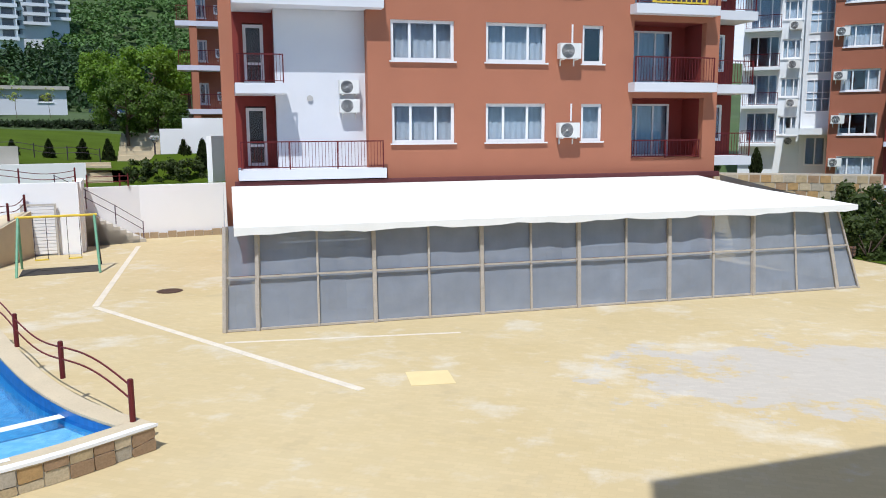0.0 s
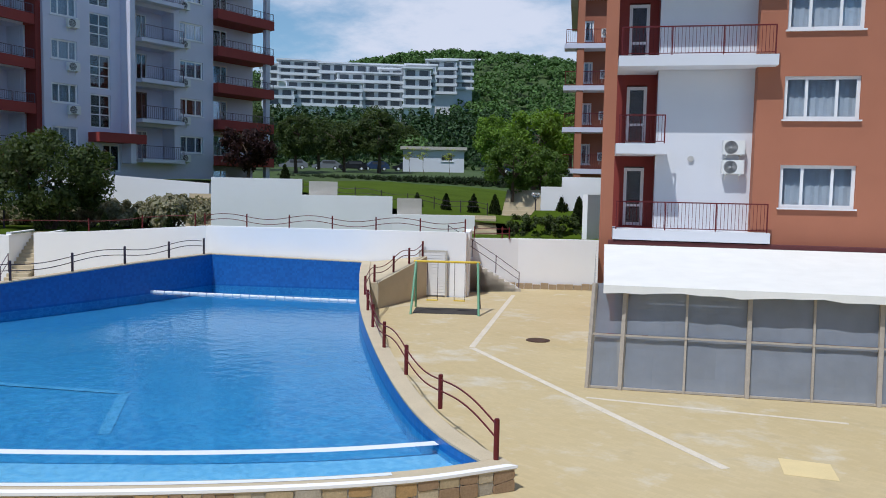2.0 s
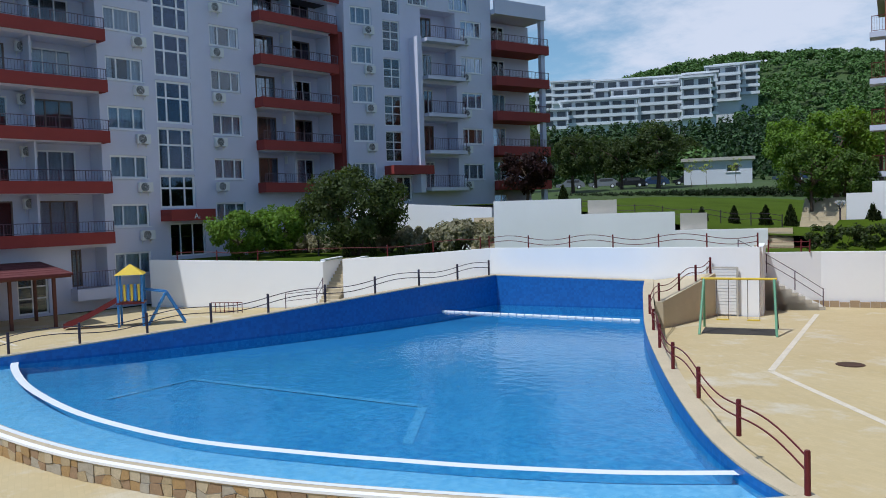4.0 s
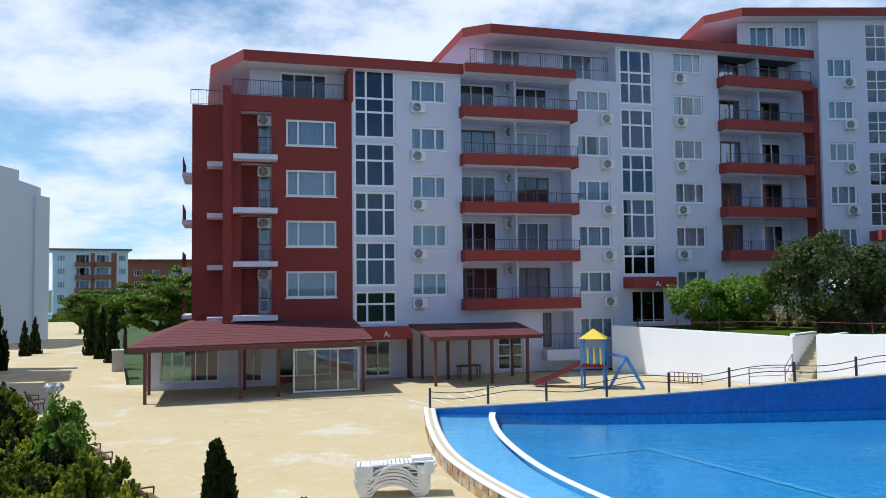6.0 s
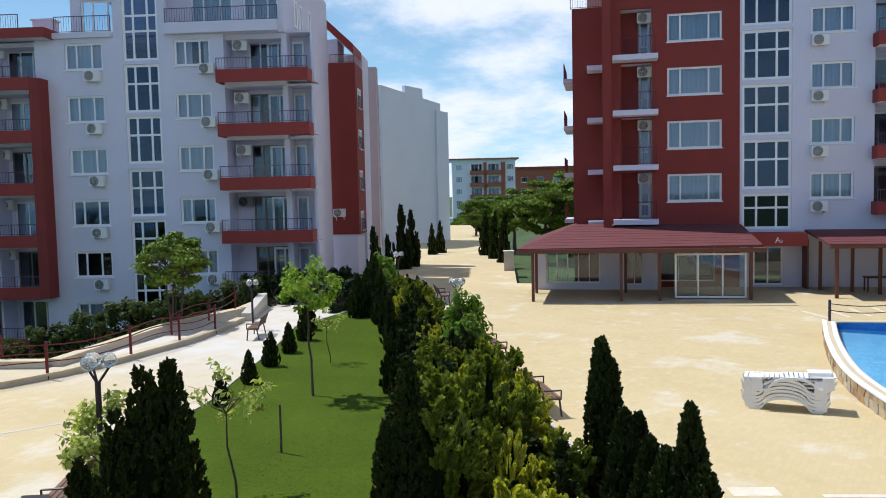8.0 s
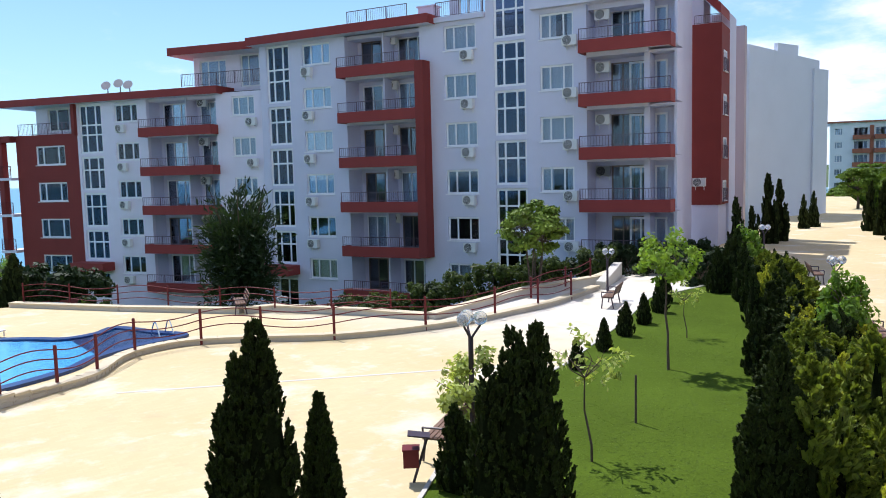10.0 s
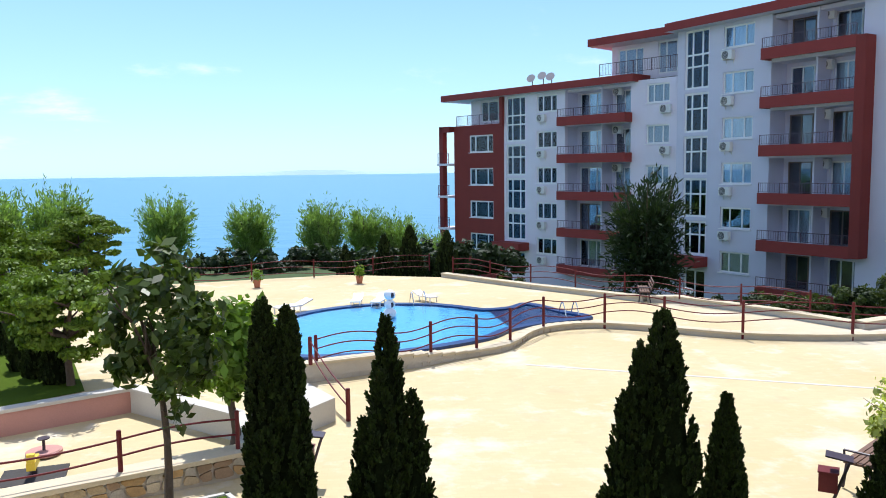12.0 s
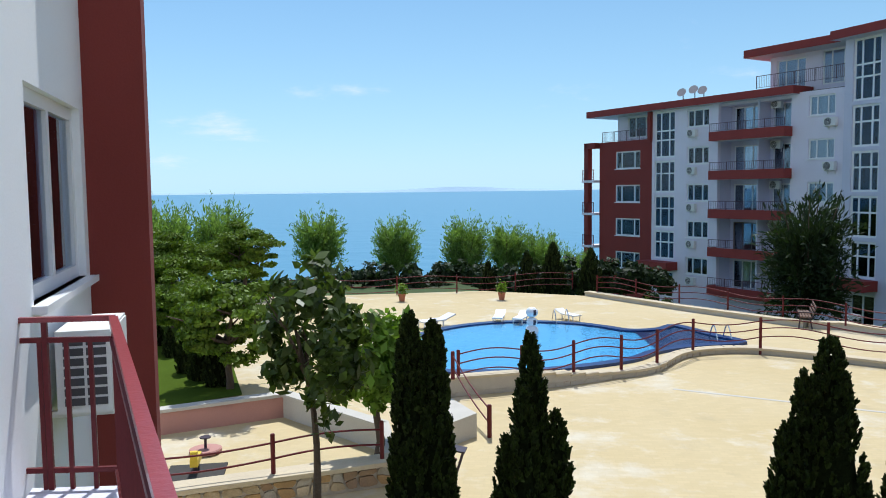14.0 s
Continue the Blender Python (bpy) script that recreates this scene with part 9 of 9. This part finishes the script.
MB().box(-3.5, 0, -0.5, 8, 0.4, 2.6).put("wall", MORTAR, sw)
for i in range(18):
    for k in range(3):
        MB().box(-3.4 + 0.63 * i + 0.2 * (k % 2), -0.05, 1.2 + 0.45 * k, -2.85 + 0.63 * i + 0.2 * (k % 2), 0.0, 1.61 + 0.45 * k).put("stone", STONES[(i * 3 + k) % 5], sw)
for az, d, s in ((-17.5, 52, 1.0), (-18.8, 53, 1.0), (-21.5, 52, 0.9)):
    x, y = polar(az, d)
    place(cyp_small, x, y, 2.5, s * 1.1)
for az, d, z, s in ((-27.3, 38, 0, 1.2), (-28.6, 36, 0, 1.3), (-26.5, 42, 0.2, 1.2), (-28.8, 42, 0.2, 1.5), (-27.8, 47, 0.5, 1.4)):
    x, y = polar(az, d)
    place(bush, x, y, z, s)
g2 = fill("side_lawn", [[polar(a, d) for a, d in ((-25.2, 37), (-40, 30), (-40, 60), (-18, 60), (-20, 50.5), (-25.2, 45))]], 0.03, LAWN)
tagged(g2, "green lawn beside the tent pavilion", "lawn", kind="structure")
x, y = polar(-27.6, 33.5)
place(bn, x, y, 0.0, 1.0, 160)

# plain grey block and farther blocks along the path
m = fframe(112.8, 84.0)
b = thing("apartment_building", "plain pale grey block with a column of balconies", "apartment building", m)
gl = [0.3 + 2.85 * k for k in range(6)]
mb = MB()
wall_holes(mb, 1.4, 3.2, -3, 17.1, [(1.5, 2.95, z, z + 2.5) for z in gl])
mb.prism([(3.2, 0.0), (10.5, 9.5), (10.2, 9.8), (2.9, 0.35)], -3, [17.1, 16.2, 16.2, 17.1])
mb.box(1.4, 0.31, 16.8, 2.8, 10, 17.1)
mb.box(1.36, 1.76, -3, 2.86, 10, 16.79)
mb.prism([(9.9, 8.3), (11.5, 10.5), (11.2, 10.8), (9.6, 8.7)], -3, 15.3)
mb.prism([(6.0, 4.0), (8.2, 7.0), (7.9, 7.3), (5.7, 4.3)], 15.3, 17.6)
mb.put_split("wall", GREYW, b)
for z in gl:
    MB().box(1.4, 1.6, z - 0.3, 2.88, 1.75, z + 2.5).box(1.38, 0.31, z - 0.3, 1.5, 1.6, z + 2.5).box(2.88, 0.31, z - 0.3, 2.96, 1.6, z + 2.5).put("niche", DARKBROWN, b)
    window(b, 1.6, z, 1.2, 2.2, y=1.5, sill=False, name="balcony_door")
    bo = MB().box(1.35, -0.25, z - 0.4, 2.9, 1.59, z - 0.1).put("balcony", WHITE, b)
    child(new("railing", CACHE.setdefault("gr", railing_mesh(1.6, 0.95, 0.16, 2, METAL_RED))), bo, at=(1.3, -0.15, z - 0.1))
m = fframe(106.3, 182.0)
fl = [-0.5 + 2.75 * k for k in range(5)]
b = block("distant white and brown apartment block with balconies", m, 2.0, 16.5, -4, 13.6, 12, WHITEB, [(x, x + 1.5, z + 0.7, z + 2.1) for z in fl for x in (2.8, 14.6)] + [(x, x + 2.6, z, z + 2.2) for z in fl for x in (6.3, 10.2)], roof=BROWN, over=0.8)
for z in fl:
    for x in (6.1, 10.0):
        MB().box(x, -1.2, z - 0.3, x + 3.2, -0.01, z + 0.6).put("balcony", BROWN, b)
MB().box(9.2, -0.3, -4, 9.9, -0.01, 13).box(13.2, -0.3, -4, 14.2, -0.01, 13).put("brown_strip", BROWN, b)
m = fframe(101.3, 200.0)
b = block("distant brown apartment block roofline", m, 0.5, 16, -4, 12.0, 12, BROWN, [(x, x + 1.8, z + 0.7, z + 2.1) for z in fl[:4] for x in (2, 6, 10, 13)], over=0.8)
for az, d, s, pr in ((99.0, 66, 1.2, broad), (97.2, 70, 1.35, broad), (101.2, 78, 1.1, broad), (104.0, 105, 1.0, broad), (103.2, 110, 1.0, broad)):
    x, y = polar(az, d)
    place(pr, x, y, -0.4, s, az * 31)
for az, d, s in ((109.4, 58, 1.2), (108.7, 60, 1.1), (107.2, 72, 0.75), (106.6, 74, 0.8), (101.9, 62, 1.0), (102.6, 66, 1.0), (103.3, 70, 1.0), (111.4, 50, 0.9), (110.4, 52, 0.75)):
    x, y = polar(az, d)
    place(cyp_tall, x, y, -0.3, s, az * 17, s * 1.1)
for az, d, s in ((104.2, 150, 1.5), (103.4, 152, 1.4), (105.0, 148, 1.3), (102.6, 150, 1.5)):
    x, y = polar(az, d)
    place(broad, x, y, land(x, y) - 1.5, s, az * 21)
bx = thing("utility_box", "pale utility box beside the path", "utility box", pose(*polar(102.0, 56), 0, 0, 0, 12))
MB().box(0, 0, 0, 1.1, 0.7, 1.3).box(-0.03, -0.03, 1.3, 1.13, 0.73, 1.36).put("cabinet", CONCRETE, bx)

# ---- hillside blocks ----
HILLW = material("hillside_white", (0.68, 0.70, 0.72), 0.85, var=0.06, scale=0.1, fine=2, bump=0)
HILLD = material("hillside_dark_openings", (0.13, 0.14, 0.16), 0.6, var=0.3, scale=0.3, fine=2, bump=0)


def hill_block(x0, x1, yt, yb, dist):
    """A terraced block on the hillside, given by bearings and elevations in degrees."""
    mid = (x0 + x1) / 2
    m = fframe(mid, dist)
    hw = dist * math.tan(radians(abs(x0 - x1) / 2))
    z0, z1 = 5.2 + dist * math.tan(radians(yb)), 5.2 + dist * math.tan(radians(yt))
    t = thing("hillside_block", "white terraced apartment block on the hillside", "apartment building", m, group="hillside blocks")
    n = max(2, round((z1 - z0) / 3.1))
    fh = (z1 - z0) / n
    MB().box(-hw, 0, z0 - 15, hw, 12, z1).put("wall", HILLW, t)
    MB().box(-hw - 1.0, -2.2, z1, hw + 1.0, 12.5, z1 + 0.6).put("roof", HILLW, t)
    for k in range(n):
        z = z0 + k * fh
        MB().box(-hw - 0.6, -2.0, z - 0.35, hw + 0.6, -0.01, z + 0.75).put("balcony_band", HILLW, t)
        w = MB()
        c = max(2, int(hw * 2 / 4.2))
        for i in range(c):
            a = -hw + (i + 0.16) * 2 * hw / c
            w.box(a, -0.06, z + 0.76, a + 2 * hw / c * 0.68, -0.005, z + fh - 0.4)
        tagged(w.put("glazing", HILLD, t), kind="stuff")
        for i in range(c + 1):
            if i % 2 == 0:
                a = -hw + i * 2 * hw / c
                MB().box(a - 0.2, -1.9, z + 0.75, a + 0.2, -0.02, z + fh - 0.35).put("party_wall", HILLW, t)


for spec in ((38.54, 35.78, 8.65, 7.25, 330), (39.73, 38.6, 8.3, 6.77, 335), (35.67, 29.83, 8.56, 7.32, 325), (34.43, 29.88, 7.96, 5.62, 305), (37.99, 32.79, 7.28, 5.64, 290), (39.3, 37.56, 6.73, 5.46, 285), (31.46, 29.83, 8.3, 6.22, 315), (29.55, 27.49, 8.62, 5.91, 305), (29.72, 27.84, 8.39, 5.74, 296), (28.08, 26.02, 8.98, 6.73, 325), (27.49, 24.83, 9.04, 7.08, 335)):
    hill_block(*spec)

# the small white house behind the lawn
hs = thing("small_house", "small white flat-roofed building behind the lawn", "building", fframe(27.5, 92.0))
mb = MB()
wall_holes(mb, -3.5, 3.6, 5.5, 9.6, [(0.9, 2.3, 8.3, 9.2)])
closed_shell(mb, -3.5, 3.6, 5.5, 9.6, 6)
mb.put_split("wall", GREYW, hs)
MB().box(-3.8, -0.4, 9.602, 3.9, 6.3, 9.95).put("roof", CONCRETE, hs)
window(hs, 0.9, 8.3, 1.4, 0.9, (0.5, 0.5))
for az, d, s in ((29.2, 86, 0.5), (28.2, 86, 0.55), (26.3, 86, 0.5)):
    x, y = polar(az, d)
    place(thin, x, y, 6.6, 1.2)

# parked cars behind the hedge
CARS = [material("car_paint_" + n, c, 0.25, metal=0.3, var=0.04, scale=3, bump=0, spec=0.6) for n, c in (("silver", (0.30, 0.31, 0.33)), ("black", (0.03, 0.03, 0.035)), ("blue", (0.05, 0.08, 0.16)))]


def car_thing(paint, colour, m):
    t = thing("car", colour + " hatchback parked behind the hedge", "car", m, group="parked cars")
    prof = [(0, 0.3), (0, 0.7), (0.9, 0.85), (1.5, 1.35), (3.2, 1.4), (4.0, 0.9), (4.1, 0.3)]
    mb = MB()
    mb.face([(x, 0, z) for x, z in prof][::-1])
    mb.face([(x, 1.65, z) for x, z in prof])
    for (x0, z0), (x1, z1) in zip(prof, prof[1:] + prof[:1]):
        mb.face([(x0, 0, z0), (x1, 0, z1), (x1, 1.65, z1), (x0, 1.65, z0)])
    mb.put("body", paint, t)
    for y in (-0.004, 1.654):
        MB().box(1.5, y - 0.003, 0.93, 3.3, y + 0.003, 1.27).put("window", ACDARK, t)
    for x in (0.8, 3.25):
        for y in (-0.02, 1.47):
            w = MB().bar((x, y, 0.3), (x, y + 0.2, 0.3), 0.3, 14).put("wheel", RUBBER, t)
            MB().bar((x, y - 0.006, 0.3), (x, y + 0.206, 0.3), 0.18, 12).put("rim", PVC, w)


for i, (az, d) in enumerate(((36.2, 112), (34.3, 112), (32.6, 113), (38.5, 114), (30.4, 114), (23.8, 114))):
    x, y = polar(az, d)
    car_thing(CARS[i % 3], ("silver", "black", "dark blue")[i % 3], pose(x, y, land(x, y), 0, 0, az + 8 * (i % 3)))

# yellow notice on the balcony rail of building C, its writing not reproduced
nt = thing("notice_board", "yellow notice board with black bars of writing", "sign", fframe(15.75, 27.47))
MB().box(15.75, -0.5, 9.86, 18.1, -0.47, 10.35).put("board", YELLOWP, nt)
for i in range(10):
    MB().box(15.9 + i * 0.215, -0.506, 9.92, 16.05 + i * 0.215, -0.5, 10.2).put("bar", METAL_DARK, nt)
# dishes on the roof of the sea block
for s, z in ((-44.0, 12.75), (-43.1, 12.6), (-45.2, 12.65)):
    ds = thing("satellite_dish", "grey satellite dish on the roof", "satellite dish", fframe(112.25, 48.31))
    MB().bar((s, 2.0, 12.0), (s, 2.0, z), 0.04, 6).put("mast", METAL_DARK, ds)
    MB().bar((s, 1.9, z), (s + 0.05, 1.75, z + 0.08), 0.1, 14, r2=0.38).put("dish", CONCRETE_TRIM, ds)
